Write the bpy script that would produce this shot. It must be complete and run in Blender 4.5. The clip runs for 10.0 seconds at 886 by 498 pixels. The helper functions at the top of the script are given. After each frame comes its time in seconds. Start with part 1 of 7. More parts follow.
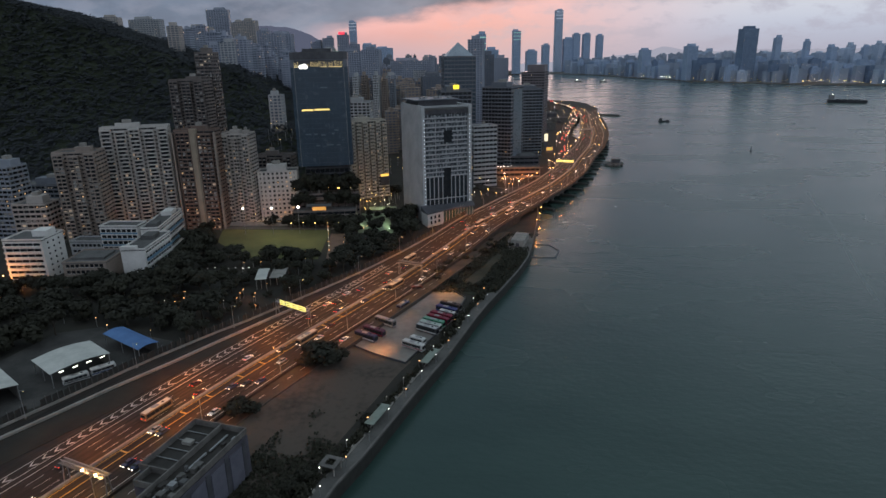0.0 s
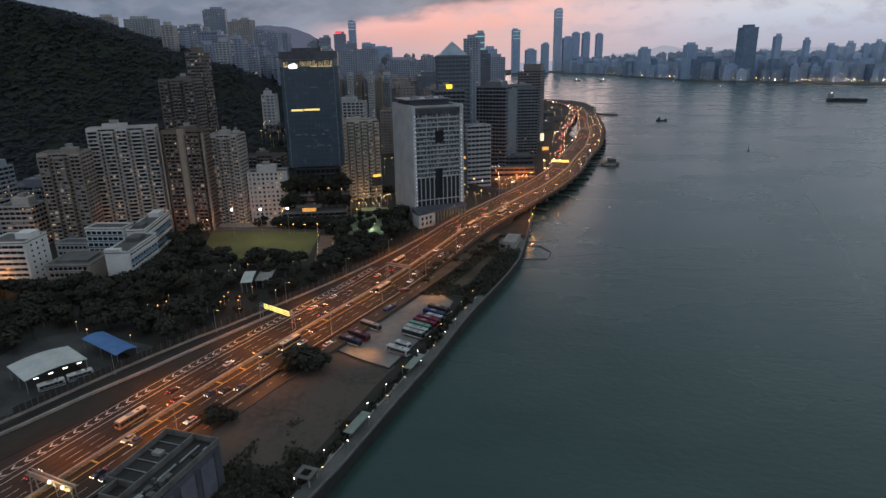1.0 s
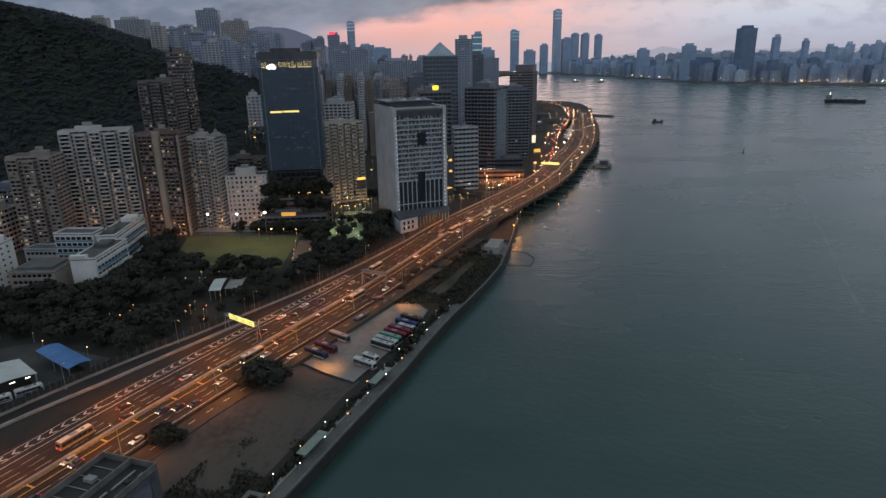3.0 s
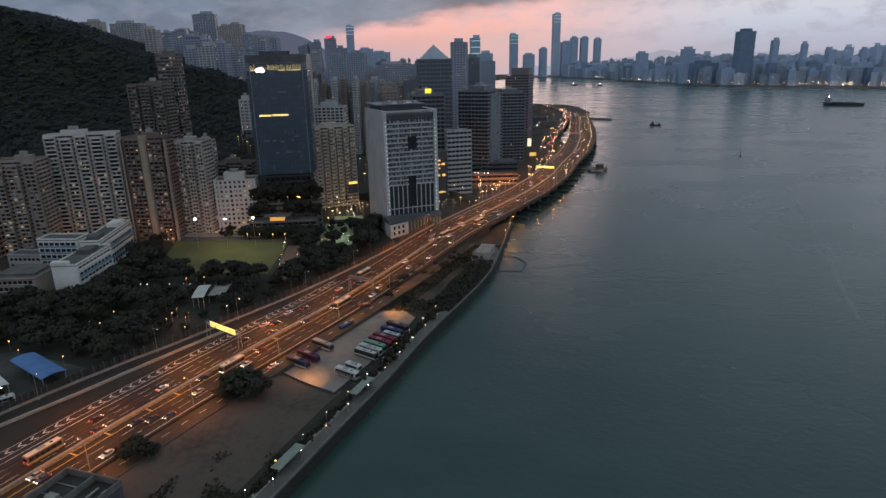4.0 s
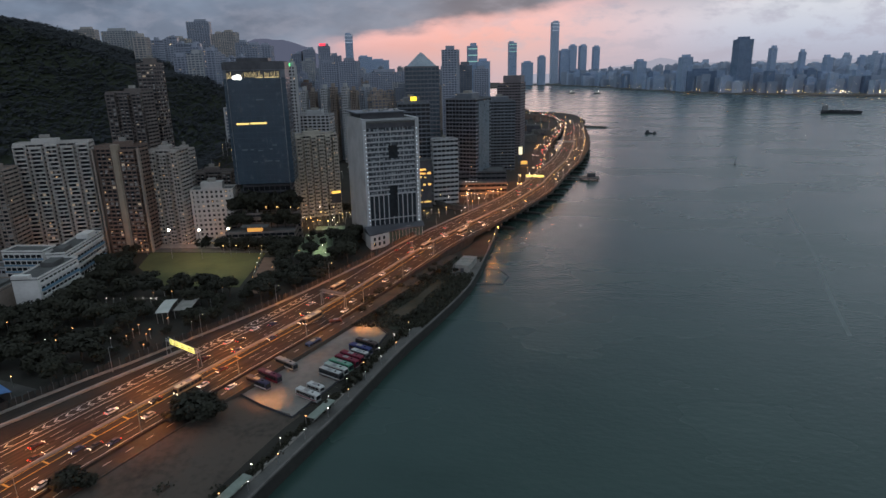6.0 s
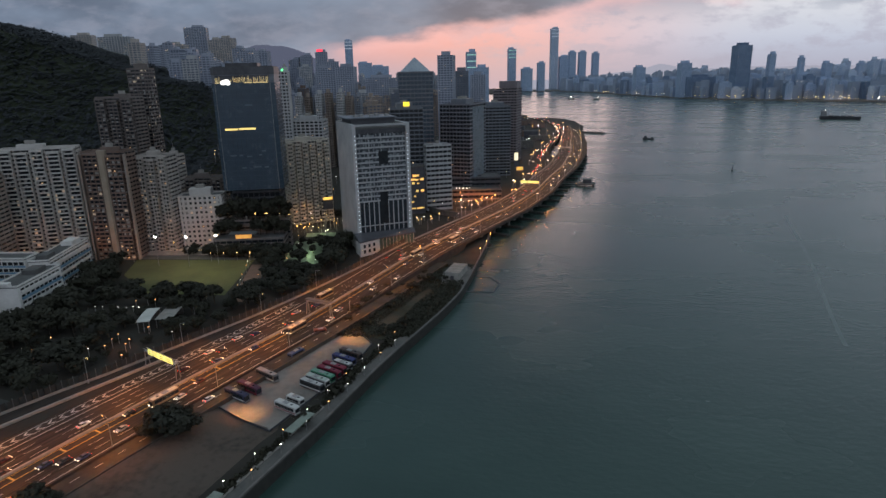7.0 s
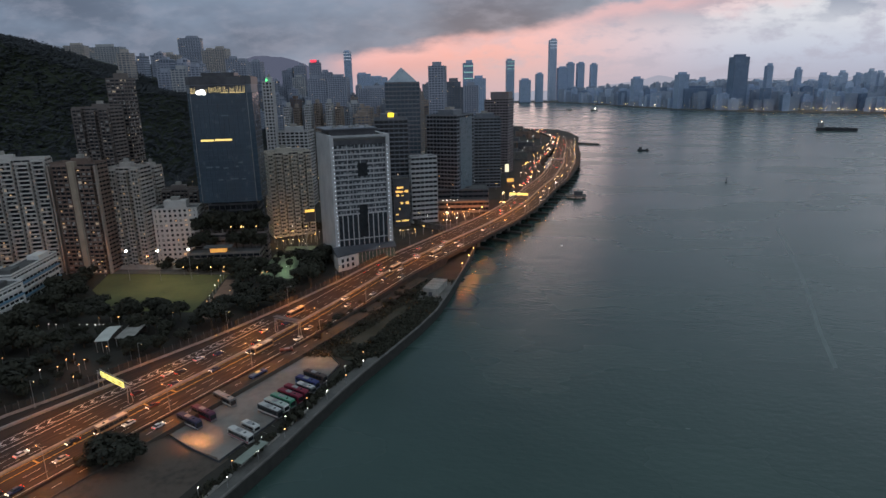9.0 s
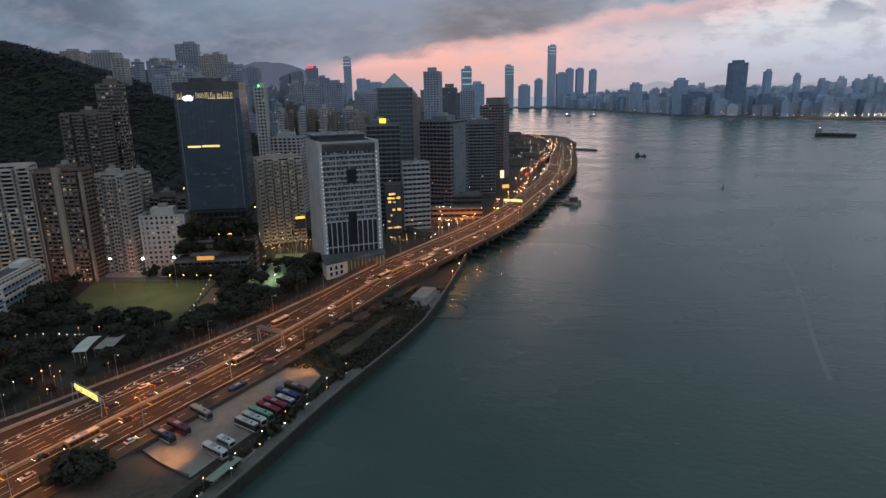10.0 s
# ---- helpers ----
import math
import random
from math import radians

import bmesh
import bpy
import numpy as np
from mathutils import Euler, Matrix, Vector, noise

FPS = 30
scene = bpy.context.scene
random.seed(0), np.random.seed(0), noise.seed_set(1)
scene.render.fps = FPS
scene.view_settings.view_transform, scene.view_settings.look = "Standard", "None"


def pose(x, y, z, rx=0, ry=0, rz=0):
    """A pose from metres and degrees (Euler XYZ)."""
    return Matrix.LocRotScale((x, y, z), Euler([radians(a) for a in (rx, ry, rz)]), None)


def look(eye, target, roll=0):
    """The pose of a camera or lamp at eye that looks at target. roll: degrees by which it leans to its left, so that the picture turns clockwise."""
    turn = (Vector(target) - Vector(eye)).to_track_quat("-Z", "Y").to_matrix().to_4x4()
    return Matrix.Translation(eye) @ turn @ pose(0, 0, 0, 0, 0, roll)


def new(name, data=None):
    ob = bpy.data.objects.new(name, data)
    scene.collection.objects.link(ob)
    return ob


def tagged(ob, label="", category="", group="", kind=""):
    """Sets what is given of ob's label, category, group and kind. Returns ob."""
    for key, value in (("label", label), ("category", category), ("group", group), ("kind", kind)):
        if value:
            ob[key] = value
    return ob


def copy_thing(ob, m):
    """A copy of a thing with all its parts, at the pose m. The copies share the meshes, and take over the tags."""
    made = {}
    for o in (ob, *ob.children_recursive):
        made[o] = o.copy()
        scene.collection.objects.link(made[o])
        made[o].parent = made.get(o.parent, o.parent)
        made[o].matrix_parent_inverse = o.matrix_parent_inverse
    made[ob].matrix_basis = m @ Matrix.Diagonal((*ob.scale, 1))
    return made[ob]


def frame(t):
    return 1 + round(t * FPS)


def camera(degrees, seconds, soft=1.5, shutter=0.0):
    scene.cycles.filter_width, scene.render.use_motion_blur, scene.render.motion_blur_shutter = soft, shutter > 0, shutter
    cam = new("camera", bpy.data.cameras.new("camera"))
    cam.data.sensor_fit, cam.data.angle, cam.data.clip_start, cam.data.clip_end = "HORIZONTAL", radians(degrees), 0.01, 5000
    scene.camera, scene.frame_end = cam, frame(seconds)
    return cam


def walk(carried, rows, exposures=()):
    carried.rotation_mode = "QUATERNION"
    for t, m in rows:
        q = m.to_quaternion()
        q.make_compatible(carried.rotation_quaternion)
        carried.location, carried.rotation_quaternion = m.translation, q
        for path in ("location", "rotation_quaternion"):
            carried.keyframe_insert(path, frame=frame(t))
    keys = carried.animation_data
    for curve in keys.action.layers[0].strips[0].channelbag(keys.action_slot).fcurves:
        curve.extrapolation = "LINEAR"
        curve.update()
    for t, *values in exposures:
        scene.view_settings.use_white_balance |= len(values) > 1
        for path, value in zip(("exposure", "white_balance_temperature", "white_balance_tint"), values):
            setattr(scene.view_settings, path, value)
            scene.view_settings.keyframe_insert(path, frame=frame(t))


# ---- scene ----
cam = camera(72.0, 10.0)
PATH = [
    (0, (-1.497, -3.177, 123.882), (-1.607, -1.273, 123.28), -1.0),
    (0.5, (1.658, -0.376, 123.823), (1.547, 1.528, 123.221), -1.0),
    (1, (4.776, 2.444, 123.728), (4.664, 4.347, 123.124), -1.1),
    (1.5, (7.876, 5.348, 123.605), (7.762, 7.252, 123.001), -1.1),
    (2, (10.958, 8.35, 123.467), (10.844, 10.253, 122.862), -1.1),
    (2.5, (13.976, 11.39, 123.302), (13.862, 13.293, 122.698), -1.1),
    (4, (22.992, 20.735, 122.282), (22.877, 22.642, 121.692), -1.2),
    (4.5, (26.01, 23.887, 122.085), (25.894, 25.796, 121.5), -1.2),
    (5, (28.996, 27.055, 121.908), (28.88, 28.965, 121.328), -1.2),
    (5.5, (31.993, 30.214, 121.689), (31.877, 32.126, 121.115), -1.2),
    (7, (40.946, 39.602, 120.49), (40.828, 41.522, 119.941), -1.2),
    (7.5, (43.906, 42.757, 120.255), (43.788, 44.679, 119.715), -1.2),
    (8, (46.83, 45.94, 120.049), (46.713, 47.864, 119.516), -1.2),
    (8.5, (49.764, 49.114, 119.855), (49.646, 51.04, 119.331), -1.1),
    (9, (52.777, 52.244, 119.684), (52.659, 54.172, 119.168), -1.1),
    (9.5, (55.874, 55.381, 119.554), (55.757, 57.312, 119.047), -1.1),
    (10, (58.987, 58.517, 119.469), (58.868, 60.45, 118.97), -1.1),
]
walk(cam, [(t, look(eye, target, roll)) for t, eye, target, roll in PATH])

# ---- world, sun, exposure ----
scene.view_settings.exposure = 0.17
world = bpy.data.worlds.new("dusk_sky")
scene.world = world
world.use_nodes = True
wt = world.node_tree
wt.nodes.clear()


def wnode(kind, **values):
    n = wt.nodes.new(kind)
    for k, v in values.items():
        n.inputs[k].default_value = v
    return n


def wmath(op, a, b=None, clamp=False):
    n = wt.nodes.new("ShaderNodeMath")
    n.operation, n.use_clamp = op, clamp
    for i, v in enumerate((a, b)):
        if v is None:
            continue
        if isinstance(v, (int, float)):
            n.inputs[i].default_value = v
        else:
            wt.links.new(v, n.inputs[i])
    return n.outputs[0]


def wmix(fac, a, b):
    n = wt.nodes.new("ShaderNodeMix")
    n.data_type = "RGBA"
    for i, v in ((0, fac), (6, a), (7, b)):
        if isinstance(v, (int, float, tuple)):
            n.inputs[i].default_value = v
        else:
            wt.links.new(v, n.inputs[i])
    return n.outputs[2]


def wsmooth(v, lo, hi):
    n = wt.nodes.new("ShaderNodeMapRange")
    n.interpolation_type = "SMOOTHSTEP"
    wt.links.new(v, n.inputs[0])
    n.inputs[1].default_value, n.inputs[2].default_value = lo, hi
    return n.outputs[0]


def wnoise(vec, scale, detail, rough=0.55):
    n = wt.nodes.new("ShaderNodeTexNoise")
    n.inputs["Scale"].default_value, n.inputs["Detail"].default_value, n.inputs["Roughness"].default_value = scale, detail, rough
    wt.links.new(vec, n.inputs["Vector"])
    return n.outputs["Fac"]


way = wt.nodes.new("ShaderNodeTexCoord").outputs["Generated"]
sep = wt.nodes.new("ShaderNodeSeparateXYZ")
wt.links.new(way, sep.inputs[0])
dx, dy, dz = sep.outputs
ahead = wmath("MAXIMUM", wmath("ABSOLUTE", dy), 0.15)
u, v = wmath("DIVIDE", dx, ahead), wmath("DIVIDE", dz, ahead)
comb = wt.nodes.new("ShaderNodeCombineXYZ")
wt.links.new(u, comb.inputs[0])
wt.links.new(wmath("MULTIPLY", v, 2.6), comb.inputs[1])
wt.links.new(dy, comb.inputs[2])
streaks = wnoise(comb.outputs[0], 7.0, 7.0)
billow = wnoise(comb.outputs[0], 2.2, 5.0)
puffs = wnoise(comb.outputs[0], 16.0, 6.0, 0.6)
# cloud deck: blue grey, brighter overhead
deck = wmix(wsmooth(billow, 0.36, 0.64), (0.10, 0.13, 0.19, 1), (0.205, 0.265, 0.365, 1))
deck = wmix(wmath("MULTIPLY", wsmooth(puffs, 0.42, 0.7), 0.4), deck, (0.27, 0.29, 0.37, 1))
fair = wmath("MULTIPLY", wsmooth(u, 0.0, 0.6), wsmooth(streaks, 0.36, 0.56))
deck = wmix(wmath("MULTIPLY", fair, 0.85), deck, (0.52, 0.62, 0.735, 1))
pink = wmath("MULTIPLY", wmath("MULTIPLY", wsmooth(u, -0.05, 0.25), wsmooth(streaks, 0.55, 0.66)), wsmooth(v, 0.34, 0.14))
deck = wmix(wmath("MULTIPLY", pink, 0.5), deck, (0.66, 0.45, 0.47, 1))
deck = wmix(wsmooth(v, 0.25, 1.6), deck, (0.285, 0.365, 0.405, 1))
# the unseen eastern sky behind is set paler to brighten walls facing it
behind = wsmooth(wmath("MULTIPLY", dy, -1.0), -0.1, 0.5)
deck = wmix(behind, deck, (0.33, 0.385, 0.46, 1))
# the clear strip of afterglow under the deck's edge
edge = wmath("ADD", 0.046, wmath("MULTIPLY", wmath("ADD", u, 0.24), 0.15))
edge = wmath("ADD", edge, wmath("MULTIPLY", wmath("SUBTRACT", streaks, 0.5), 0.085))
under = wsmooth(wmath("SUBTRACT", edge, v), -0.006, 0.022)
under = wmath("MULTIPLY", under, wsmooth(u, -0.29, -0.17))
under = wmath("MULTIPLY", under, wsmooth(dy, 0.0, 0.2))
glow_low = wmix(wsmooth(u, -0.1, 0.42), (0.70, 0.345, 0.325, 1), (0.45, 0.50, 0.62, 1))
glow_high = wmix(wsmooth(u, -0.1, 0.5), (0.74, 0.40, 0.405, 1), (0.64, 0.655, 0.70, 1))
glow = wmix(wsmooth(v, 0.02, 0.12), glow_low, glow_high)
glow = wmix(wmath("MULTIPLY", wmath("MULTIPLY", wsmooth(puffs, 0.45, 0.65), 0.65), wsmooth(u, -0.15, 0.1)), glow, (0.38, 0.385, 0.48, 1))
# broken blue cloud and rosy edges higher up
torn = wmath("MULTIPLY", wsmooth(streaks, 0.46, 0.56), wsmooth(v, 0.06, 0.125))
glow = wmix(wmath("MULTIPLY", torn, 0.88), glow, (0.235, 0.275, 0.37, 1))
rosy = wmath("MULTIPLY", wsmooth(wmath("ABSOLUTE", wmath("SUBTRACT", wmath("SUBTRACT", edge, 0.012), v)), 0.036, 0.0), wsmooth(billow, 0.3, 0.5))
glow = wmix(wmath("MULTIPLY", rosy, 0.7), glow, (0.79, 0.46, 0.46, 1))
clouds = wmix(under, deck, glow)
# a low band of mist
clouds = wmix(wmath("MULTIPLY", wsmooth(wmath("SUBTRACT", 0.055, v), 0.0, 0.055), 0.72), clouds, (0.35, 0.36, 0.45, 1))
sky = wt.nodes.new("ShaderNodeTexSky")
sky.sky_type, sky.sun_disc, sky.sun_elevation, sky.sun_rotation = "NISHITA", False, radians(3.0), radians(2.0)
back_a, back_b, joined = wnode("ShaderNodeBackground", Strength=1.0), wnode("ShaderNodeBackground", Strength=0.003), wt.nodes.new("ShaderNodeAddShader")
wt.links.new(clouds, back_a.inputs["Color"])
wt.links.new(sky.outputs[0], back_b.inputs["Color"])
wt.links.new(back_a.outputs[0], joined.inputs[0])
wt.links.new(back_b.outputs[0], joined.inputs[1])
wout = wt.nodes.new("ShaderNodeOutputWorld")
wt.links.new(joined.outputs[0], wout.inputs["Surface"])

sun = new("sun", bpy.data.lights.new("sun", "SUN"))
sun.data.energy, sun.data.angle, sun.data.color = 0.15, radians(20), (1.0, 0.72, 0.64)
sun.matrix_world = look((0, 0, 300), (-3, -100, 292))


# ---- materials ----
def surface(name, dark, light, scale=0.3, rough=0.8, bump=0.2, metal=0.0, grain=6.0, spread=0.5, ior=1.45):
    """Two scales of colour variation, roughness wear and a fine relief, in metres of the object."""
    m = bpy.data.materials.new(name)
    m.use_nodes = True
    nt = m.node_tree
    bsdf = nt.nodes["Principled BSDF"]
    tc = nt.nodes.new("ShaderNodeTexCoord")
    info = nt.nodes.new("ShaderNodeObjectInfo")
    big, fine = nt.nodes.new("ShaderNodeTexNoise"), nt.nodes.new("ShaderNodeTexNoise")
    for n, s, d in ((big, scale, 5.0), (fine, scale * grain, 6.0)):
        n.inputs["Scale"].default_value, n.inputs["Detail"].default_value = s, d
        nt.links.new(tc.outputs["Object"], n.inputs["Vector"])
    add = nt.nodes.new("ShaderNodeMath")
    add.operation = "MULTIPLY_ADD"
    nt.links.new(fine.outputs["Fac"], add.inputs[0])
    add.inputs[1].default_value = spread
    nt.links.new(big.outputs["Fac"], add.inputs[2])
    rnd = nt.nodes.new("ShaderNodeMath")
    rnd.operation = "MULTIPLY_ADD"
    nt.links.new(info.outputs["Random"], rnd.inputs[0])
    rnd.inputs[1].default_value = 0.12
    nt.links.new(add.outputs[0], rnd.inputs[2])
    ramp = nt.nodes.new("ShaderNodeValToRGB")
    ramp.color_ramp.elements[0].position, ramp.color_ramp.elements[1].position = 0.45, 1.05
    ramp.color_ramp.elements[0].color, ramp.color_ramp.elements[1].color = (*dark, 1), (*light, 1)
    nt.links.new(rnd.outputs[0], ramp.inputs[0])
    nt.links.new(ramp.outputs[0], bsdf.inputs["Base Color"])
    rr = nt.nodes.new("ShaderNodeMapRange")
    nt.links.new(fine.outputs["Fac"], rr.inputs[0])
    rr.inputs[3].default_value, rr.inputs[4].default_value = max(rough - 0.12, 0.02), min(rough + 0.12, 1)
    nt.links.new(rr.outputs[0], bsdf.inputs["Roughness"])
    bsdf.inputs["Metallic"].default_value = metal
    bsdf.inputs["IOR"].default_value = ior
    if bump:
        b = nt.nodes.new("ShaderNodeBump")
        b.inputs["Strength"].default_value, b.inputs["Distance"].default_value = bump, 0.05
        nt.links.new(fine.outputs["Fac"], b.inputs["Height"])
        nt.links.new(b.outputs[0], bsdf.inputs["Normal"])
    return m


def lamp_stuff(name, colour, strength):
    m = bpy.data.materials.new(name)
    m.use_nodes = True
    b = m.node_tree.nodes["Principled BSDF"]
    b.inputs["Base Color"].default_value = (*colour, 1)
    b.inputs["Emission Color"].default_value = (*colour, 1)
    b.inputs["Emission Strength"].default_value = strength
    return m


def water_stuff():
    m = bpy.data.materials.new("sea_water")
    m.use_nodes = True
    nt = m.node_tree
    b = nt.nodes["Principled BSDF"]
    tc = nt.nodes.new("ShaderNodeTexCoord")
    stretch = nt.nodes.new("ShaderNodeMapping")
    stretch.inputs["Scale"].default_value = (0.65, 1.0, 1.0)
    stretch.inputs["Rotation"].default_value = (0, 0, radians(14))
    nt.links.new(tc.outputs["Object"], stretch.inputs["Vector"])
    outs = []
    for s, d in ((0.012, 4.0), (0.085, 4.0), (0.42, 4.0)):
        n = nt.nodes.new("ShaderNodeTexNoise")
        n.inputs["Scale"].default_value, n.inputs["Detail"].default_value = s, d
        nt.links.new(stretch.outputs[0], n.inputs["Vector"])
        outs.append(n.outputs["Fac"])
    ramp = nt.nodes.new("ShaderNodeValToRGB")
    ramp.color_ramp.elements[0].position, ramp.color_ramp.elements[1].position = 0.3, 0.72
    ramp.color_ramp.elements[0].color = (0.027, 0.056, 0.049, 1)
    ramp.color_ramp.elements[1].color = (0.047, 0.086, 0.076, 1)
    nt.links.new(outs[0], ramp.inputs[0])
    nt.links.new(ramp.outputs[0], b.inputs["Base Color"])
    rr = nt.nodes.new("ShaderNodeMapRange")
    nt.links.new(outs[0], rr.inputs[0])
    rr.inputs[1].default_value, rr.inputs[2].default_value = 0.3, 0.7
    rr.inputs[3].default_value, rr.inputs[4].default_value = 0.22, 0.31
    nt.links.new(rr.outputs[0], b.inputs["Roughness"])
    b.inputs["IOR"].default_value = 1.36
    one = nt.nodes.new("ShaderNodeBump")
    one.inputs["Strength"].default_value, one.inputs["Distance"].default_value = 0.12, 1.6
    nt.links.new(outs[1], one.inputs["Height"])
    two = nt.nodes.new("ShaderNodeBump")
    two.inputs["Strength"].default_value, two.inputs["Distance"].default_value = 0.3, 0.5
    nt.links.new(outs[2], two.inputs["Height"])
    nt.links.new(one.outputs[0], two.inputs["Normal"])
    nt.links.new(two.outputs[0], b.inputs["Normal"])
    return m


WATER = water_stuff()
WAKE = surface("pale_wake", (0.040, 0.076, 0.069), (0.085, 0.125, 0.116), 0.08, 0.34, 0.3)
ASPHALT = surface("asphalt", (0.0145, 0.0123, 0.0106), (0.0325, 0.027, 0.0225), 0.12, 0.85, 0.15)
PAVING = surface("concrete_paving", (0.06, 0.06, 0.057), (0.135, 0.13, 0.122), 0.15, 0.85)
DIRT = surface("bare_dirt", (0.018, 0.014, 0.0112), (0.092, 0.073, 0.059), 0.05, 0.95, 0.4, grain=9.0, spread=0.85)
LOT = surface("worn_lot_concrete", (0.125, 0.115, 0.105), (0.27, 0.25, 0.228), 0.06, 0.9)
GRASS = surface("rough_grass", (0.014, 0.020, 0.010), (0.034, 0.042, 0.020), 0.12, 0.95, 0.5)
PATCHY = surface("patchy_rough_grass", (0.014, 0.02, 0.01), (0.085, 0.075, 0.055), 0.05, 0.95, 0.5, spread=0.25)
TURF = surface("sports_turf", (0.058, 0.066, 0.024), (0.112, 0.114, 0.042), 0.05, 0.95, 0.3)
SOIL = surface("park_soil", (0.014, 0.013, 0.0105), (0.036, 0.033, 0.026), 0.08, 0.95, 0.3)
CONCRETE = surface("weathered_concrete", (0.19, 0.18, 0.165), (0.36, 0.34, 0.31), 0.2, 0.85)
# wet stone with the shade on the sea wall's face put into its colour
WET_SHADE_STONE = surface("wet_shaded_stone", (0.014, 0.014, 0.013), (0.04, 0.039, 0.035), 0.4, 0.7)
DARK_CONCRETE = surface("damp_concrete", (0.07, 0.068, 0.062), (0.17, 0.16, 0.15), 0.25, 0.85)
WHITE_WALL = surface("white_painted_wall", (0.58, 0.555, 0.525), (0.80, 0.775, 0.745), 0.12, 0.75, 0.1)
GREY_WALL = surface("grey_tiled_wall", (0.33, 0.335, 0.345), (0.50, 0.505, 0.51), 0.1, 0.7, 0.1)
BROWN_WALL = surface("brown_tiled_wall", (0.125, 0.085, 0.07), (0.225, 0.158, 0.13), 0.1, 0.75, 0.1)
SLAB_WHITE = surface("weathered_white_wall", (0.43, 0.405, 0.375), (0.62, 0.585, 0.55), 0.1, 0.75, 0.1)
WARM_GREY = surface("warm_grey_wall", (0.33, 0.30, 0.27), (0.52, 0.47, 0.43), 0.1, 0.75, 0.1)
PINK_WALL = surface("pinkish_grey_wall", (0.21, 0.168, 0.14), (0.365, 0.30, 0.26), 0.1, 0.75, 0.1)
BLUE_WALL = surface("bluish_grey_wall", (0.20, 0.225, 0.27), (0.34, 0.37, 0.42), 0.1, 0.7, 0.1)
DARK_WALL = surface("dark_stone_wall", (0.045, 0.045, 0.052), (0.105, 0.105, 0.118), 0.1, 0.5, 0.1)
SLATE_WALL = surface("slate_grey_cladding", (0.10, 0.112, 0.135), (0.19, 0.205, 0.235), 0.1, 0.5, 0.1)
DUSKY_WALL = surface("dusky_brown_wall", (0.105, 0.088, 0.08), (0.20, 0.168, 0.155), 0.1, 0.75, 0.1)
# wall and glass lightened towards blue to paint haze on middle-distance towers
HAZE_WALL = surface("haze_blue_grey_wall", (0.26, 0.285, 0.355), (0.40, 0.43, 0.51), 0.05, 0.7, 0.0)
MID_GLASS = surface("haze_lifted_glass", (0.07, 0.09, 0.13), (0.13, 0.16, 0.215), 0.1, 0.3, 0.0)
MAROON_WALL = surface("maroon_granite_wall", (0.12, 0.10, 0.108), (0.22, 0.19, 0.20), 0.1, 0.5, 0.1)
GLASS = surface("dark_window_glass", (0.008, 0.009, 0.011), (0.025, 0.027, 0.032), 0.3, 0.2, 0.0)
GREY_GLASS = surface("grey_office_glass", (0.012, 0.016, 0.022), (0.042, 0.05, 0.06), 0.35, 0.22, 0.0, grain=3)
BLUE_GLASS = surface("blue_curtain_glass", (0.028, 0.048, 0.072), (0.058, 0.09, 0.122), 0.04, 0.24, 0.0, ior=1.55)
# far-shore base colours carry the blue paleness of haze
FAR_GLASS = surface("haze_pale_glass", (0.17, 0.25, 0.37), (0.28, 0.37, 0.50), 0.05, 0.35, 0.0)
FAR_BLUE = surface("haze_blue_cladding", (0.36, 0.46, 0.63), (0.48, 0.585, 0.75), 0.05, 0.7, 0.0)
FAR_PALE = surface("haze_pale_cladding", (0.50, 0.58, 0.71), (0.62, 0.70, 0.82), 0.05, 0.7, 0.0)
FAR_DARK = surface("haze_dark_cladding", (0.105, 0.155, 0.245), (0.175, 0.235, 0.34), 0.05, 0.5, 0.0)
BLUE_METAL = surface("dark_blue_metal", (0.03, 0.05, 0.08), (0.06, 0.09, 0.13), 0.1, 0.4, 0.0)
STEEL = surface("galvanised_steel", (0.24, 0.24, 0.24), (0.42, 0.42, 0.42), 0.8, 0.5, 0.05, metal=0.6)
ROOF_GREY = surface("stained_roof_screed", (0.055, 0.055, 0.056), (0.14, 0.137, 0.134), 0.15, 0.9)
PAINT_WHITE = surface("white_road_paint", (0.42, 0.41, 0.39), (0.7, 0.69, 0.66), 0.8, 0.7, 0.05)
PAINT_YELLOW = surface("yellow_road_paint", (0.42, 0.28, 0.06), (0.62, 0.43, 0.12), 0.8, 0.7, 0.05)
LEAF = surface("tree_leaves", (0.013, 0.0128, 0.0078), (0.033, 0.032, 0.018), 0.35, 0.8, 0.0, grain=9)
LEAF_B = surface("dark_tree_leaves", (0.012, 0.012, 0.0078), (0.028, 0.0275, 0.016), 0.35, 0.8, 0.0, grain=9)
BARK = surface("tree_bark", (0.04, 0.032, 0.025), (0.09, 0.075, 0.06), 1.5, 0.95, 0.6)
WARM = lamp_stuff("warm_window_light", (1.0, 0.62, 0.30), 0.7)
WARM_FAR = lamp_stuff("bright_window_light", (1.0, 0.72, 0.46), 0.85)
# leaf colour shifted to blue grey, which paints haze onto the hill
HILL_LEAF = surface("haze_tinted_hill_leaves", (0.019, 0.022, 0.027), (0.027, 0.031, 0.037), 0.08, 0.9, 0.0, grain=9)
DIM = lamp_stuff("dim_room_light", (1.0, 0.78, 0.55), 0.06)
CURTAIN = surface("pale_curtain", (0.16, 0.15, 0.14), (0.36, 0.34, 0.32), 1.5, 0.9, 0.0)
AIR_UNIT = surface("window_unit_casing", (0.3, 0.3, 0.29), (0.55, 0.54, 0.52), 2.0, 0.6, 0.0)
COOL = lamp_stuff("cool_window_light", (0.85, 0.95, 1.0), 0.6)
SODIUM = lamp_stuff("sodium_lamp", (1.0, 0.50, 0.14), 14.0)
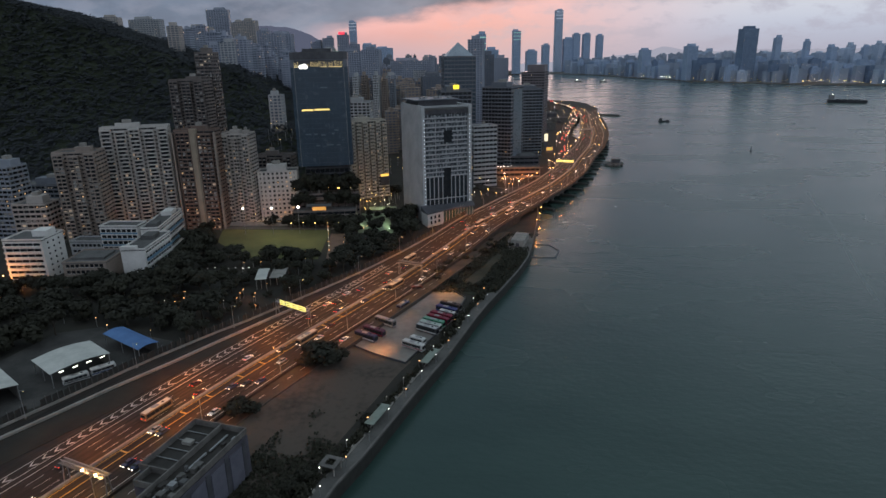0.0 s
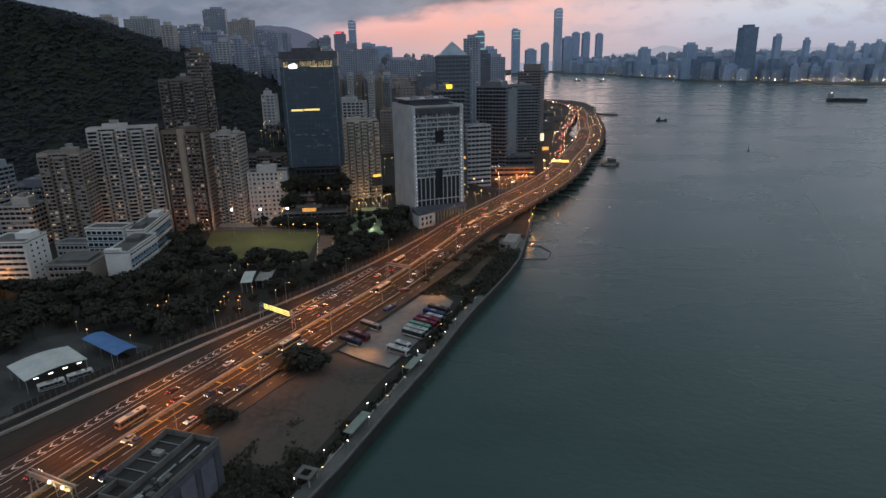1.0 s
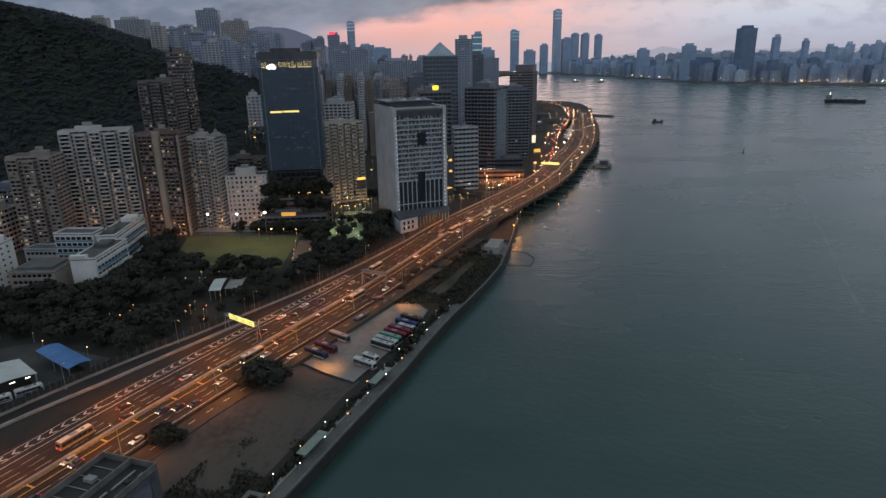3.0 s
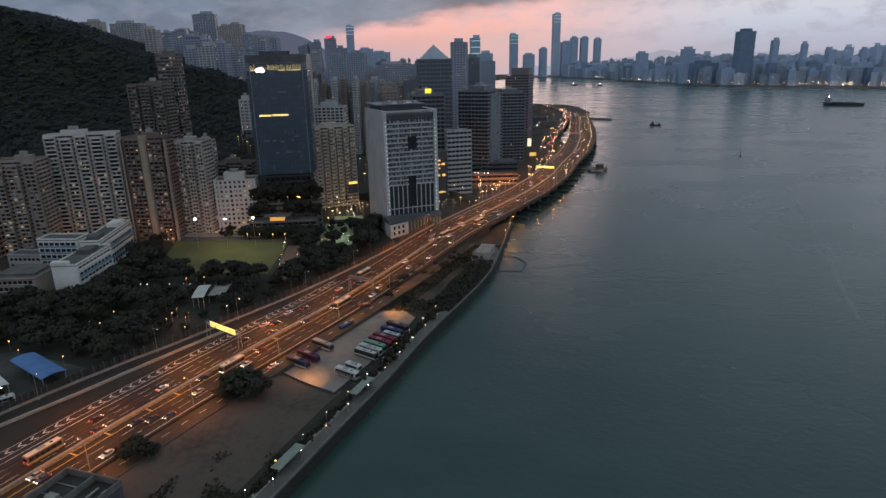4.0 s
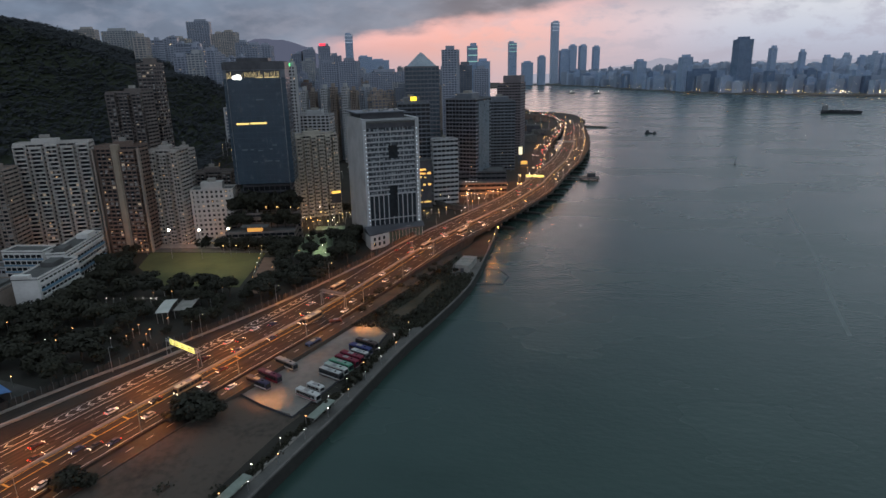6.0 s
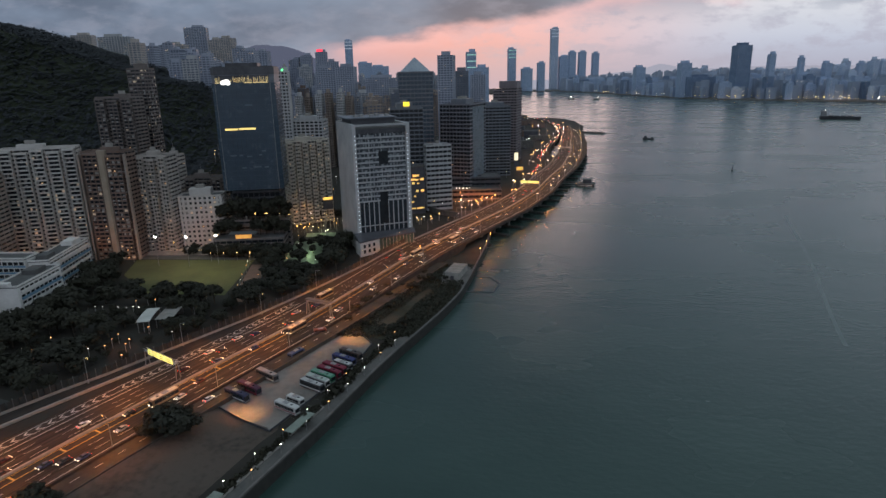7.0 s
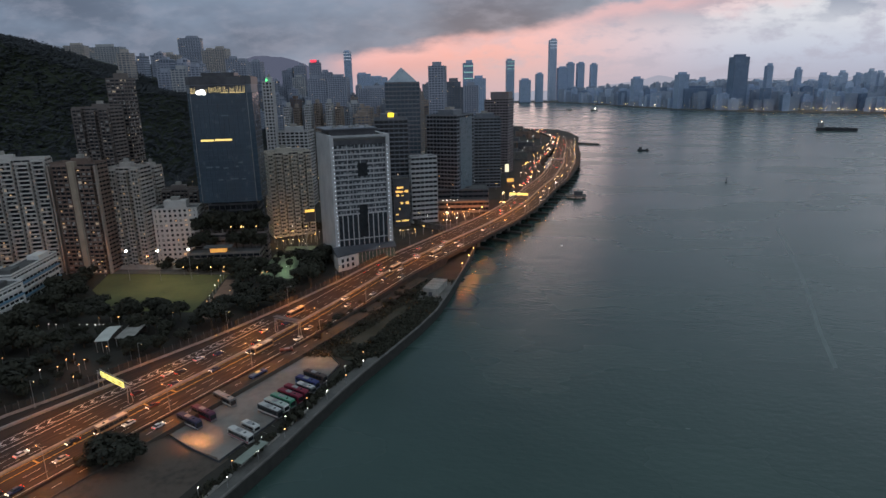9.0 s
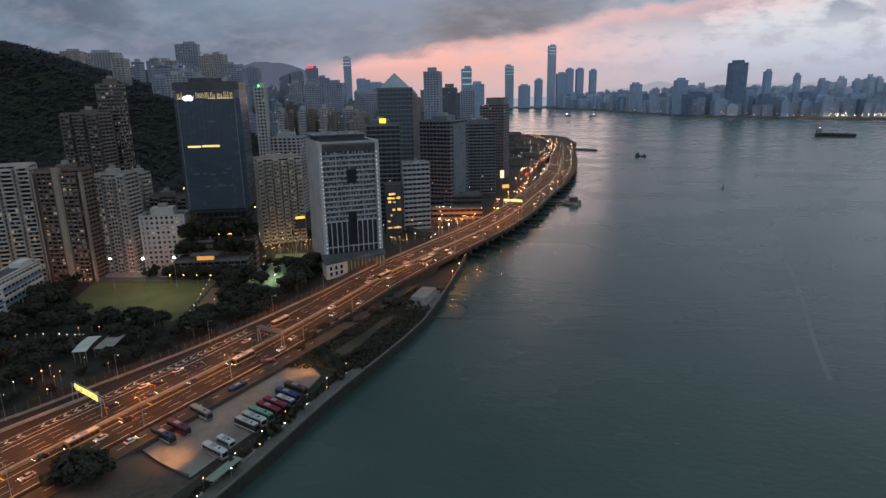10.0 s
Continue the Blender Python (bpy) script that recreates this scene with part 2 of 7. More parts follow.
BULB = lamp_stuff("white_lamp", (1.0, 0.88, 0.72), 14.0)


# ---- geometry helpers ----
def box(g, x0, y0, z0, x1, y1, z1):
    n = len(g[0])
    g[0].extend([(x0, y0, z0), (x1, y0, z0), (x1, y1, z0), (x0, y1, z0), (x0, y0, z1), (x1, y0, z1), (x1, y1, z1), (x0, y1, z1)])
    g[1].extend([tuple(n + i for i in f) for f in ((3, 2, 1, 0), (4, 5, 6, 7), (0, 1, 5, 4), (1, 2, 6, 5), (2, 3, 7, 6), (3, 0, 4, 7))])
    return g


def rbox(g, cx, cy, z0, w, d, z1, turn):
    """A box of width w and depth d, turned about its upright axis."""
    a, n = radians(turn), len(g[0])
    c, s = math.cos(a), math.sin(a)
    for z in (z0, z1):
        g[0].extend([(cx + c * x - s * y, cy + s * x + c * y, z) for x, y in ((-w / 2, -d / 2), (w / 2, -d / 2), (w / 2, d / 2), (-w / 2, d / 2))])
    g[1].extend([tuple(n + i for i in f) for f in ((3, 2, 1, 0), (4, 5, 6, 7), (0, 1, 5, 4), (1, 2, 6, 5), (2, 3, 7, 6), (3, 0, 4, 7))])
    return g


def prism(g, outline, z0, z1, top=None):
    """An upright prism over an outline given anticlockwise; top: the outline of the upper end."""
    n, k = len(g[0]), len(outline)
    g[0].extend([(x, y, z0) for x, y in outline])
    g[0].extend([(x, y, z1) for x, y in (top or outline)])
    g[1].append(tuple(range(n + k, n + 2 * k)))
    g[1].append(tuple(range(n + k - 1, n - 1, -1)))
    g[1].extend([(n + i, n + (i + 1) % k, n + k + (i + 1) % k, n + k + i) for i in range(k)])
    return g


def rod(g, a, b, r0, r1=None, sides=8):
    """A tapered round bar from a to b."""
    a, b = Vector(a), Vector(b)
    q = (b - a).to_track_quat("Z", "Y")
    n = len(g[0])
    for p, r in ((a, r0), (b, r0 if r1 is None else r1)):
        for i in range(sides):
            t = 2 * math.pi * i / sides
            g[0].append(tuple(p + q @ Vector((r * math.cos(t), r * math.sin(t), 0))))
    g[1].extend([(n + i, n + (i + 1) % sides, n + sides + (i + 1) % sides, n + sides + i) for i in range(sides)])
    g[1].append(tuple(range(n + sides - 1, n - 1, -1)))
    g[1].append(tuple(range(n + sides, n + 2 * sides)))
    return g


def ball(g, x, y, z, r, squash=1.0):
    """A small faceted globe."""
    n = len(g[0])
    rings, seg = 4, 8
    g[0].append((x, y, z - r * squash))
    for i in range(1, rings):
        p = -math.pi / 2 + math.pi * i / rings
        for j in range(seg):
            t = 2 * math.pi * j / seg
            g[0].append((x + r * math.cos(p) * math.cos(t), y + r * math.cos(p) * math.sin(t), z + r * squash * math.sin(p)))
    g[0].append((x, y, z + r * squash))
    last = len(g[0]) - 1
    for j in range(seg):
        g[1].append((n, n + 1 + (j + 1) % seg, n + 1 + j))
        for i in range(rings - 2):
            a, b = n + 1 + i * seg, n + 1 + (i + 1) * seg
            g[1].append((a + j, a + (j + 1) % seg, b + (j + 1) % seg, b + j))
        g[1].append((last - seg + j, last - seg + (j + 1) % seg, last))
    return g


def shape(name, g, material):
    m = bpy.data.meshes.new(name)
    m.from_pydata(g[0], [], g[1])
    m.update()
    m.materials.append(material)
    return m


def part(name, g, material, parent, label="", at=None, kind=""):
    """ONE mesh object under a thing or a part; g is raw geometry or a mesh to share."""
    ob = new(name, shape(name, g, material) if isinstance(g, tuple) else g)
    ob.parent = parent
    if at is not None:
        ob.matrix_basis = at
    return tagged(ob, label, kind=kind)


def geo():
    return ([], [])


def thing(name, m, label, category, group="", kind=""):
    ob = new(name)
    ob.empty_display_size = 0.5
    ob.matrix_basis = m
    return tagged(ob, label, category, group, kind)


def setting(name, g, material, label, category="structure"):
    return tagged(new(name, shape(name, g, material)), label, category, kind="structure")


def bevelled(ob, width, segments=2):
    b = ob.modifiers.new("edge", "BEVEL")
    b.width, b.segments, b.limit_method = width, segments, "ANGLE"
    return ob


# ---- ground, sea, shore ----
WALL_LINE = [(-66, 60), (-42.4, 145), (-37, 158), (-26.6, 189), (-21.4, 204), (-13.6, 226), (-8.4, 243), (-2.4, 263), (3.6, 281), (12.8, 305), (23, 333), (30.4, 357), (35.8, 387), (40.5, 418), (46.6, 461), (51, 520)]
FAR_COAST = [(58, 590), (84, 680), (110, 780), (135, 900), (160, 1040), (196, 1250), (250, 1330), (275, 1440), (276, 1600), (255, 1690), (180, 1750), (60, 1800), (-20, 2050), (70, 2450), (80, 2800), (0, 3300), (80, 3850), (250, 4150), (300, 4330)]
GROUND_Z = 4.5
setting("water", box(geo(), -6000, -2500, -3, 9000, 9000, 0.0), WATER, "calm grey green harbour water reflecting the dusk sky", "water")
land_outline = WALL_LINE + FAR_COAST + [(300, 6500), (-5500, 6500), (-5500, -2000), (-500, -2000), (-120, -200)]
setting("ground", prism(geo(), land_outline, -2.5, GROUND_Z), SOIL, "dark flat reclaimed ground of the city shore", "ground")
FAR_SHORE = [(300, 4330), (430, 4300), (560, 4250), (716, 3860), (855, 3120), (982, 2725), (1203, 2463), (1430, 2275), (2400, 1650), (4200, 900), (8000, 0), (8500, 6500), (300, 6500)]
setting("ground_across_harbour", prism(geo(), FAR_SHORE, -2.5, 3.5), DARK_CONCRETE, "built-up far shore across the harbour", "ground")


def smooth_line(points, step=4.0, rounds=30):
    """An even, rounded line through a few bends."""
    p = np.array(points, float)
    s = np.r_[0, np.cumsum(np.hypot(*np.diff(p, axis=0).T))]
    t = np.arange(0, s[-1], step)
    q = np.c_[np.interp(t, s, p[:, 0]), np.interp(t, s, p[:, 1])]
    for _ in range(rounds):
        q[1:-1] = 0.25 * q[:-2] + 0.5 * q[1:-1] + 0.25 * q[2:]
    return q


ROAD = smooth_line([(-176, 0), (-156, 50), (-136, 102), (-112, 165), (-98.5, 199), (-77.6, 244.5), (-50, 302), (-30.4, 346), (1.2, 424.5), (37, 497.4), (65.5, 553.5), (96.5, 633), (120, 719), (145, 800), (174, 935), (195, 1083), (217, 1215), (238, 1395)])
TANGENT = np.gradient(ROAD, axis=0)
TANGENT /= np.hypot(*TANGENT.T)[:, None]
SIDE = np.c_[TANGENT[:, 1], -TANGENT[:, 0]]
ROAD_Y = ROAD[:, 1]
RISE = np.clip((ROAD_Y - 290) / 160, 0, 1)
ROAD_Z = 6.5 + 3.0 * RISE * RISE * (3 - 2 * RISE)
REACH = np.interp(ROAD_Y, [100, 150, 168, 200, 227, 240, 300, 335, 390], [57, 47.5, 44.7, 40.5, 36, 33, 25.5, 22, 17.2])

FLARE = np.interp(ROAD_Y, [330, 430, 560, 700, 900, 1060, 1180, 1320], [16.5, 18.6, 18.0, 16.8, 22.0, 26.0, 22.0, 16.5])


def on_road(y, offset):
    """Place, height and heading (degrees) on the highway at a station."""
    i = int(np.clip(np.searchsorted(ROAD_Y, y), 0, len(ROAD_Y) - 1))
    p = ROAD[i] + SIDE[i] * offset
    return p[0], p[1], ROAD_Z[i], math.degrees(math.atan2(TANGENT[i][1], TANGENT[i][0]))


def ribbon(g, lo, hi, z0, z1, y0=-1e9, y1=1e9, line=None):
    """A band along the highway between two offsets, from z0 to z1 above the deck."""
    keep = [i for i in range(len(ROAD)) if y0 <= ROAD_Y[i] <= y1]
    n = len(g[0])
    for i in keep:
        a = ROAD[i] + SIDE[i] * (lo[i] if isinstance(lo, np.ndarray) else lo)
        b = ROAD[i] + SIDE[i] * (hi[i] if isinstance(hi, np.ndarray) else hi)
        z = ROAD_Z[i]
        low = z0[i] if isinstance(z0, np.ndarray) else z0
        g[0].extend([(a[0], a[1], z + low), (b[0], b[1], z + low), (b[0], b[1], z + z1), (a[0], a[1], z + z1)])
    for k in range(len(keep) - 1):
        p, q = n + 4 * k, n + 4 * k + 4
        g[1].extend([(p + 3, p + 2, q + 2, q + 3), (p, q, q + 1, p + 1), (p + 1, q + 1, q + 2, p + 2), (p, p + 3, q + 3, q)])
    if keep:
        q = n + 4 * (len(keep) - 1)
        g[1].extend([(n, n + 1, n + 2, n + 3), (q + 3, q + 2, q + 1, q)])
    return g


# raised inland ground on the town side of the highway
inland = [tuple(ROAD[i] - SIDE[i] * (REACH[i] + 1.0)) for i in range(0, len(ROAD), 6) if ROAD_Y[i] < 900]
setting("ground_inland", prism(geo(), inland + [(60, 1700), (-300, 4400), (-5400, 6400), (-5400, -1900)], GROUND_Z - 0.5, 6.3), SOIL, "dark soil and paving of the town side park", "ground")

# highway
def worn_asphalt():
    """Asphalt with wheel tracks and streaks that run along the lanes."""
    m = ASPHALT.copy()
    m.name = "worn_highway_asphalt"
    nt = m.node_tree
    uv, stretch = nt.nodes.new("ShaderNodeUVMap"), nt.nodes.new("ShaderNodeMapping")
    stretch.inputs["Scale"].default_value = (1.1, 0.02, 1.0)
    nt.links.new(uv.outputs[0], stretch.inputs["Vector"])
    n = nt.nodes.new("ShaderNodeTexNoise")
    n.inputs["Scale"].default_value, n.inputs["Detail"].default_value = 1.0, 5.0
    nt.links.new(stretch.outputs[0], n.inputs["Vector"])
    r = nt.nodes.new("ShaderNodeMapRange")
    r.inputs[1].default_value, r.inputs[2].default_value = 0.32, 0.68
    r.inputs[3].default_value, r.inputs[4].default_value = 0.3, 1.65
    nt.links.new(n.outputs["Fac"], r.inputs[0])
    mix = nt.nodes.new("ShaderNodeVectorMath")
    mix.operation = "SCALE"
    bsdf = nt.nodes["Principled BSDF"]
    nt.links.new(bsdf.inputs["Base Color"].links[0].from_socket, mix.inputs[0])
    nt.links.new(r.outputs[0], mix.inputs["Scale"])
    nt.links.new(mix.outputs[0], bsdf.inputs["Base Color"])
    return m


deck = setting("road", ribbon(geo(), -REACH, FLARE, -1.6, 0.0), worn_asphalt(), "wide dark asphalt highway along the waterfront", "road")
lanes = deck.data.uv_layers.new(name="lanes")
for loop in deck.data.loops:
    station, corner = divmod(loop.vertex_index, 4)
    station = min(station, len(ROAD) - 1)
    lanes.data[loop.index].uv = (FLARE[station] if corner in (1, 2) else -REACH[station], station * 4.0)
# the sea-side parapet is a darker brown than the town-side one
for name, lo, hi, top, stuff in (("parapet_sea_side", FLARE, FLARE + 0.4, 0.55, surface("dark_brown_concrete", (0.030, 0.022, 0.017), (0.07, 0.053, 0.042), 0.25, 0.9)), ("parapet_town_side", -REACH - 0.4, -REACH, 1.0, CONCRETE)):
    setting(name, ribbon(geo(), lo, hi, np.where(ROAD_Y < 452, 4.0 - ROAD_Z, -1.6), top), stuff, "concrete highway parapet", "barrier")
setting("median_barrier", ribbon(geo(), -0.35, 0.35, 0.0, 0.85), CONCRETE, "concrete barrier between the carriageways", "barrier")


# ---- buildings ----
def block(root, w, d, h, floors, bays, side_bays, wall, glass, cx=0.0, cy=0.0, z0=0.0, band=0.42, pier=0.28, fine=True, lit=0.04, seed=0, warm=WARM, out=0.35, dressed=False):
    """A storeyed block: a glazed core, a spandrel on every floor and piers between the bays; some windows lit."""
    rng = random.Random(seed)
    f = h / floors
    part("glazed_core", box(geo(), cx - w / 2 + out, cy - d / 2 + out, z0, cx + w / 2 - out, cy + d / 2 - out, z0 + h - 0.3), glass, root)
    ring = geo()
    bh = f * band
    box(ring, -w / 2, -d / 2, 0, w / 2, -d / 2 + out + 0.05, bh)
    box(ring, -w / 2, d / 2 - out - 0.05, 0, w / 2, d / 2, bh)
    box(ring, -w / 2, -d / 2 + out + 0.05, 0, -w / 2 + out + 0.05, d / 2 - out - 0.05, bh)
    box(ring, w / 2 - out - 0.05, -d / 2 + out + 0.05, 0, w / 2, d / 2 - out - 0.05, bh)
    cols, pw = [], pier
    for k in range(bays + 1):
        x = -w / 2 + w * k / bays
        for y in (-d / 2, d / 2):
            cols.append((min(max(x, -w / 2 + pw / 2), w / 2 - pw / 2), y, 0))
    for k in range(1, side_bays):
        y = -d / 2 + d * k / side_bays
        for x in (-w / 2, w / 2):
            cols.append((x, y, 90))
    panes = []
    for i in range(floors):
        for k in range(bays):
            if rng.random() < lit:
                panes.append((-w / 2 + w * (k + 0.5) / bays, -d / 2 + out - 0.06, (i + band + 0.08) * f, 0, min(0.95, w / bays - pw - 0.3)))
        for k in range(side_bays):
            if rng.random() < lit:
                panes.append((w / 2 - out + 0.06, -d / 2 + d * (k + 0.5) / side_bays, (i + band + 0.08) * f, 90, min(0.95, d / side_bays - pw - 0.3)))
    pane_h = f * 0.25
    if dressed:
        dim, drape, unit = geo(), geo(), geo()
        for faces, span, turned in ((bays, w, 0), (side_bays, d, 1)):
            per = max(1, int(span / faces / 2.2))
            cells = faces * per
            b = span / cells
            for i in range(floors):
                for k in range(cells):
                    a = -span / 2 + b * (k + 0.5)
                    zb, zt = z0 + (i + band + 0.04) * f, z0 + (i + 0.96) * f
                    r = rng.random()
                    g = drape if r < 0.26 else dim if r < 0.33 else None
                    if g is not None:
                        hw, top_z = b * rng.uniform(0.2, 0.4), zt - rng.choice((0, 0, 0.3)) * f
                        if turned:
                            box(g, cx + w / 2 - out - 0.02, cy + a - hw, zb, cx + w / 2 - out + 0.05, cy + a + hw, top_z)
                        else:
                            box(g, cx + a - hw, cy - d / 2 + out - 0.05, zb, cx + a + hw, cy - d / 2 + out + 0.02, top_z)
                    if rng.random() < 0.16:
                        zu = z0 + (i + band * 0.45) * f
                        if turned:
                            box(unit, cx + w / 2 - 0.05, cy + a - 0.5, zu, cx + w / 2 + 0.45, cy + a + 0.5, zu + 0.7)
                        else:
                            box(unit, cx + a - 0.5, cy - d / 2 - 0.45, zu, cx + a + 0.5, cy - d / 2 + 0.05, zu + 0.7)
        for nm, g, stuff in (("curtain", drape, CURTAIN), ("dim_window_light", dim, DIM), ("window_unit", unit, AIR_UNIT)):
            if g[0]:
                part(nm, g, stuff, root, kind="stuff")
    if fine:
        m = shape("spandrel", ring, wall)
        for i in range(floors):
            part("spandrel", m, wall, root, at=pose(cx, cy, z0 + i * f))
        m = shape("pier", box(geo(), -pw / 2, -0.06, 0, pw / 2, out, h), wall)
        for x, y, turn in cols:
            far = y > 0 if turn == 0 else x < 0
            part("pier", m, wall, root, at=pose(cx + x, cy + y, z0, 0, 0, (180 if far else 0) + turn))
        m = {0: None, 90: None}
        for x, y, z, turn, pwid in panes:
            if m[turn] is None:
                m[turn] = shape("lit_window", box(geo(), -pwid / 2, -0.04, 0, pwid / 2, 0.04, pane_h), warm)
            part("lit_window", m[turn], warm, root, "warmly lit window", at=pose(cx + x, cy + y, z0 + z, 0, 0, turn))
    else:
        g = geo()
        for i in range(floors):
            n = len(g[0])
            g[0].extend([(cx + x, cy + y, z0 + z + i * f) for x, y, z in ring[0]])
            g[1].extend([tuple(n + q for q in face) for face in ring[1]])
        for x, y, turn in cols:
            if turn == 0:
                y0, y1 = (y - 0.06, y + out) if y < 0 else (y - out, y + 0.06)
                box(g, cx + x - pw / 2, cy + y0, z0, cx + x + pw / 2, cy + y1, z0 + h)
            else:
                x0, x1 = (x - 0.06, x + out) if x < 0 else (x - out, x + 0.06)
                box(g, cx + x0, cy + y - pw / 2, z0, cx + x1, cy + y + pw / 2, z0 + h)
        part("facade_grid", g, wall, root, kind="stuff")
        if panes:
            g = geo()
            for x, y, z, turn, pwid in panes:
                rbox(g, cx + x, cy + y, z0 + z, pwid, 0.08, z0 + z + pane_h, turn)
            part("window_light", g, WARM_FAR if warm is WARM and min(w, d) > 5 else warm, root, "scattered lit windows", kind="stuff")


def roof_top(root, w, d, h, wall, seed=0, plant=0.5, tall=5.0, cx=0.0, cy=0.0, plain=False):
    """Roof slab, parapet, plant rooms, tanks and a mast."""
    rng = random.Random(seed + 77)
    if not plain:
        part("roof", box(geo(), cx - w / 2 + 0.02, cy - d / 2 + 0.02, h - 0.3, cx + w / 2 - 0.02, cy + d / 2 - 0.02, h), ROOF_GREY, root)
    g = geo()
    for x0, y0, x1, y1 in ((-w / 2, -d / 2, w / 2, -d / 2 + 0.3), (-w / 2, d / 2 - 0.3, w / 2, d / 2), (-w / 2, -d / 2 + 0.3, -w / 2 + 0.3, d / 2 - 0.3), (w / 2 - 0.3, -d / 2 + 0.3, w / 2, d / 2 - 0.3)):
        box(g, cx + x0, cy + y0, h, cx + x1, cy + y1, h + 1.2)
    if not plain:
        part("parapet", g, wall, root)
    pw, pd = w * plant, d * plant
    px, py = rng.uniform(-0.15, 0.15) * w, rng.uniform(0.0, 0.15) * d
    part("plant_room", box(geo(), cx + px - pw / 2, cy + py - pd / 2, h, cx + px + pw / 2, cy + py + pd / 2, h + tall), wall, root)
    if plain:
        return
    part("water_tank", box(geo(), cx + px - pw / 5, cy + py - pd / 4, h + tall, cx + px + pw / 6, cy + py + pd / 4, h + tall + 2.4), CONCRETE, root)
    if rng.random() < 0.5:
        part("mast", rod(geo(), (cx + px, cy + py, h + tall), (cx + px, cy + py, h + tall + 7), 0.12, 0.05, 6), STEEL, root)


def tower(name, x, y, w, d, top, turn, floors, bays, side_bays, wall, glass, label, z0=6.3, fine=True, lit=0.04, band=0.42, pier=0.28, seed=0, plant=0.5, tall=5.0, group="", warm=WARM, out=0.35):
    root = thing(name, pose(x, y, z0, 0, 0, turn), label, "building", group)
    h = top - z0
    block(root, w, d, h, floors, bays, side_bays, wall, glass, band=band, pier=pier, fine=fine, lit=lit, seed=seed, warm=warm, out=out, dressed="apartment" in name)
    if name != "waterfront_tower" or seed % 2:
        roof_top(root, w, d, h, wall, seed, plant, tall, plain=y > 800)
    return root


def bay_tower(name, x, y, w, d, top, turn, floors, count, wall, label, z0=6.3, lit=0.05, slot=3.0, proud=2.6, seed=0, band=0.35, fine=True, core_wall=None, bays=2, out=0.6):
    """A housing tower: a core with projecting stacks of rooms, divided by dark slots."""
    root = thing(name, pose(x, y, z0, 0, 0, turn), label, "apartment tower", "housing towers")
    h = top - z0
    block(root, w - 1.0, d - 2 * proud + 0.2, h + 1.0, floors, count * 2, 3, core_wall or wall, GLASS, fine=False, band=0.55, lit=lit * 0.3, seed=seed)
    step = w / count
    for k in range(count):
        cx = -w / 2 + step * (k + 0.5)
        low = (k % 2) * 1.4
        for s in (-1, 1):
            block(root, step - slot, proud, h - low, floors, bays, 1, wall, GLASS, cx=cx, cy=s * (d / 2 - proud / 2), band=band, pier=0.3, out=out, fine=fine and s < 0, lit=lit if s < 0 else 0, seed=seed + k, dressed=s < 0)
            part("bay_roof", box(geo(), cx - (step - slot) / 2, s * (d / 2 - proud / 2) - proud / 2, h - low - 0.3, cx + (step - slot) / 2, s * (d / 2 - proud / 2) + proud / 2, h - low + 0.9), wall, root)
    roof_top(root, w - 1.4, d - 2 * proud, h + 1.0, wall, seed, 0.36, 3.2)
    return root


GREY_TURN = 25
gx, gy = -32.0, 461.0
gray = thing("office_tower", pose(gx, gy, 6.3, 0, 0, GREY_TURN), "grey concrete slab tower with ribbon windows and dotted edge lights", "building")
GH = 84.4
LOW = 33.0
STEP = (GH - 6 - LOW) / 14
OFFICE_GLASS = surface("pale_grey_office_glass", (0.018, 0.023, 0.03), (0.085, 0.095, 0.108), 0.35, 0.25, 0.0, grain=3)
block(gray, 34, 43, GH - 6 - LOW, 14, 4, 1, GREY_WALL, OFFICE_GLASS, cx=0.0, cy=0.9, z0=LOW, band=0.32, pier=0.3, lit=0.015, seed=4, warm=COOL)
block(gray, 34, 43, LOW, 2, 10, 1, GREY_WALL, GREY_GLASS, cx=0.0, cy=0.9, z0=0.0, band=0.035, pier=0.6, lit=0.0, seed=5)
rngw = random.Random(8)
PANEL_GREY = surface("grey_window_panel", (0.17, 0.185, 0.205), (0.31, 0.325, 0.345), 0.4, 0.6, 0.0)
panels = [shape("window_panel", box(geo(), -w / 2, -0.1, 0, w / 2, 0.3, 2.05 * hh), PANEL_GREY) for w, hh in ((0.4, 1.0), (0.9, 1.0), (1.8, 0.5), (1.2, 0.7), (0.3, 1.0))]
for i in range(14):
    x = -16.4
    while x < 16.4:
        x += rngw.uniform(1.5, 3.4)
        if -2.4 < x < 4.8 and 58 < LOW + i * STEP < 66.5 or -2.4 < x < 3.4 and i < 2 or x > 16.4:
            continue
        part("window_panel", rngw.choice(panels), GREY_WALL, gray, at=pose(x, -20.45, LOW + (i + 0.32) * STEP))
part("dark_bay", box(geo(), -2.0, -20.75, 58.0, 4.4, -20.4, 66.5), GLASS, gray, "dark glazed sky garden")
part("dark_bay", box(geo(), -2.2, -20.75, LOW - 15.0, 3.2, -20.4, LOW + 6.4), GLASS, gray, "dark glazed centre bay")
for sx in (-1, 1):
    part("end_wall", box(geo(), sx * 18.25 - 1.25, -22.0, 0, sx * 18.25 + 1.25, 24.0, GH), GREY_WALL, gray, "blank grey end wall")
part("attic", box(geo(), -17, -20.6, GH - 6, 17, 22.0, GH - 3.2), DARK_WALL, gray)
part("roof", box(geo(), -17, -20.6, GH - 3.2, 17, 22.0, GH - 2.2), ROOF_GREY, gray)
part("crown_beam", box(geo(), -17, -22.2, GH - 1.2, 17, -20.6, GH), GREY_WALL, gray)
part("penthouse", box(geo(), -16.5, -8, GH - 2.2, 14, 18, GH + 3.0), DARK_WALL, gray)
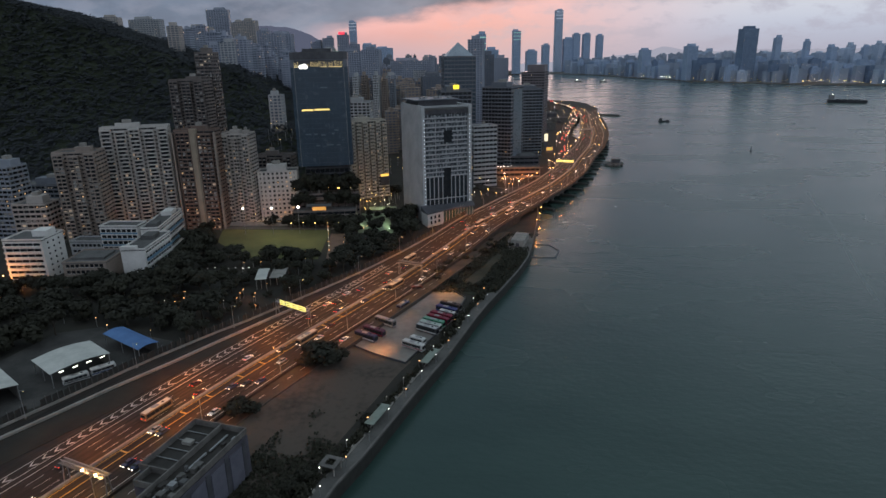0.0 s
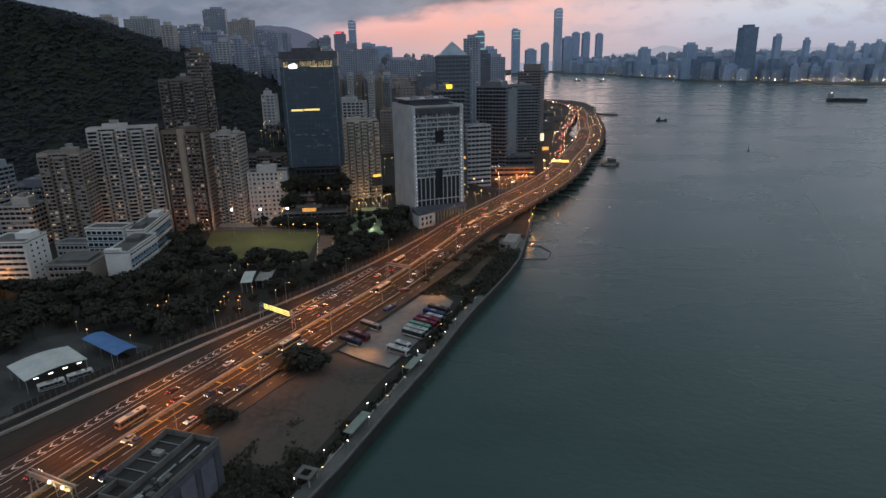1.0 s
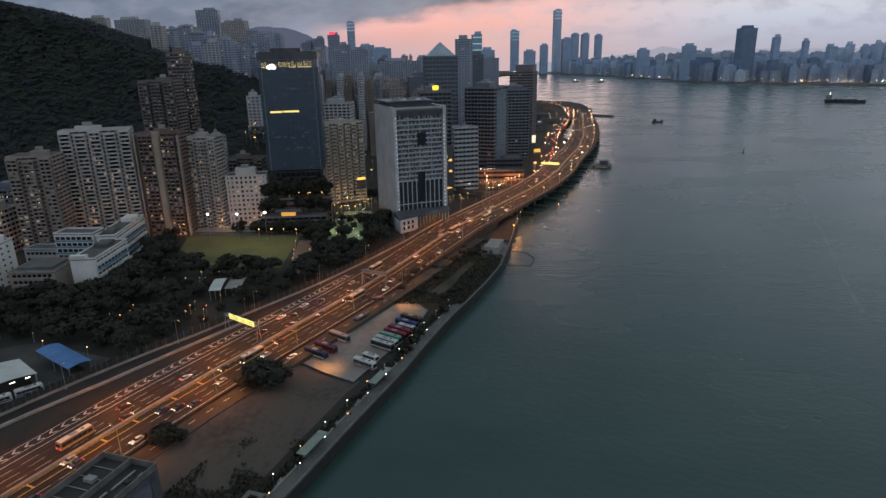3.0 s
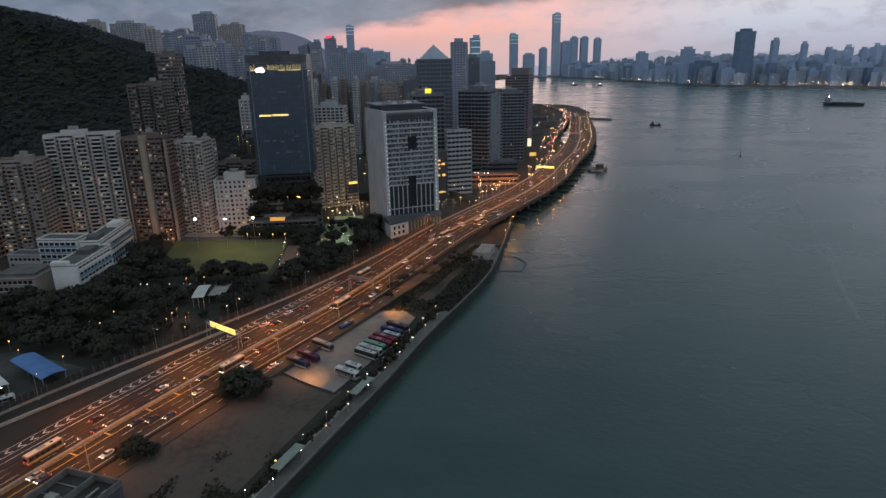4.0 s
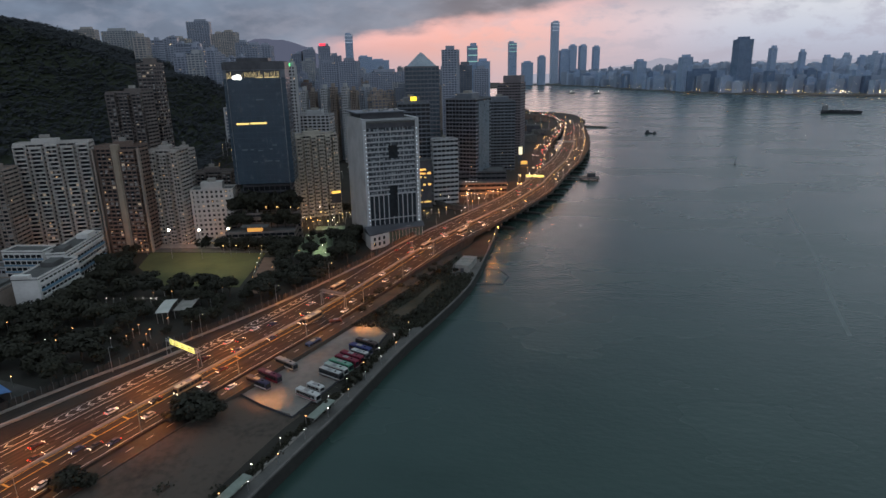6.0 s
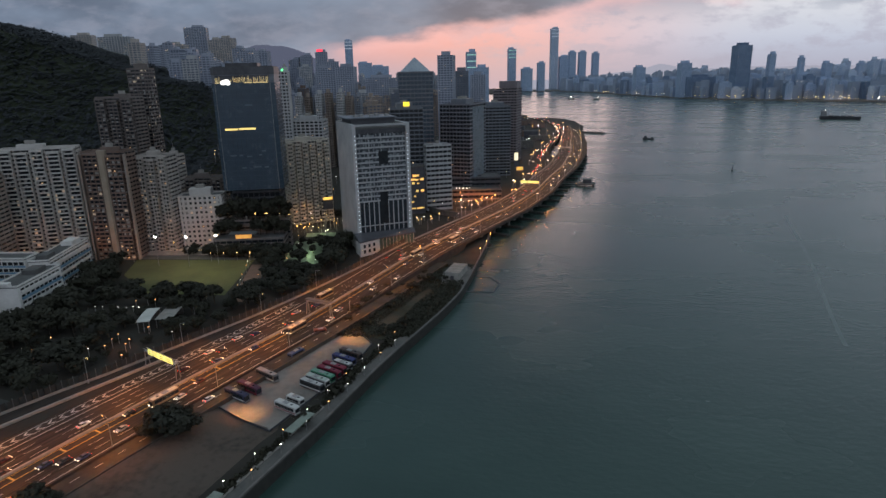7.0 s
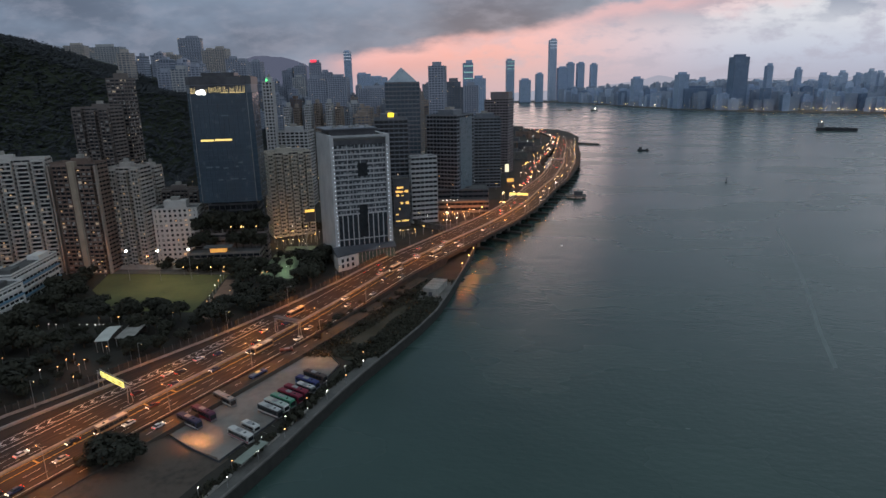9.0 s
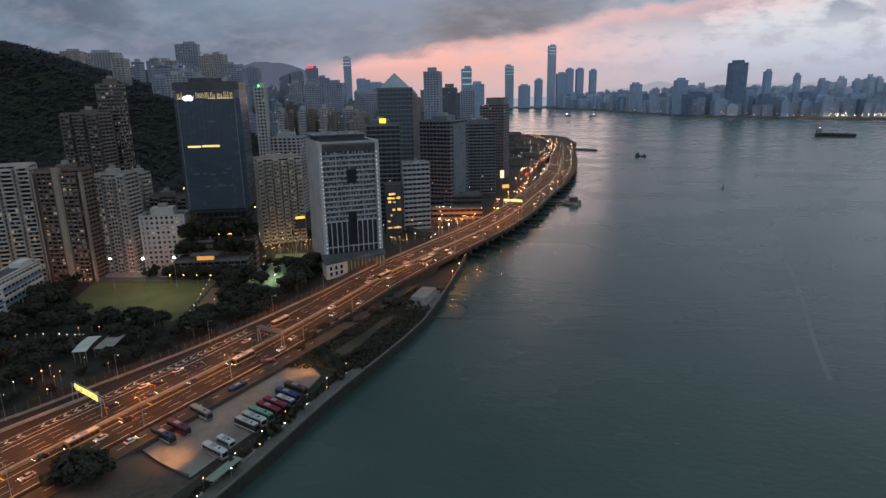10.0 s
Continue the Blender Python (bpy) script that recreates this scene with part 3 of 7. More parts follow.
part("penthouse_roof", box(geo(), -20, -10, GH + 3.0, 15, 20, GH + 3.7), SLATE_WALL, gray)
for k in range(5):
    part("roof_unit", box(geo(), -13 + k * 5.5, -4 + (k % 2) * 6, GH + 3.7, -10.5 + k * 5.5, 0 + (k % 2) * 6, GH + 5.0), STEEL, gray)
dot = shape("edge_light", box(geo(), -0.22, -0.12, -0.22, 0.22, 0.12, 0.22), lamp_stuff("edge_light", (0.85, 0.92, 1.0), 1.3))
for sx in (-1, 1):
    for k in range(24):
        part("edge_light", dot, None, gray, "small white facade light", at=pose(sx * 17.7, -22.05, 14 + k * 2.75))
podium = thing("podium_block", pose(gx, gy, 6.3, 0, 0, GREY_TURN), "white walled podium with a dark sloping roof below the tower", "building")
part("wall", prism(geo(), [(-21.5, -35.7), (-7.0, -30.0), (-7.0, -22.4), (-21.5, -22.4)], 0, 9.6), WHITE_WALL, podium)
part("glazed_front", prism(geo(), [(-6.99, -27.6), (19.6, -24.8), (19.6, -22.4), (-6.99, -22.4)], 0, 9.6), surface("greenish_glass", (0.05, 0.09, 0.08), (0.12, 0.17, 0.15), 0.4, 0.25, 0.0), podium, "greenish glazed lower front")
for k in range(11):
    part("mullion", box(geo(), -6.26 + k * 2.5, -27.75 + k * 0.263, 0, -6.12 + k * 2.5, -27.2 + k * 0.263, 9.6), WHITE_WALL, podium)
for k in range(3):
    for z in (2.0, 5.6):
        part("window", rbox(geo(), -18.4 + k * 3.6, -34.53 + k * 1.418, z, 1.6, 0.3, z + 2.2, 21.5), GLASS, podium)
wedge = geo()
for zf, zb in ((9.6, 9.6), (10.2, 13.0)):
    wedge[0].extend([(-22.0, -36.3, zf), (-6.6, -30.4, zf), (20.3, -25.5, zf), (20.3, -22.3, zb), (-22.0, -22.3, zb)])
wedge[1].extend([(4, 3, 2, 1, 0), (5, 6, 7, 8, 9)] + [(i, (i + 1) % 5, (i + 1) % 5 + 5, i + 5) for i in range(5)])
part("roof", wedge, DARK_WALL, podium, "dark sloping roof")



def ring_outline(w, d, c):
    """A rectangle with its corners cut off, anticlockwise."""
    a, b = w / 2, d / 2
    return [(-a + c, -b), (a - c, -b), (a, -b + c), (a, b - c), (a - c, b), (-a + c, b), (-a, b - c), (-a, -b + c)]


# curtain glass tower with cut corners on a dark garden podium
BT = 123.0 - 6.3
blue = thing("glass_tower", pose(-118, 466, 6.3, 0, 0, 10), "blue curtain glass office tower with a lit crown", "building")
part("glass_shaft", prism(geo(), ring_outline(41, 31, 3.0), 40.0, BT - 5.0), BLUE_GLASS, blue)
band_mesh = shape("floor_band", prism(geo(), ring_outline(41.12, 31.12, 3.0), 0, 0.22), BLUE_METAL)
for k in range(19):
    part("floor_band", band_mesh, None, blue, at=pose(0, 0, 42.5 + k * 3.65))
rib_mesh = shape("mullion", box(geo(), -0.04, -0.14, 0, 0.04, 0.02, BT - 45.0), BLUE_METAL)
for k in range(12):
    part("mullion", rib_mesh, None, blue, at=pose(-16.5 + k * 3.0, -15.5, 40.0))
part("crown_wall", prism(geo(), ring_outline(40.6, 30.6, 3.0), BT - 5.0, BT + 0.4), SLATE_WALL, blue)
part("louvre_band", prism(geo(), ring_outline(41.2, 31.2, 3.0), BT + 0.4, BT + 5.2), DARK_WALL, blue, "dark louvred plant storey")
part("roof", prism(geo(), ring_outline(39.0, 29.0, 3.0), BT + 5.2, BT + 5.6), ROOF_GREY, blue)
part("plant_room", box(geo(), -12, -6, BT + 5.6, 9, 9, BT + 8.0), DARK_WALL, blue)
for sx in (-1, 1):
    part("corner_strip", box(geo(), sx * 17.7 - 0.12, -15.75, 40.0, sx * 17.7 + 0.12, -15.45, BT - 5.0), STEEL, blue)
tower("podium_block", -118, 468, 33, 24, 43.6, 10, 8, 9, 7, DARK_WALL, GLASS, "dark base storeys of the glass tower", band=0.3, lit=0.0, seed=12, plant=0.2, tall=0.3)
tower("podium_block", -114, 434, 46, 18, 17, 8, 3, 11, 4, DUSKY_WALL, GLASS, "dark low podium among trees below the glass tower", band=0.4, lit=0.05, seed=13, plant=0.1, tall=1.5)
tower("podium_block", -115, 447, 48, 9, 26, 9, 5, 11, 2, DUSKY_WALL, GLASS, "dark planted terrace below the glass tower", band=0.6, lit=0.0, seed=14, plant=0.05, tall=0.4)
CREAM_WALL = surface("cream_tiled_wall", (0.44, 0.395, 0.33), (0.60, 0.545, 0.465), 0.1, 0.75, 0.1)
bay_tower("apartment_tower", -98.8, 528.5, 35, 22, 71, 30, 22, 6, CREAM_WALL, "cream tiled apartment tower lit by warm street light", seed=21, lit=0.02, bays=2, slot=1.7, band=0.48)
bay_tower("apartment_tower", -241.5, 420, 45, 17, 79, 19, 27, 5, SLAB_WHITE, "white apartment slab with stacked balconies", seed=31, lit=0.03, slot=2.0, bays=1, band=0.31, out=1.0, core_wall=WARM_GREY)
brown_flat = bay_tower("apartment_tower", -199.5, 424.5, 30, 18, 76, 2, 26, 2, BROWN_WALL, "brown apartment tower with a pale central rib", seed=41, lit=0.06, slot=5.0, bays=3)
RIB_WALL = surface("dull_beige_render", (0.27, 0.215, 0.16), (0.40, 0.33, 0.255), 0.12, 0.75, 0.1)
part("central_rib", prism(geo(), [(-2.7, -6.2), (-2.5, -8.6), (-1.4, -9.8), (1.4, -9.8), (2.5, -8.6), (2.7, -6.2)], 0, 72.5), RIB_WALL, brown_flat, "pale beige rounded rib up the facade")
for sx in (-1, 1):
    part("corner_rib", box(geo(), sx * 14.7 - 0.5, -8.9, 0, sx * 14.7 + 0.5, -6.2, 70.0), PINK_WALL, brown_flat)
bay_tower("apartment_tower", -264, 387, 28, 22, 67, 12, 24, 3, PINK_WALL, "pinkish brown apartment tower", seed=51, lit=0.03)
bay_tower("apartment_tower", -177, 442, 22, 20, 71, 2, 25, 3, WARM_GREY, "grey apartment tower with narrow stacks of rooms", seed=61, lit=0.06)
tower("apartment_block", -152.6, 451, 29, 16, 43, 11, 11, 9, 4, SLAB_WHITE, GLASS, "off-white ten storey block with square windows", band=0.5, pier=1.6, lit=0.06, seed=71)
bay_tower("apartment_tower", -164, 486, 30, 16, 49, 0, 15, 3, DUSKY_WALL, "dark apartment block behind the white one", seed=72, lit=0.04, fine=False)
bay_tower("apartment_tower", -192, 492, 16, 16, 65, 0, 20, 2, WARM_GREY, "grey apartment tower half hidden by its neighbour", seed=73, lit=0.03, fine=False)
bay_tower("apartment_tower", -248, 530, 32, 22, 107, 0, 36, 3, DUSKY_WALL, "tall dark brown apartment tower", seed=81, lit=0.03, fine=False)
tower("apartment_tower", -246, 565, 15, 18, 130, 0, 42, 4, 4, DUSKY_WALL, GLASS, "slim tall brown apartment tower", fine=False, seed=82, lit=0.03)
tower("office_block", 4, 572, 23, 16, 62, 21, 14, 6, 5, GREY_WALL, GLASS, "pale grey office block with ribbon windows", band=0.5, pier=0.3, seed=91, lit=0.0, plant=0.3, tall=1.4)
slate = tower("office_block", 26, 646, 31, 44, 93, -20, 24, 9, 8, SLATE_WALL, GLASS, "dark office block with horizontal fins", band=0.35, pier=0.3, seed=92, lit=0.01)
tower("office_block", 57, 765, 38, 34, 84, 6, 22, 9, 8, SLATE_WALL, GLASS, "bluish grey office block", band=0.45, pier=0.5, seed=93, lit=0.01, fine=False)
tower("office_tower", 80, 886, 32, 36, 102, -14, 27, 8, 7, MAROON_WALL, GLASS, "maroon granite office tower with a dark crown", band=0.55, pier=0.9, seed=94, lit=0.01, fine=False, tall=9, plant=0.75)
tower("office_block", -22, 578, 28, 26, 93, 10, 24, 7, 6, SLATE_WALL, GLASS, "dark glass office block with a yellow roof sign", band=0.3, pier=0.3, seed=95, lit=0.01, fine=False)
part("glazed_side", box(geo(), 15.5, -15.0, 2.0, 15.75, 15.5, 85.0), surface("pale_side_glass", (0.10, 0.135, 0.165), (0.19, 0.235, 0.27), 0.08, 0.3, 0.0), slate, "pale glazed side of the office block")
for k in range(10):
    part("side_mullion", box(geo(), 15.7, -14.6 + k * 3.3, 2.0, 15.9, -14.3 + k * 3.3, 85.0), SLATE_WALL, slate)
pyr = tower("office_tower", -20.4, 652, 32.5, 33, 123, 8, 30, 9, 9, SLATE_WALL, BLUE_GLASS, "dark office tower with a glass pyramid roof", band=0.3, pier=0.3, seed=96, lit=0.004, fine=False, plant=0.2, tall=2)
prism_g = geo()
prism(prism_g, [(-15, -15), (15, -15), (15, 15), (-15, 15)], 117, 131.0, [(-0.3, -0.3), (0.3, -0.3), (0.3, 0.3), (-0.3, 0.3)])
part("pyramid_roof", prism_g, surface("pale_glass_roof", (0.25, 0.3, 0.36), (0.4, 0.45, 0.5), 0.1, 0.3, 0.0), pyr, "pale glass pyramid roof")


# ---- hillside ----
def hill_z(x, y):
    ridge = np.interp(x, [-2500, -1500, -900, -638, -562, -408, -344, -290, -230, -180], [420, 330, 262, 203, 180, 124, 112, 78, 32, 6.0])
    ramp = np.interp(y, [480, 560, 700, 850, 1000, 1500], [0.0, 0.10, 0.45, 1.0, 0.97, 0.62])
    return 6.0 + (ridge - 6.0) * ramp + 4.0 * noise.noise((x * 0.012, y * 0.012, 0.3)) * min(1.0, ramp * 3) + 43.0 * math.exp(-((x + 208) / 36) ** 2 - ((y - 655) / 65) ** 2)


hg = geo()
HX, HY = np.arange(-2000, -150, 25.0), np.arange(480, 1560, 25.0)
for yy in HY:
    for xx in HX:
        hg[0].append((xx, yy, hill_z(xx, yy)))
k = len(HX)
hg[1].extend([(j * k + i, j * k + i + 1, (j + 1) * k + i + 1, (j + 1) * k + i) for j in range(len(HY) - 1) for i in range(k - 1)])
setting("hillside", hg, GRASS, "dark wooded hillside behind the towers", "hill")

HILL_BLOCKS = [(-588, 1450, 49, 233, 4), (-527, 1400, 25, 203, 0), (-499, 1400, 31, 206, 0), (-570, 1300, 53, 190, 0), (-436, 1300, 25, 180, 1), (-389, 1300, 23, 173, 1), (-756, 1300, 41, 212, 0), (-363, 1150, 26, 168, 1), (-602, 1150, 57, 197, 2), (-549, 1150, 47, 167, 3), (-384, 920, 21, 145, 1), (-362, 920, 23, 149, 2), (-341, 920, 18, 152, 1), (-451, 940, 18, 174, 0), (-216, 660, 14, 87, 2)]
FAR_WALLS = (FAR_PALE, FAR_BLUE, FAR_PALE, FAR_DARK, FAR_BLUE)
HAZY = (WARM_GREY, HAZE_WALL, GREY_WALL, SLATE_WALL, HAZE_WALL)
WALLS = (GREY_WALL, BLUE_WALL, PINK_WALL, BROWN_WALL, BLUE_WALL)
for i, (x, y, w, top, m) in enumerate(HILL_BLOCKS):
    z0 = hill_z(x, y) - 12
    tower("hillside_tower", x, y, w, min(w, 20), top, random.uniform(-12, 12), max(8, int((top - z0) / 3.2)), max(3, int(w / 5)), 3, HAZY[m], MID_GLASS if y > 600 else GLASS, "slim hillside apartment tower in haze-tinted colours", z0=z0, fine=False, lit=0.05, pier=1.4, seed=i, group="hillside towers")
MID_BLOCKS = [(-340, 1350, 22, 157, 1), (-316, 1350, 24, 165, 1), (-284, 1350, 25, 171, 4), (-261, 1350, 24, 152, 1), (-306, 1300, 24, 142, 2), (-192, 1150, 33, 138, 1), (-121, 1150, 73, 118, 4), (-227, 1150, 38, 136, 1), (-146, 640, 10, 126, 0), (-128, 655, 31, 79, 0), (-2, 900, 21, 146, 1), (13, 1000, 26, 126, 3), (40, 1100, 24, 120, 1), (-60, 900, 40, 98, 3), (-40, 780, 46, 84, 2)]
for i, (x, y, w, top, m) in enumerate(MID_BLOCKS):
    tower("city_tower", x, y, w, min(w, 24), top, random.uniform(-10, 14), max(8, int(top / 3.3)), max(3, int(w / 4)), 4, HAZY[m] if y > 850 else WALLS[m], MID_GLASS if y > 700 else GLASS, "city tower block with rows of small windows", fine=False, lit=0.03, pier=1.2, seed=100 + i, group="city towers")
for k in range(9):
    tower("city_tower", -188 + k * 9.0, 830 + (k % 3) * 12, 7.4, 16, 98 + random.uniform(-4, 5), random.uniform(-3, 3), 30, 3, 4, WALLS[(k * 2) % 3], GLASS, "narrow pale housing slab", fine=False, lit=0.04, pier=0.9, seed=140 + k, group="city towers")
rng = random.Random(5)
for k in range(74):
    y = rng.uniform(950, 2600)
    x = rng.uniform(-0.24, 0.0) * y + rng.uniform(-30, 30)
    top = rng.uniform(60, 118) + (y - 950) * 0.012
    w = rng.uniform(11, 26)
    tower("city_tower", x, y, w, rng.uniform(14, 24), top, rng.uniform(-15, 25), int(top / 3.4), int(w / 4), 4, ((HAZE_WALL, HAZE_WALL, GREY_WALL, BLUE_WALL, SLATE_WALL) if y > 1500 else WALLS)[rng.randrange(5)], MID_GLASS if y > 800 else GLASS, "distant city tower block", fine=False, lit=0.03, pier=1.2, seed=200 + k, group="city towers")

def small_blocks(name, places, wall, label, seed):
    """Many small storeyed blocks too far to tell apart, with a few lit rooms."""
    r, walls, dark, lit_g = random.Random(seed), geo(), geo(), geo()
    for x, y, z, h in places:
        w, d, turn = r.uniform(9, 20), r.uniform(9, 15), r.uniform(-18, 18)
        a = radians(turn)
        rbox(dark, x, y, z - 8, w - 0.6, d - 0.6, z + h - 0.5, turn)
        for k in range(int(h / 3.4)):
            rbox(walls, x, y, z + k * 3.4, w, d, z + k * 3.4 + 1.9, turn)
        for k in range(max(2, int(w / 4))):
            u = -w / 2 + w * (k + 0.5) / max(2, int(w / 4))
            rbox(walls, x + math.cos(a) * u, y + math.sin(a) * u, z - 8, 1.5, d + 0.1, z + h, turn)
        rbox(walls, x, y, z + h - 0.6, w, d, z + h + 0.5, turn)
        rbox(walls, x, y, z + h + 0.5, w * 0.35, d * 0.5, z + h + r.uniform(2.5, 5.5), turn)
        for k in range(r.randrange(0, 4)):
            u, t, zz = r.uniform(-0.45, 0.45) * w, -d / 2 - 0.1, z + r.uniform(0.1, 0.95) * h
            rbox(lit_g, x + math.cos(a) * u - math.sin(a) * t, y + math.sin(a) * u + math.cos(a) * t, zz, r.uniform(0.9, 1.5), 0.3, zz + r.uniform(0.8, 1.3), turn)
    root = thing(name, pose(0, 0, 0), label, "town", kind="stuff")
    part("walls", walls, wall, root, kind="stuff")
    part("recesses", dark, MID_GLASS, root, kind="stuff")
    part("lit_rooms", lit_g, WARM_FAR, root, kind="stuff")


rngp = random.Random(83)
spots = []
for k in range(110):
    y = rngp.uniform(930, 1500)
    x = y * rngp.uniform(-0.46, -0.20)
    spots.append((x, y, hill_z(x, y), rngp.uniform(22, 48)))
small_blocks("hillside_town", spots, HAZY[1], "small apartment blocks crowding the hillside in haze-tinted colours", 3)
spots = []
for k in range(120):
    y = rngp.uniform(720, 1500)
    x = y * rngp.uniform(-0.19, -0.035)
    spots.append((x, y, 6.3, rngp.uniform(45, 82) + (y - 720) * 0.02))
small_blocks("inner_town", spots, PINK_WALL, "crowded pinkish grey blocks of the inner town", 4)
FAR_TOWERS = [(-887, 4600, 53, 370, 1), (-775, 4600, 98, 215, 4), (-666, 4600, 123, 190, 1), (14, 2400, 35, 200, 1), (54, 2400, 46, 145, 4), (263, 4300, 50, 277, 1), (363, 4300, 70, 150, 1), (460, 4330, 46, 186, 4), (581, 4650, 50, 421, 0), (653, 4650, 68, 231, 4), (710, 4650, 48, 260, 1), (781, 4650, 48, 259, 1), (875, 4650, 44, 249, 4)]
SHORE_TOWERS = [(949, 2900, 46, 150, 1), (868, 3359, 48, 139, 4), (1113, 2712, 60, 212, 3), (1016, 2901, 132, 90, 3), (1229, 2700, 24, 175, 1), (1347, 2700, 20, 158, 4), (1451, 2700, 28, 135, 1), (1535, 2720, 24, 142, 0), (1580, 2700, 20, 132, 1), (1630, 2690, 22, 146, 0), (1508, 2690, 18, 124, 0), (1668, 2700, 22, 138, 0)]
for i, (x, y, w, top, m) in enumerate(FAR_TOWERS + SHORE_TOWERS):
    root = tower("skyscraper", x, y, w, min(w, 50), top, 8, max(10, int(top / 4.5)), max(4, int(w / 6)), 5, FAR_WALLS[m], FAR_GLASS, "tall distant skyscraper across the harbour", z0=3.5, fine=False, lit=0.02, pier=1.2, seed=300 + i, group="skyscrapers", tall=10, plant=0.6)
    if i in (0, 3, 5, 8):
        for k in range(3):
            part("crown_light", box(geo(), -w / 2 + 0.5, -min(w, 50) / 2 - 0.6, top - 16 - k * 22, w / 2 - 0.5, -min(w, 50) / 2 - 0.1, top - 13 - k * 22), lamp_stuff("crown_light", (0.55, 0.95, 0.8) if i in (3, 5) else (0.9, 0.92, 1.0), 0.28), root, "pale lit band near the top")
shore = np.array(FAR_SHORE[1:10], float)
sl = np.r_[0, np.cumsum(np.hypot(*np.diff(shore, axis=0).T))]
for k in range(250):
    s = rng.uniform(0.02, 0.72) * sl[-1] if k % 3 else rng.uniform(0.25, 0.6) * sl[-1]
    x, y = np.interp(s, sl, shore[:, 0]), np.interp(s, sl, shore[:, 1])
    back = rng.uniform(40, 300) if k % 3 else rng.uniform(300, 900)
    x, y = x + back * 0.5, y + back * 0.85
    if y > 4700:
        continue
    top = rng.uniform(42, 84) + back * 0.07
    w = rng.uniform(20, 52)
    tower("waterfront_tower", x, y, w, rng.uniform(18, 30), top, rng.uniform(-25, 25), int(top / 4), int(w / 5), 4, FAR_WALLS[rng.choice((0, 1, 1, 4, 3)) if back < 300 else 0], FAR_GLASS, "housing block on the far shore in haze-tinted colours", z0=3.5, fine=False, lit=0.06, pier=1.4, seed=400 + k, group="far shore blocks")


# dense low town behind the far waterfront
# haze is painted as blue tints, paler for the rows farther back
BELT = surface("haze_blue_far_town", (0.20, 0.25, 0.34), (0.36, 0.42, 0.52), 0.004, 0.7, 0.0)
BELT_FAR = surface("haze_paler_far_town", (0.24, 0.285, 0.37), (0.40, 0.45, 0.54), 0.004, 0.7, 0.0)
belt_g, belt_far, belt_lit = geo(), geo(), geo()
rngb = random.Random(47)
for k in range(1150):
    p = rngb.uniform(0.02, 0.74) * sl[-1]
    x, y = np.interp(p, sl, shore[:, 0]), np.interp(p, sl, shore[:, 1])
    back = rngb.uniform(45, 700) if k % 3 else rngb.uniform(500, 1300)
    x, y = x + back * 0.5, y + back * 0.85
    if y > 4700:
        continue
    w, d, turn = rngb.uniform(14, 44), rngb.uniform(12, 26), rngb.uniform(-30, 30)
    top = rngb.uniform(28, 70) + min(back, 900) * 0.06 + 24 * noise.noise((x * 0.004, y * 0.004, 1.0))
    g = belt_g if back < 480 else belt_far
    rbox(g, x, y, 3.0, w, d, top, turn)
    if k % 3 == 0:
        rbox(g, x, y, top, w * 0.4, d * 0.5, top + rngb.uniform(3, 9), turn)
    if k % 2 == 0:
        for q in range(rngb.randrange(1, 5)):
            a = radians(turn)
            u, t = rngb.uniform(-0.4, 0.4) * w, -d / 2 - 0.3
            z = rngb.uniform(0.2, 0.9) * top + 3
            rbox(belt_lit, x + math.cos(a) * u - math.sin(a) * t, y + math.sin(a) * u + math.cos(a) * t, z, rngb.uniform(1.2, 2.8), 0.5, z + 1.3, turn)
belt = thing("far_town", pose(0, 0, 0), "dense town blocks behind the far waterfront, tinted haze blue", "town", kind="stuff")
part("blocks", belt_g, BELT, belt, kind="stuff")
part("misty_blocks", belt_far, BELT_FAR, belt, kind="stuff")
part("lit_windows", belt_lit, lamp_stuff("pale_far_window_light", (1.0, 0.90, 0.78), 0.85), belt, kind="stuff")


# ---- shore strip: promenade, lot, service road ----
def along(line, y):
    xs, ys = zip(*line)
    return float(np.interp(y, ys, xs))


def shore_dir(y):
    a, b = along(WALL_LINE, y - 4), along(WALL_LINE, y + 4)
    n = math.hypot(b - a, 8)
    return (b - a) / n, 8 / n


def by_wall(y, inside):
    """A place a few metres inland of the sea wall."""
    tx, ty = shore_dir(y)
    return along(WALL_LINE, y) - ty * inside, y + tx * inside


def wall_strip(g, inner, outer, z0, z1, y0, y1, step=6.0):
    ys = np.arange(y0, y1 + 0.1, step)
    a = [by_wall(t, outer) for t in ys]
    b = [by_wall(t, inner) for t in ys]
    return prism(g, a + b[::-1], z0, z1)


setting("seawall", wall_strip(geo(), 0.9, -0.5, -2.0, 4.5, 66, 514), WET_SHADE_STONE, "wet concrete sea wall, its face darkened for shade", "wall")
setting("wall_coping", wall_strip(geo(), 0.55, -0.2, 4.5, 5.05, 66, 514), DARK_CONCRETE, "concrete coping along the sea wall", "wall")
setting("pavement", wall_strip(geo(), 5.5, 0.56, 4.4, 4.62, 66, 300), PAVING, "grey paved waterfront promenade", "pavement")
setting("pavement_lot", prism(geo(), [(-60, 237.5), (-44, 226), (-30.5, 218.5), (-19.5, 246), (-11, 270), (-7, 289), (-15, 301), (-29, 304), (-45.5, 278), (-53.5, 256)], 4.3, 4.6), LOT, "worn concrete bus parking lot", "parking lot")
DIRT_EDGE = [(-76, 60), (-53, 144), (-32, 212), (-27.5, 222), (-44, 229), (-58, 238.5), (-53, 256), (-45, 279), (-29, 305), (-25, 309)]
dirt = geo()
stations = [i for i in range(len(ROAD)) if 60 <= ROAD_Y[i] <= 322]
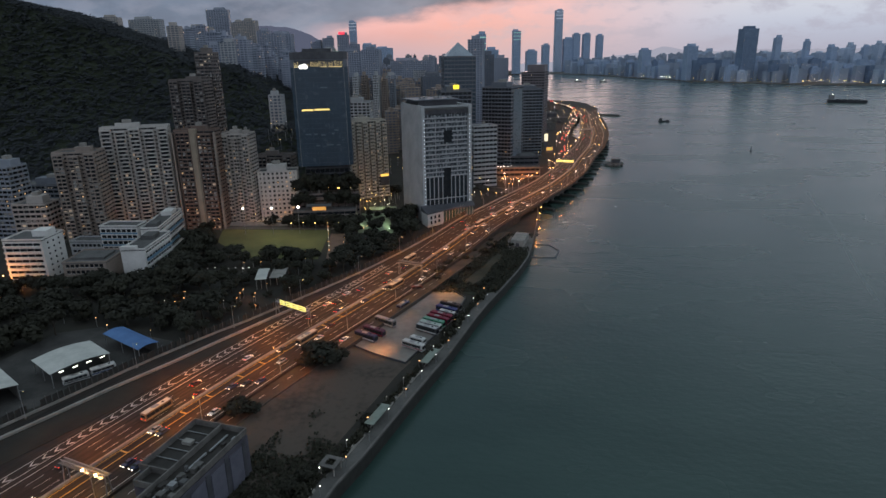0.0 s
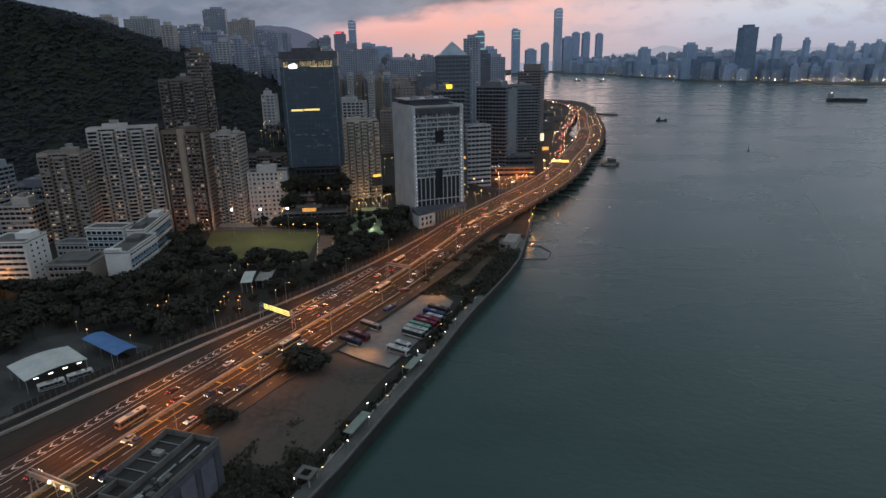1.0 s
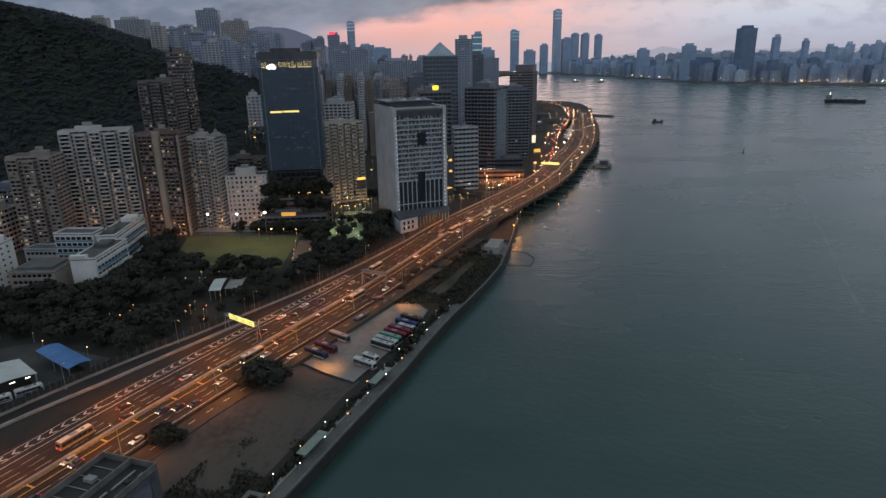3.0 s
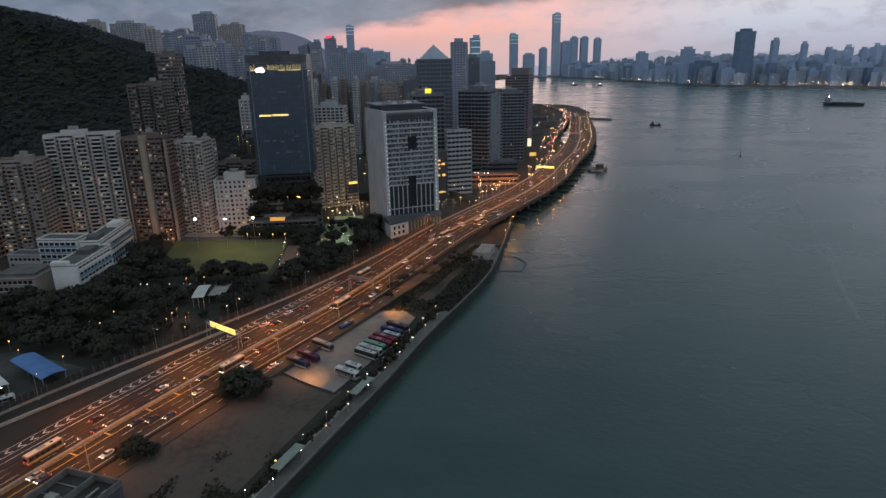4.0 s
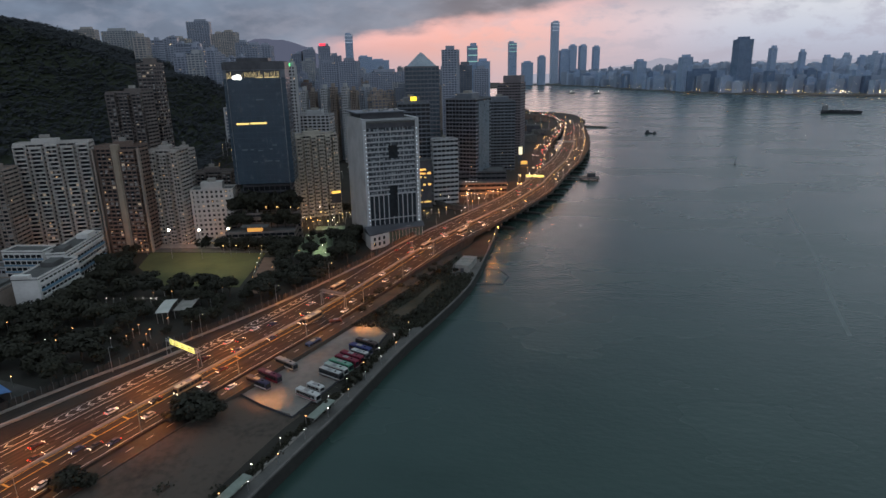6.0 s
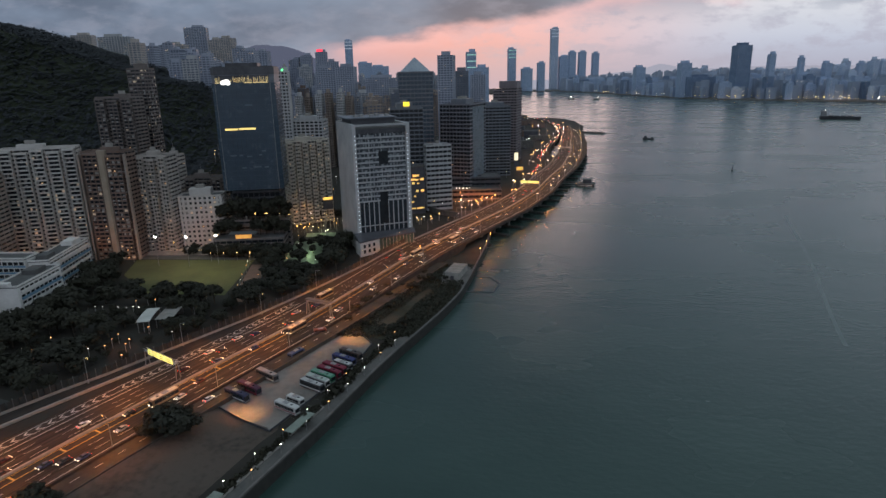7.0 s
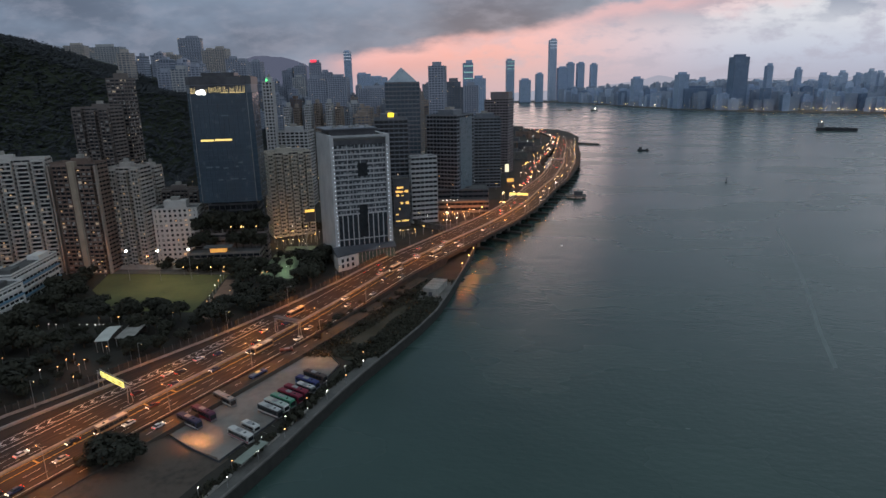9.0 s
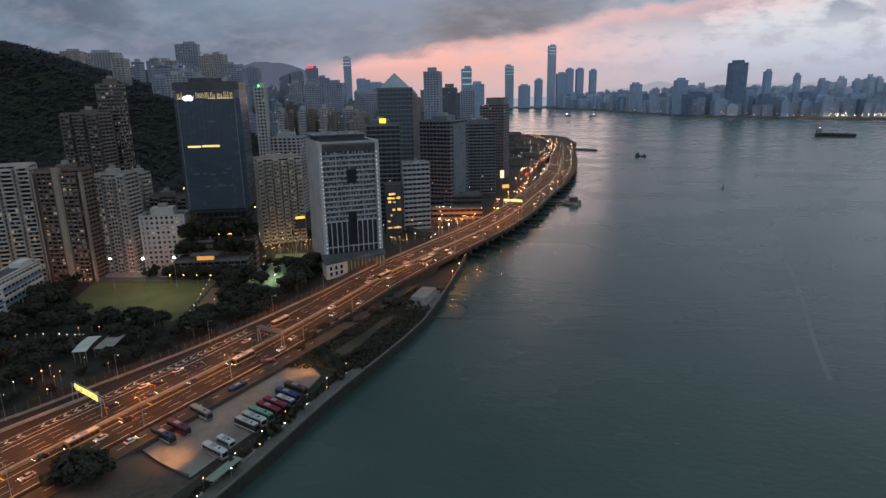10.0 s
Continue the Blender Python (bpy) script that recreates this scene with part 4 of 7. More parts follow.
for i in stations:
    p = ROAD[i] + SIDE[i] * 24.7
    q = np.array((along(DIRT_EDGE[:4], ROAD_Y[i] + 12), ROAD_Y[i] + 12)) if ROAD_Y[i] < 210 else np.array((np.interp(ROAD_Y[i], [210, 222, 229, 238, 256, 279, 305, 322], [-27.5, -40, -51, -58, -53.5, -45.5, -29.5, -22]), np.interp(ROAD_Y[i], [210, 222, 229, 238, 322], [222, 227, 233.5, 238, 320])))
    for k in range(9):
        f = k / 8
        h = 1.45 * (1 - f * f * (3 - 2 * f)) + 0.10 * noise.noise((p[0] * 0.1 + f * 3, p[1] * 0.1, 4.0)) * math.sin(math.pi * f)
        c = p + (q - p) * f
        dirt[0].append((c[0], c[1], 4.56 + h))
n = 9
dirt[1].extend([(j * n + k, j * n + k + 1, (j + 1) * n + k + 1, (j + 1) * n + k) for j in range(len(stations) - 1) for k in range(n - 1)])


def dirt_z(x, y):
    """Height of the sloping dirt between the service road and the promenade."""
    p, q = on_road(y, 24.7)[0], along(DIRT_EDGE[:4], y)
    f = min(1.0, max(0.0, (x - p) / (q - p)))
    return 4.56 + 1.45 * (1 - f * f * (3 - 2 * f))


setting("ground_dirt", dirt, DIRT, "bare brown dirt ground sloping to the promenade", "ground")
setting("ground_grass", prism(geo(), [(-37, 309), (-16, 302), (-4, 294), (8.5, 299), (12.0, 306), (28.9, 354), (39.6, 410), (20, 405), (-5, 375)], 4.3, 4.7), PATCHY, "rough dark grass patch by the sea wall", "grass")
setting("pavement_apron", prism(geo(), [(14, 374), (31.5, 366), (38.4, 404), (24, 410)], 4.4, 4.72), surface("worn_apron_concrete", (0.085, 0.08, 0.073), (0.19, 0.178, 0.165), 0.09, 0.9), "worn concrete apron round the harbour store", "pavement")
bays = geo()
for k in range(11):
    rbox(bays, -27.5 + k * 1.35, 229.0 + k * 4.6, 4.6, 9.5, 0.1, 4.61, -31)
for k in range(7):
    rbox(bays, -50.0 + k * 2.7, 233.2 - k * 1.75, 4.6, 5.5, 0.1, 4.61, 57)
setting("bay_marking", bays, surface("worn_bay_paint", (0.17, 0.16, 0.145), (0.30, 0.285, 0.26), 0.8, 0.8, 0.05), "worn painted parking bay lines on the lot", "road marking")
keep = [i for i in range(len(ROAD)) if 40 < ROAD_Y[i] < 420]
service = geo()
prism(service, [tuple(ROAD[i] + SIDE[i] * 24.4) for i in keep] + [tuple(ROAD[i] + SIDE[i] * 17.2) for i in reversed(keep)], 4.3, 6.3)
setting("road_service", service, surface("dusty_asphalt", (0.026, 0.021, 0.017), (0.075, 0.061, 0.049), 0.1, 0.9, 0.2), "narrow service road beside the highway", "road")
kerb = geo()
prism(kerb, [tuple(ROAD[i] + SIDE[i] * 24.9) for i in keep] + [tuple(ROAD[i] + SIDE[i] * 24.4) for i in reversed(keep)], 4.3, 6.42)
setting("kerb_service", kerb, DIRT, "dusty kerb of the service road", "kerb")

# the slip road's verge and its parapet
SLIP = np.interp(ROAD_Y, [100, 145, 160, 179, 201, 262], [-50.0, -40.5, -37.6, -34.6, -30.0, -22.5])
setting("verge", ribbon(geo(), SLIP, np.interp(ROAD_Y, [100, 138, 153, 172, 262], [-33.0, -26.8, -24.5, -21.8, -21.4]), 0.0, 0.12, 40, 262), SOIL, "dark bare verge between highway and slip road", "verge")
setting("parapet_slip_road", ribbon(geo(), SLIP - 1.1, SLIP, 0.0, 1.0, 40, 262), CONCRETE, "pale concrete parapet of the slip road", "barrier")



# ---- road markings ----
def dashes(name, offset, y0, y1, length, gap, width, paint, label, z=0.02):
    root = tagged(thing(name, pose(0, 0, 0), label, "road marking"), kind="structure")
    g = geo()
    y = y0
    while y < y1:
        x, yy, zz, a = on_road(y, offset)
        rbox(g, x, yy, zz + z - 0.01, length, width, zz + z, a)
        y += (length + gap) * math.sin(radians(a))
    part("dash", g, paint, root, kind="stuff")


for off in (-10.1, -6.8, -3.5):
    dashes("lane_marking", off, 60, 1000, 5.5, 4.5, 0.12, PAINT_WHITE, "dashed white lane line")
for off in (7.6, 11.2):
    dashes("lane_marking", off, 60, 1000, 5.5, 4.5, 0.12, PAINT_WHITE, "dashed white lane line")
dashes("lane_marking", 20.4, 60, 330, 3.0, 5.0, 0.2, PAINT_WHITE, "dashed white lane line", z=-0.18)
for name, off, w, y1, paint in (("edge_marking", -13.6, 0.22, 1100, PAINT_WHITE), ("edge_marking", 0.9, 0.22, 1100, PAINT_YELLOW), ("edge_marking", 4.2, 0.28, 1100, PAINT_YELLOW), ("edge_marking", 15.0, 0.2, 1100, PAINT_WHITE), ("edge_marking", -0.9, 0.25, 1100, PAINT_WHITE), ("edge_marking", -16.2, 0.2, 330, PAINT_WHITE), ("edge_marking", -19.9, 0.2, 330, PAINT_WHITE)):
    setting(name, ribbon(geo(), off - w / 2, off + w / 2, 0.005, 0.022, 40, y1), paint, "solid painted road line", "road marking")
chevrons = tagged(thing("chevron_marking", pose(0, 0, 0), "white painted chevrons between merging lanes", "road marking"), kind="structure")
v = geo()
for s in (-1, 1):
    n = len(v[0])
    v[0].extend([(0, 0, 0), (0.9, 0, 0), (-1.2, s * 1.5, 0), (-2.1, s * 1.5, 0), (0, 0, 0.02), (0.9, 0, 0.02), (-1.2, s * 1.5, 0.02), (-2.1, s * 1.5, 0.02)])
    v[1].extend([tuple(n + i for i in f) for f in ((4, 5, 6, 7), (0, 1, 5, 4), (1, 2, 6, 5), (2, 3, 7, 6), (3, 0, 4, 7))])
v = shape("chevron", v, PAINT_WHITE)
y = 70.0
while y < 325:
    x, yy, zz, a = on_road(y, -18.0)
    part("chevron", v, PAINT_WHITE, chevrons, at=pose(x, yy, zz + 0.004, 0, 0, a + 180) @ Matrix.Diagonal((0.8, 0.85, 1, 1)))
    y += 4.0
ladder = tagged(thing("hatched_marking", pose(0, 0, 0), "yellow painted bars across the inner lane", "road marking"), kind="structure")
bar = shape("bar", box(geo(), -0.3, -1.7, 0, 0.3, 1.7, 0.02), PAINT_YELLOW)
for k in range(17):
    x, yy, zz, a = on_road(70 + k * 12.0, 2.5)
    part("bar", bar, PAINT_YELLOW, ladder, at=pose(x, yy, zz + 0.006, 0, 0, a))


# ---- lamps ----
def point_lamp(name, x, y, z, watts, colour, angle=150, r=0.4):
    d = bpy.data.lights.new(name, "POINT" if angle >= 180 else "SPOT")
    d.energy, d.color, d.shadow_soft_size = watts, colour, r
    if angle < 180:
        d.spot_size, d.spot_blend = radians(angle), 0.8
    ob = new(name, d)
    ob.matrix_world = Matrix.Translation((x, y, z))
    return ob


def lamp_post(name, h, arm, light, label, group, head=0.32):
    root = thing(name, pose(0, 0, -500), label, "street lamp", group)
    if arm:
        part("base", box(geo(), -0.25, -0.25, 0, 0.25, 0.25, 0.5), CONCRETE, root)
    part("post", rod(geo(), (0, 0, 0), (0, 0, h), 0.12, 0.07), STEEL, root)
    if arm:
        part("arm", rod(geo(), (0, 0, h - 0.1), (arm, 0, h + 0.4), 0.06), STEEL, root)
    if arm or h > 10:
        part("lamp_head", box(geo(), arm - 0.2, -0.18, h + 0.3, arm + 0.7, 0.18, h + 0.5), STEEL, root)
    part("bulb", ball(geo(), arm + 0.2, 0, h + 0.18, head, 0.7), light, root, "glowing lamp bulb")
    return root


HIGHWAY_LAMP = lamp_post("street_lamp", 11.0, 2.2, SODIUM, "tall steel highway lamp with an orange bulb", "highway lamps", 0.17)
ORANGE = (1.0, 0.36, 0.09)
SODIUM_LIGHT = (1.0, 0.24, 0.02)
y, side = 60.0, 1
while y < 1300:
    off = -1.2 if side > 0 else -REACH[np.searchsorted(ROAD_Y, y)] + 0.8
    if side > 0:
        off = 16.0
    x, yy, zz, a = on_road(y, off)
    copy_thing(HIGHWAY_LAMP, pose(x, yy, zz, 0, 0, a + 90 * side))
    x, yy, zz, a = on_road(y, 13.0 if side > 0 else -min(11.0, 0.5 * REACH[np.searchsorted(ROAD_Y, y)]))
    point_lamp("highway_light", x, yy, zz + 11.4, (10800 if side > 0 else 8800) if y < 170 else (18000 if side > 0 else 15000) if y < 330 else 13000 if y < 650 else 14500, SODIUM_LIGHT if y < 450 else (1.0, 0.30, 0.07), 166)
    y += 19.0 if y < 650 else 34.0
    side = -side
PARK_LAMP = lamp_post("park_lamp", 4.5, 0.0, BULB, "small park lamp on a steel post", "park lamps", 0.155)
PARK_WARM = lamp_post("park_lamp", 4.5, 0.0, lamp_stuff("dim_sodium_lamp", (1.0, 0.40, 0.13), 6.0), "small orange park lamp on a steel post", "park lamps", 0.22)
FLOOD = lamp_post("floodlight_mast", 19.0, 0.0, lamp_stuff("flood_lamp", (1.0, 0.93, 0.8), 40.0), "tall floodlight mast with a bright white head", "floodlights", 0.75)
for x, y in ((-164, 402), (-144, 402), (-126, 405)):
    copy_thing(FLOOD, pose(x, y, 6.3))
for x, y, w in ((-145, 396, 5600), (-122, 390, 6500), (-125, 370, 5600)):
    point_lamp("pitch_light", x, y, 25.5, w * 0.85, (1.0, 0.86, 0.52), 140)
for x, y in ((-84, 440), (-66, 436), (-76, 416), (-62, 400), (-88, 412), (-84, 476), (-72, 477), (-78, 488)):
    copy_thing(PARK_LAMP, pose(x, y, 6.3))
for x, y in ((-80, 428), (-68, 420), (-78, 479)):
    point_lamp("court_light", x, y, 14, 5200, (0.88, 1.0, 0.70), 140)
for x, y, w in ((-42.5, 230, 5200), (-17, 295, 5200), (-52, 262, 1500), (-37, 290, 1800)):
    point_lamp("lot_light", x, y, 11, w, ORANGE, 120)
rng = random.Random(11)
for k in range(9):
    copy_thing(PARK_LAMP, pose(-161.5 + k * 4.05, 324, 6.3) @ Matrix.Diagonal((1, 1, 0.55, 1)))
for k in range(31):
    y = 92 + k * 6.7
    x, yy = by_wall(y, 2.2 if k % 2 else 6.6)
    copy_thing(PARK_LAMP if k % 3 else PARK_WARM, pose(x, yy, 4.6, 0, 0, 0) @ Matrix.Diagonal((1, 1, 0.75, 1)))
for x, y in ((-148, 273), (-142, 269), (-150, 268), (-151, 281), (-122, 280), (-113, 275), (-122, 285), (-114, 280), (-121, 273), (-187, 287), (-124, 337), (-103, 335), (-112, 336)):
    copy_thing(PARK_WARM, pose(x, y, 6.3))
for x, y in ((-147, 272), (-117, 279)):
    point_lamp("park_light", x, y, 10.6, 700, (1.0, 0.30, 0.12), 180)
for k in range(30):
    y = rng.uniform(235, 420)
    x = on_road(y, 0)[0] - REACH[np.searchsorted(ROAD_Y, y)] - rng.uniform(10, 110)
    if -192 < x < -98 and 348 < y < 424:
        continue
    copy_thing(PARK_WARM if k % 3 else PARK_LAMP, pose(x, y, 6.3))
for k in range(8):
    copy_thing(PARK_LAMP if k % 2 else PARK_WARM, pose(-106 + k * 2.2, 406 - k * 9.0, 6.3))
    copy_thing(PARK_WARM, pose(-93 + k * 1.4, 404 - k * 8.5, 6.3))
for x, y, w in ((-4, 588, 3200), (11, 588, 3800), (31, 583, 3800), (49, 600, 5200), (-14, 620, 5000)):
    point_lamp("street_light", x, y, 10.5, w, (1.0, 0.26, 0.06) if x > 0 else ORANGE, 180)
for x, y in ((-108, 492), (-94, 500), (-80, 506)):
    point_lamp("street_light", x, y, 10, 1700, (1.0, 0.50, 0.19), 180)

STREET_LAMP = lamp_post("street_lamp", 9.0, 1.5, SODIUM, "orange street lamp between the housing towers", "town lamps", 0.3)
for x, y in ((-219, 405), (-247, 398), (-186, 412), (-165, 427), (-140, 436), (-282, 372), (-312, 390), (-129, 441), (-212, 600), (-196, 560)):
    z = 6.3 if y < 500 else hill_z(x, y)
    copy_thing(STREET_LAMP, pose(x, y, z, 0, 0, x * 7))
    point_lamp("town_light", x, y - 3, z + 9.5, 1200 if y < 500 else 1500, (1.0, 0.34, 0.12), 180)


def far_lamps(name, places, size, label):
    """Distant lamps too small and many to tell apart: short posts with glowing heads."""
    posts, warm, white = geo(), geo(), geo()
    for i, (x, y, z, h) in enumerate(places):
        box(posts, x - 0.15, y - 0.15, z - 1.0, x + 0.15, y + 0.15, z + h)
        ball(warm if i % 3 else white, x, y, z + h, size * rng.uniform(0.7, 1.2))
    root = thing(name, pose(0, 0, 0), label, "lamps", kind="stuff")
    part("posts", posts, STEEL, root, kind="stuff")
    part("warm_bulbs", warm, SODIUM, root, kind="stuff")
    part("white_bulbs", white, BULB, root, kind="stuff")


spots = []
for k in range(55):
    y = rng.uniform(700, 1700)
    spots.append((np.interp(y, [600, 1040, 1330, 1700], [40, 150, 235, 190]) - rng.uniform(0, 70), y, 4.5, rng.uniform(4, 9)))
far_lamps("distant_lamps", spots, 0.34, "many small orange street lamps on the far point")
spots = []
for k in range(36):
    x, yy, zz, a = on_road(520 + k * 22.0, (-15.5, 15.8)[k % 2])
    spots.append((x, yy, zz + 1.0, rng.uniform(3.5, 8)))
far_lamps("viaduct_lamps", spots, 0.38, "bright small lamps along the viaduct's edges")
spots = []
for k in range(24):
    x, y = rng.uniform(-222, -190), rng.gauss(632, 9) if k % 3 else rng.uniform(640, 780)
    spots.append((x, y, hill_z(x, y), rng.uniform(8, 11)))
far_lamps("hillside_lamps", spots, 0.21, "scattered orange lamps along the hillside road")
spots = [(-4, 587, 6.3, 4.0), (10.7, 586.5, 6.3, 4.0), (31.3, 581, 6.3, 4.0)]
for k in range(34):
    spots.append((rng.uniform(-8, 44), rng.uniform(576, 598), 6.3, rng.uniform(1.5, 4.0)))
for k in range(9):
    spots.append((49 + rng.uniform(-5, 5), 603 + rng.uniform(-7, 5), 6.3, rng.uniform(2, 5)))
for k in range(12):
    spots.append((rng.uniform(-14, 24), rng.uniform(508, 530), 6.3, rng.uniform(2.0, 5.0)))
far_lamps("street_lamps", spots, 0.2, "orange lamps crowding the street below the offices")
spots = []
for k in range(26):
    spots.append((rng.uniform(-104, -66), rng.uniform(476, 516), 6.3, rng.uniform(2.5, 6)))
far_lamps("garden_lamps", spots, 0.19, "small lamps in the gardens below the cream tower")
spots = []
for k in range(110):
    spots.append((rng.uniform(-190, 50), rng.uniform(500, 800), 6.3, rng.uniform(4, 11)))
far_lamps("town_lamps", spots, 0.32, "many small street lamps between the city blocks")
spots = []
for k in range(320):
    s = rng.uniform(0.1, 0.75) * sl[-1] if k % 2 else rng.uniform(0.38, 0.6) * sl[-1]
    spots.append((np.interp(s, sl, shore[:, 0]) + 8, np.interp(s, sl, shore[:, 1]) + 14, 3.5, rng.uniform(6, 16)))
far_lamps("far_shore_lamps", spots, 0.62, "row of lamps along the far shore")


# ---- fence, gantries, viaduct ----
fence = thing("noise_fence", pose(0, 0, 0), "tall grey roadside fence of posts and mesh panels", "fence")
FENCE_POST = surface("dull_fence_post", (0.07, 0.068, 0.065), (0.14, 0.135, 0.13), 0.8, 0.6)
post = shape("post", box(geo(), -0.12, -0.12, 0, 0.12, 0.12, 4.2), FENCE_POST)
panel = shape("panel", box(geo(), -1.95, -0.03, 0.3, 1.95, 0.03, 3.6), surface("dull_mesh_panel", (0.022, 0.022, 0.02), (0.05, 0.048, 0.044), 0.5, 0.7))
y = 80.0
while y < 440:
    x, yy, zz, a = on_road(y, -REACH[np.searchsorted(ROAD_Y, y)] - 1.0)
    part("post", post, None, fence, at=pose(x, yy, zz, 0, 0, a))
    x, yy, zz, a = on_road(y + 2.0, -REACH[np.searchsorted(ROAD_Y, y + 2.0)] - 1.0)
    part("panel", panel, None, fence, at=pose(x, yy, zz, 0, 0, a))
    y += 4.2 * math.sin(radians(a))


def gantry(y, lo, hi, label, height=6.2, skew=0.0):
    x, yy, zz, a = on_road(y, (lo + hi) / 2)
    a += skew
    root = thing("sign_gantry", pose(x, yy, zz, 0, 0, a - 90), label, "gantry", "sign gantries")
    w = hi - lo
    for s in (-1, 1):
        for d in (-0.6, 0.6):
            part("leg", rod(geo(), (s * w / 2, d * 1.6, 0), (s * w / 2, d * 0.7, height), 0.16), STEEL, root)
    for d in (-0.6, 0.6):
        for z in (height, height + 1.0):
            part("chord", box(geo(), -w / 2 - 0.3, d - 0.1, z - 0.1, w / 2 + 0.3, d + 0.1, z + 0.1), STEEL, root)
    n = int(w / 1.6)
    for i in range(n):
        x0, x1 = -w / 2 + w * i / n, -w / 2 + w * (i + 1) / n
        part("brace", rod(geo(), (x0, -0.6, height if i % 2 else height + 1.0), (x1, -0.6, height + 1.0 if i % 2 else height), 0.05, sides=5), STEEL, root)
    part("walkway", box(geo(), -w / 2, -0.45, height + 0.1, w / 2, 0.45, height + 0.18), STEEL, root)
    return root, w, height


SIGN_LIT = lamp_stuff("lit_sign_face", (0.90, 0.80, 0.22), 1.15)
SIGN_BAR = surface("sign_dark_bar", (0.10, 0.12, 0.03), (0.2, 0.2, 0.05), 0.5, 0.6)
g1, w1, h1 = gantry(140, -1.5, 16.5, "steel gantry with two bright lamps over the carriageway")
part("beam_cover", box(geo(), -w1 / 2 - 0.3, -1.5, h1 + 0.2, w1 / 2 + 0.3, 1.5, h1 + 0.32), DARK_CONCRETE, g1)
for x in (1.0, 6.5):
    part("floodlight", ball(geo(), x, -1.3, 7.0, 0.34), lamp_stuff("gantry_lamp", (1.0, 0.80, 0.42), 30.0), g1, "bright warm floodlight")
    ex, ey, ez, ea = on_road(140, 7.5 + x)
    point_lamp("gantry_light", ex + 1.0, ey - 2.5, ez + 7.2, 1100, (1.0, 0.7, 0.35), 160)
g2, _, h2 = gantry(251.5, -27.1, -4.6, "steel gantry carrying lit yellow direction signs", skew=-7.0)
for x0, x1 in ((-7.4, -4.4), (-3.4, 0.2), (0.6, 4.6), (5.0, 10.0)):
    s = part("sign_panel", box(geo(), x0, -1.05, h2 - 0.3, x1, -0.85, h2 + 2.0), SIGN_LIT, g2, "lit yellow green direction sign")
    for k in range(2):
        part("lettering_bar", box(geo(), x0 + 0.5, -1.08, h2 + 0.15 + k * 0.9, x1 - 0.7 - 0.4 * k, -1.052, h2 + 0.5 + k * 0.9), SIGN_BAR, s)
g3, w3, h3 = gantry(318, -4.0, 10.5, "unlit pale steel gantry over the carriageway")
part("beam_cover", box(geo(), -w3 / 2 - 0.3, -1.5, h3 + 1.12, w3 / 2 + 0.3, 1.5, h3 + 1.35), DARK_CONCRETE, g3)
g4, _, h4 = gantry(640, -17.0, 2.0, "far steel gantry with lit yellow signs")
for x0, x1 in ((-9, -3), (-2, 3), (3.6, 9)):
    part("sign_panel", box(geo(), x0, -1.05, h4 - 0.3, x1, -0.85, h4 + 1.9), SIGN_LIT, g4, "lit yellow direction sign")
g5, _, h5 = gantry(930, -17.0, 2.0, "far steel gantry with unlit signs")
for x0, x1 in ((-8, -2), (0, 7)):
    part("sign_panel", box(geo(), x0, -1.05, h5 - 0.3, x1, -0.85, h5 + 1.8), STEEL, g5, "back of a direction sign")
y = 452.0
while y < 1300:
    x, yy, zz, a = on_road(y, 0)
    p = thing("viaduct_pier", pose(x, yy, 0, 0, 0, a - 90), "concrete viaduct pier standing in the sea", "pier", "viaduct piers")
    part("crosshead", prism(geo(), [(-17, -1.3), (17.5, -1.3), (17.5, 1.3), (-17, 1.3)], zz - 3.6, zz - 1.62), DARK_CONCRETE, p)
    for cx in (-12, 0, 12):
        part("column", rod(geo(), (cx, 0, -2.4), (cx, 0, zz - 3.5), 1.1, sides=12), DARK_CONCRETE, p)
    # the dark cap's reach also stands in for the viaduct's shadow on the water
    part("pile_cap", box(geo(), 6.0, -2.4, -1.0, 24.0, 2.4, 1.3), WET_SHADE_STONE, p)
    y += 26.0


# ---- vehicles ----
TYRE = surface("rubber_tyre", (0.012, 0.012, 0.012), (0.03, 0.03, 0.03), 2.0, 0.85)
CAR_GLASS = surface("vehicle_glass", (0.015, 0.017, 0.02), (0.035, 0.038, 0.042), 1.0, 0.12, 0.0)
HEAD = lamp_stuff("headlight", (1.0, 0.86, 0.62), 5.5)
TAIL = lamp_stuff("tail_light", (1.0, 0.06, 0.03), 3.0)




def paint(name, c, rough=0.3):
    return surface(name, tuple(v * 0.8 for v in c), c, 0.6, rough, 0.0)


CAR_PAINTS = [("white", (0.7, 0.7, 0.69)), ("silver", (0.38, 0.39, 0.4)), ("black", (0.025, 0.025, 0.028)), ("dark red", (0.07, 0.012, 0.012)), ("dark blue", (0.03, 0.045, 0.11))]


def wheel_set(root, xs, half, r, width, rims=True):
    g = geo()
    rod(g, (0, -width / 2, 0), (0, width / 2, 0), r, sides=12)
    m = shape("wheel", g, TYRE)
    rim = geo()
    rod(rim, (0, -width / 2 - 0.01, 0), (0, width / 2 + 0.01, 0), r * 0.55, sides=8)
    rim = shape("rim", rim, STEEL)
    for x in xs:
        for s in (-1, 1):
            w = part("wheel", m, TYRE, root, at=pose(x, s * half, r))
            if rims:
                part("rim", rim, STEEL, w)


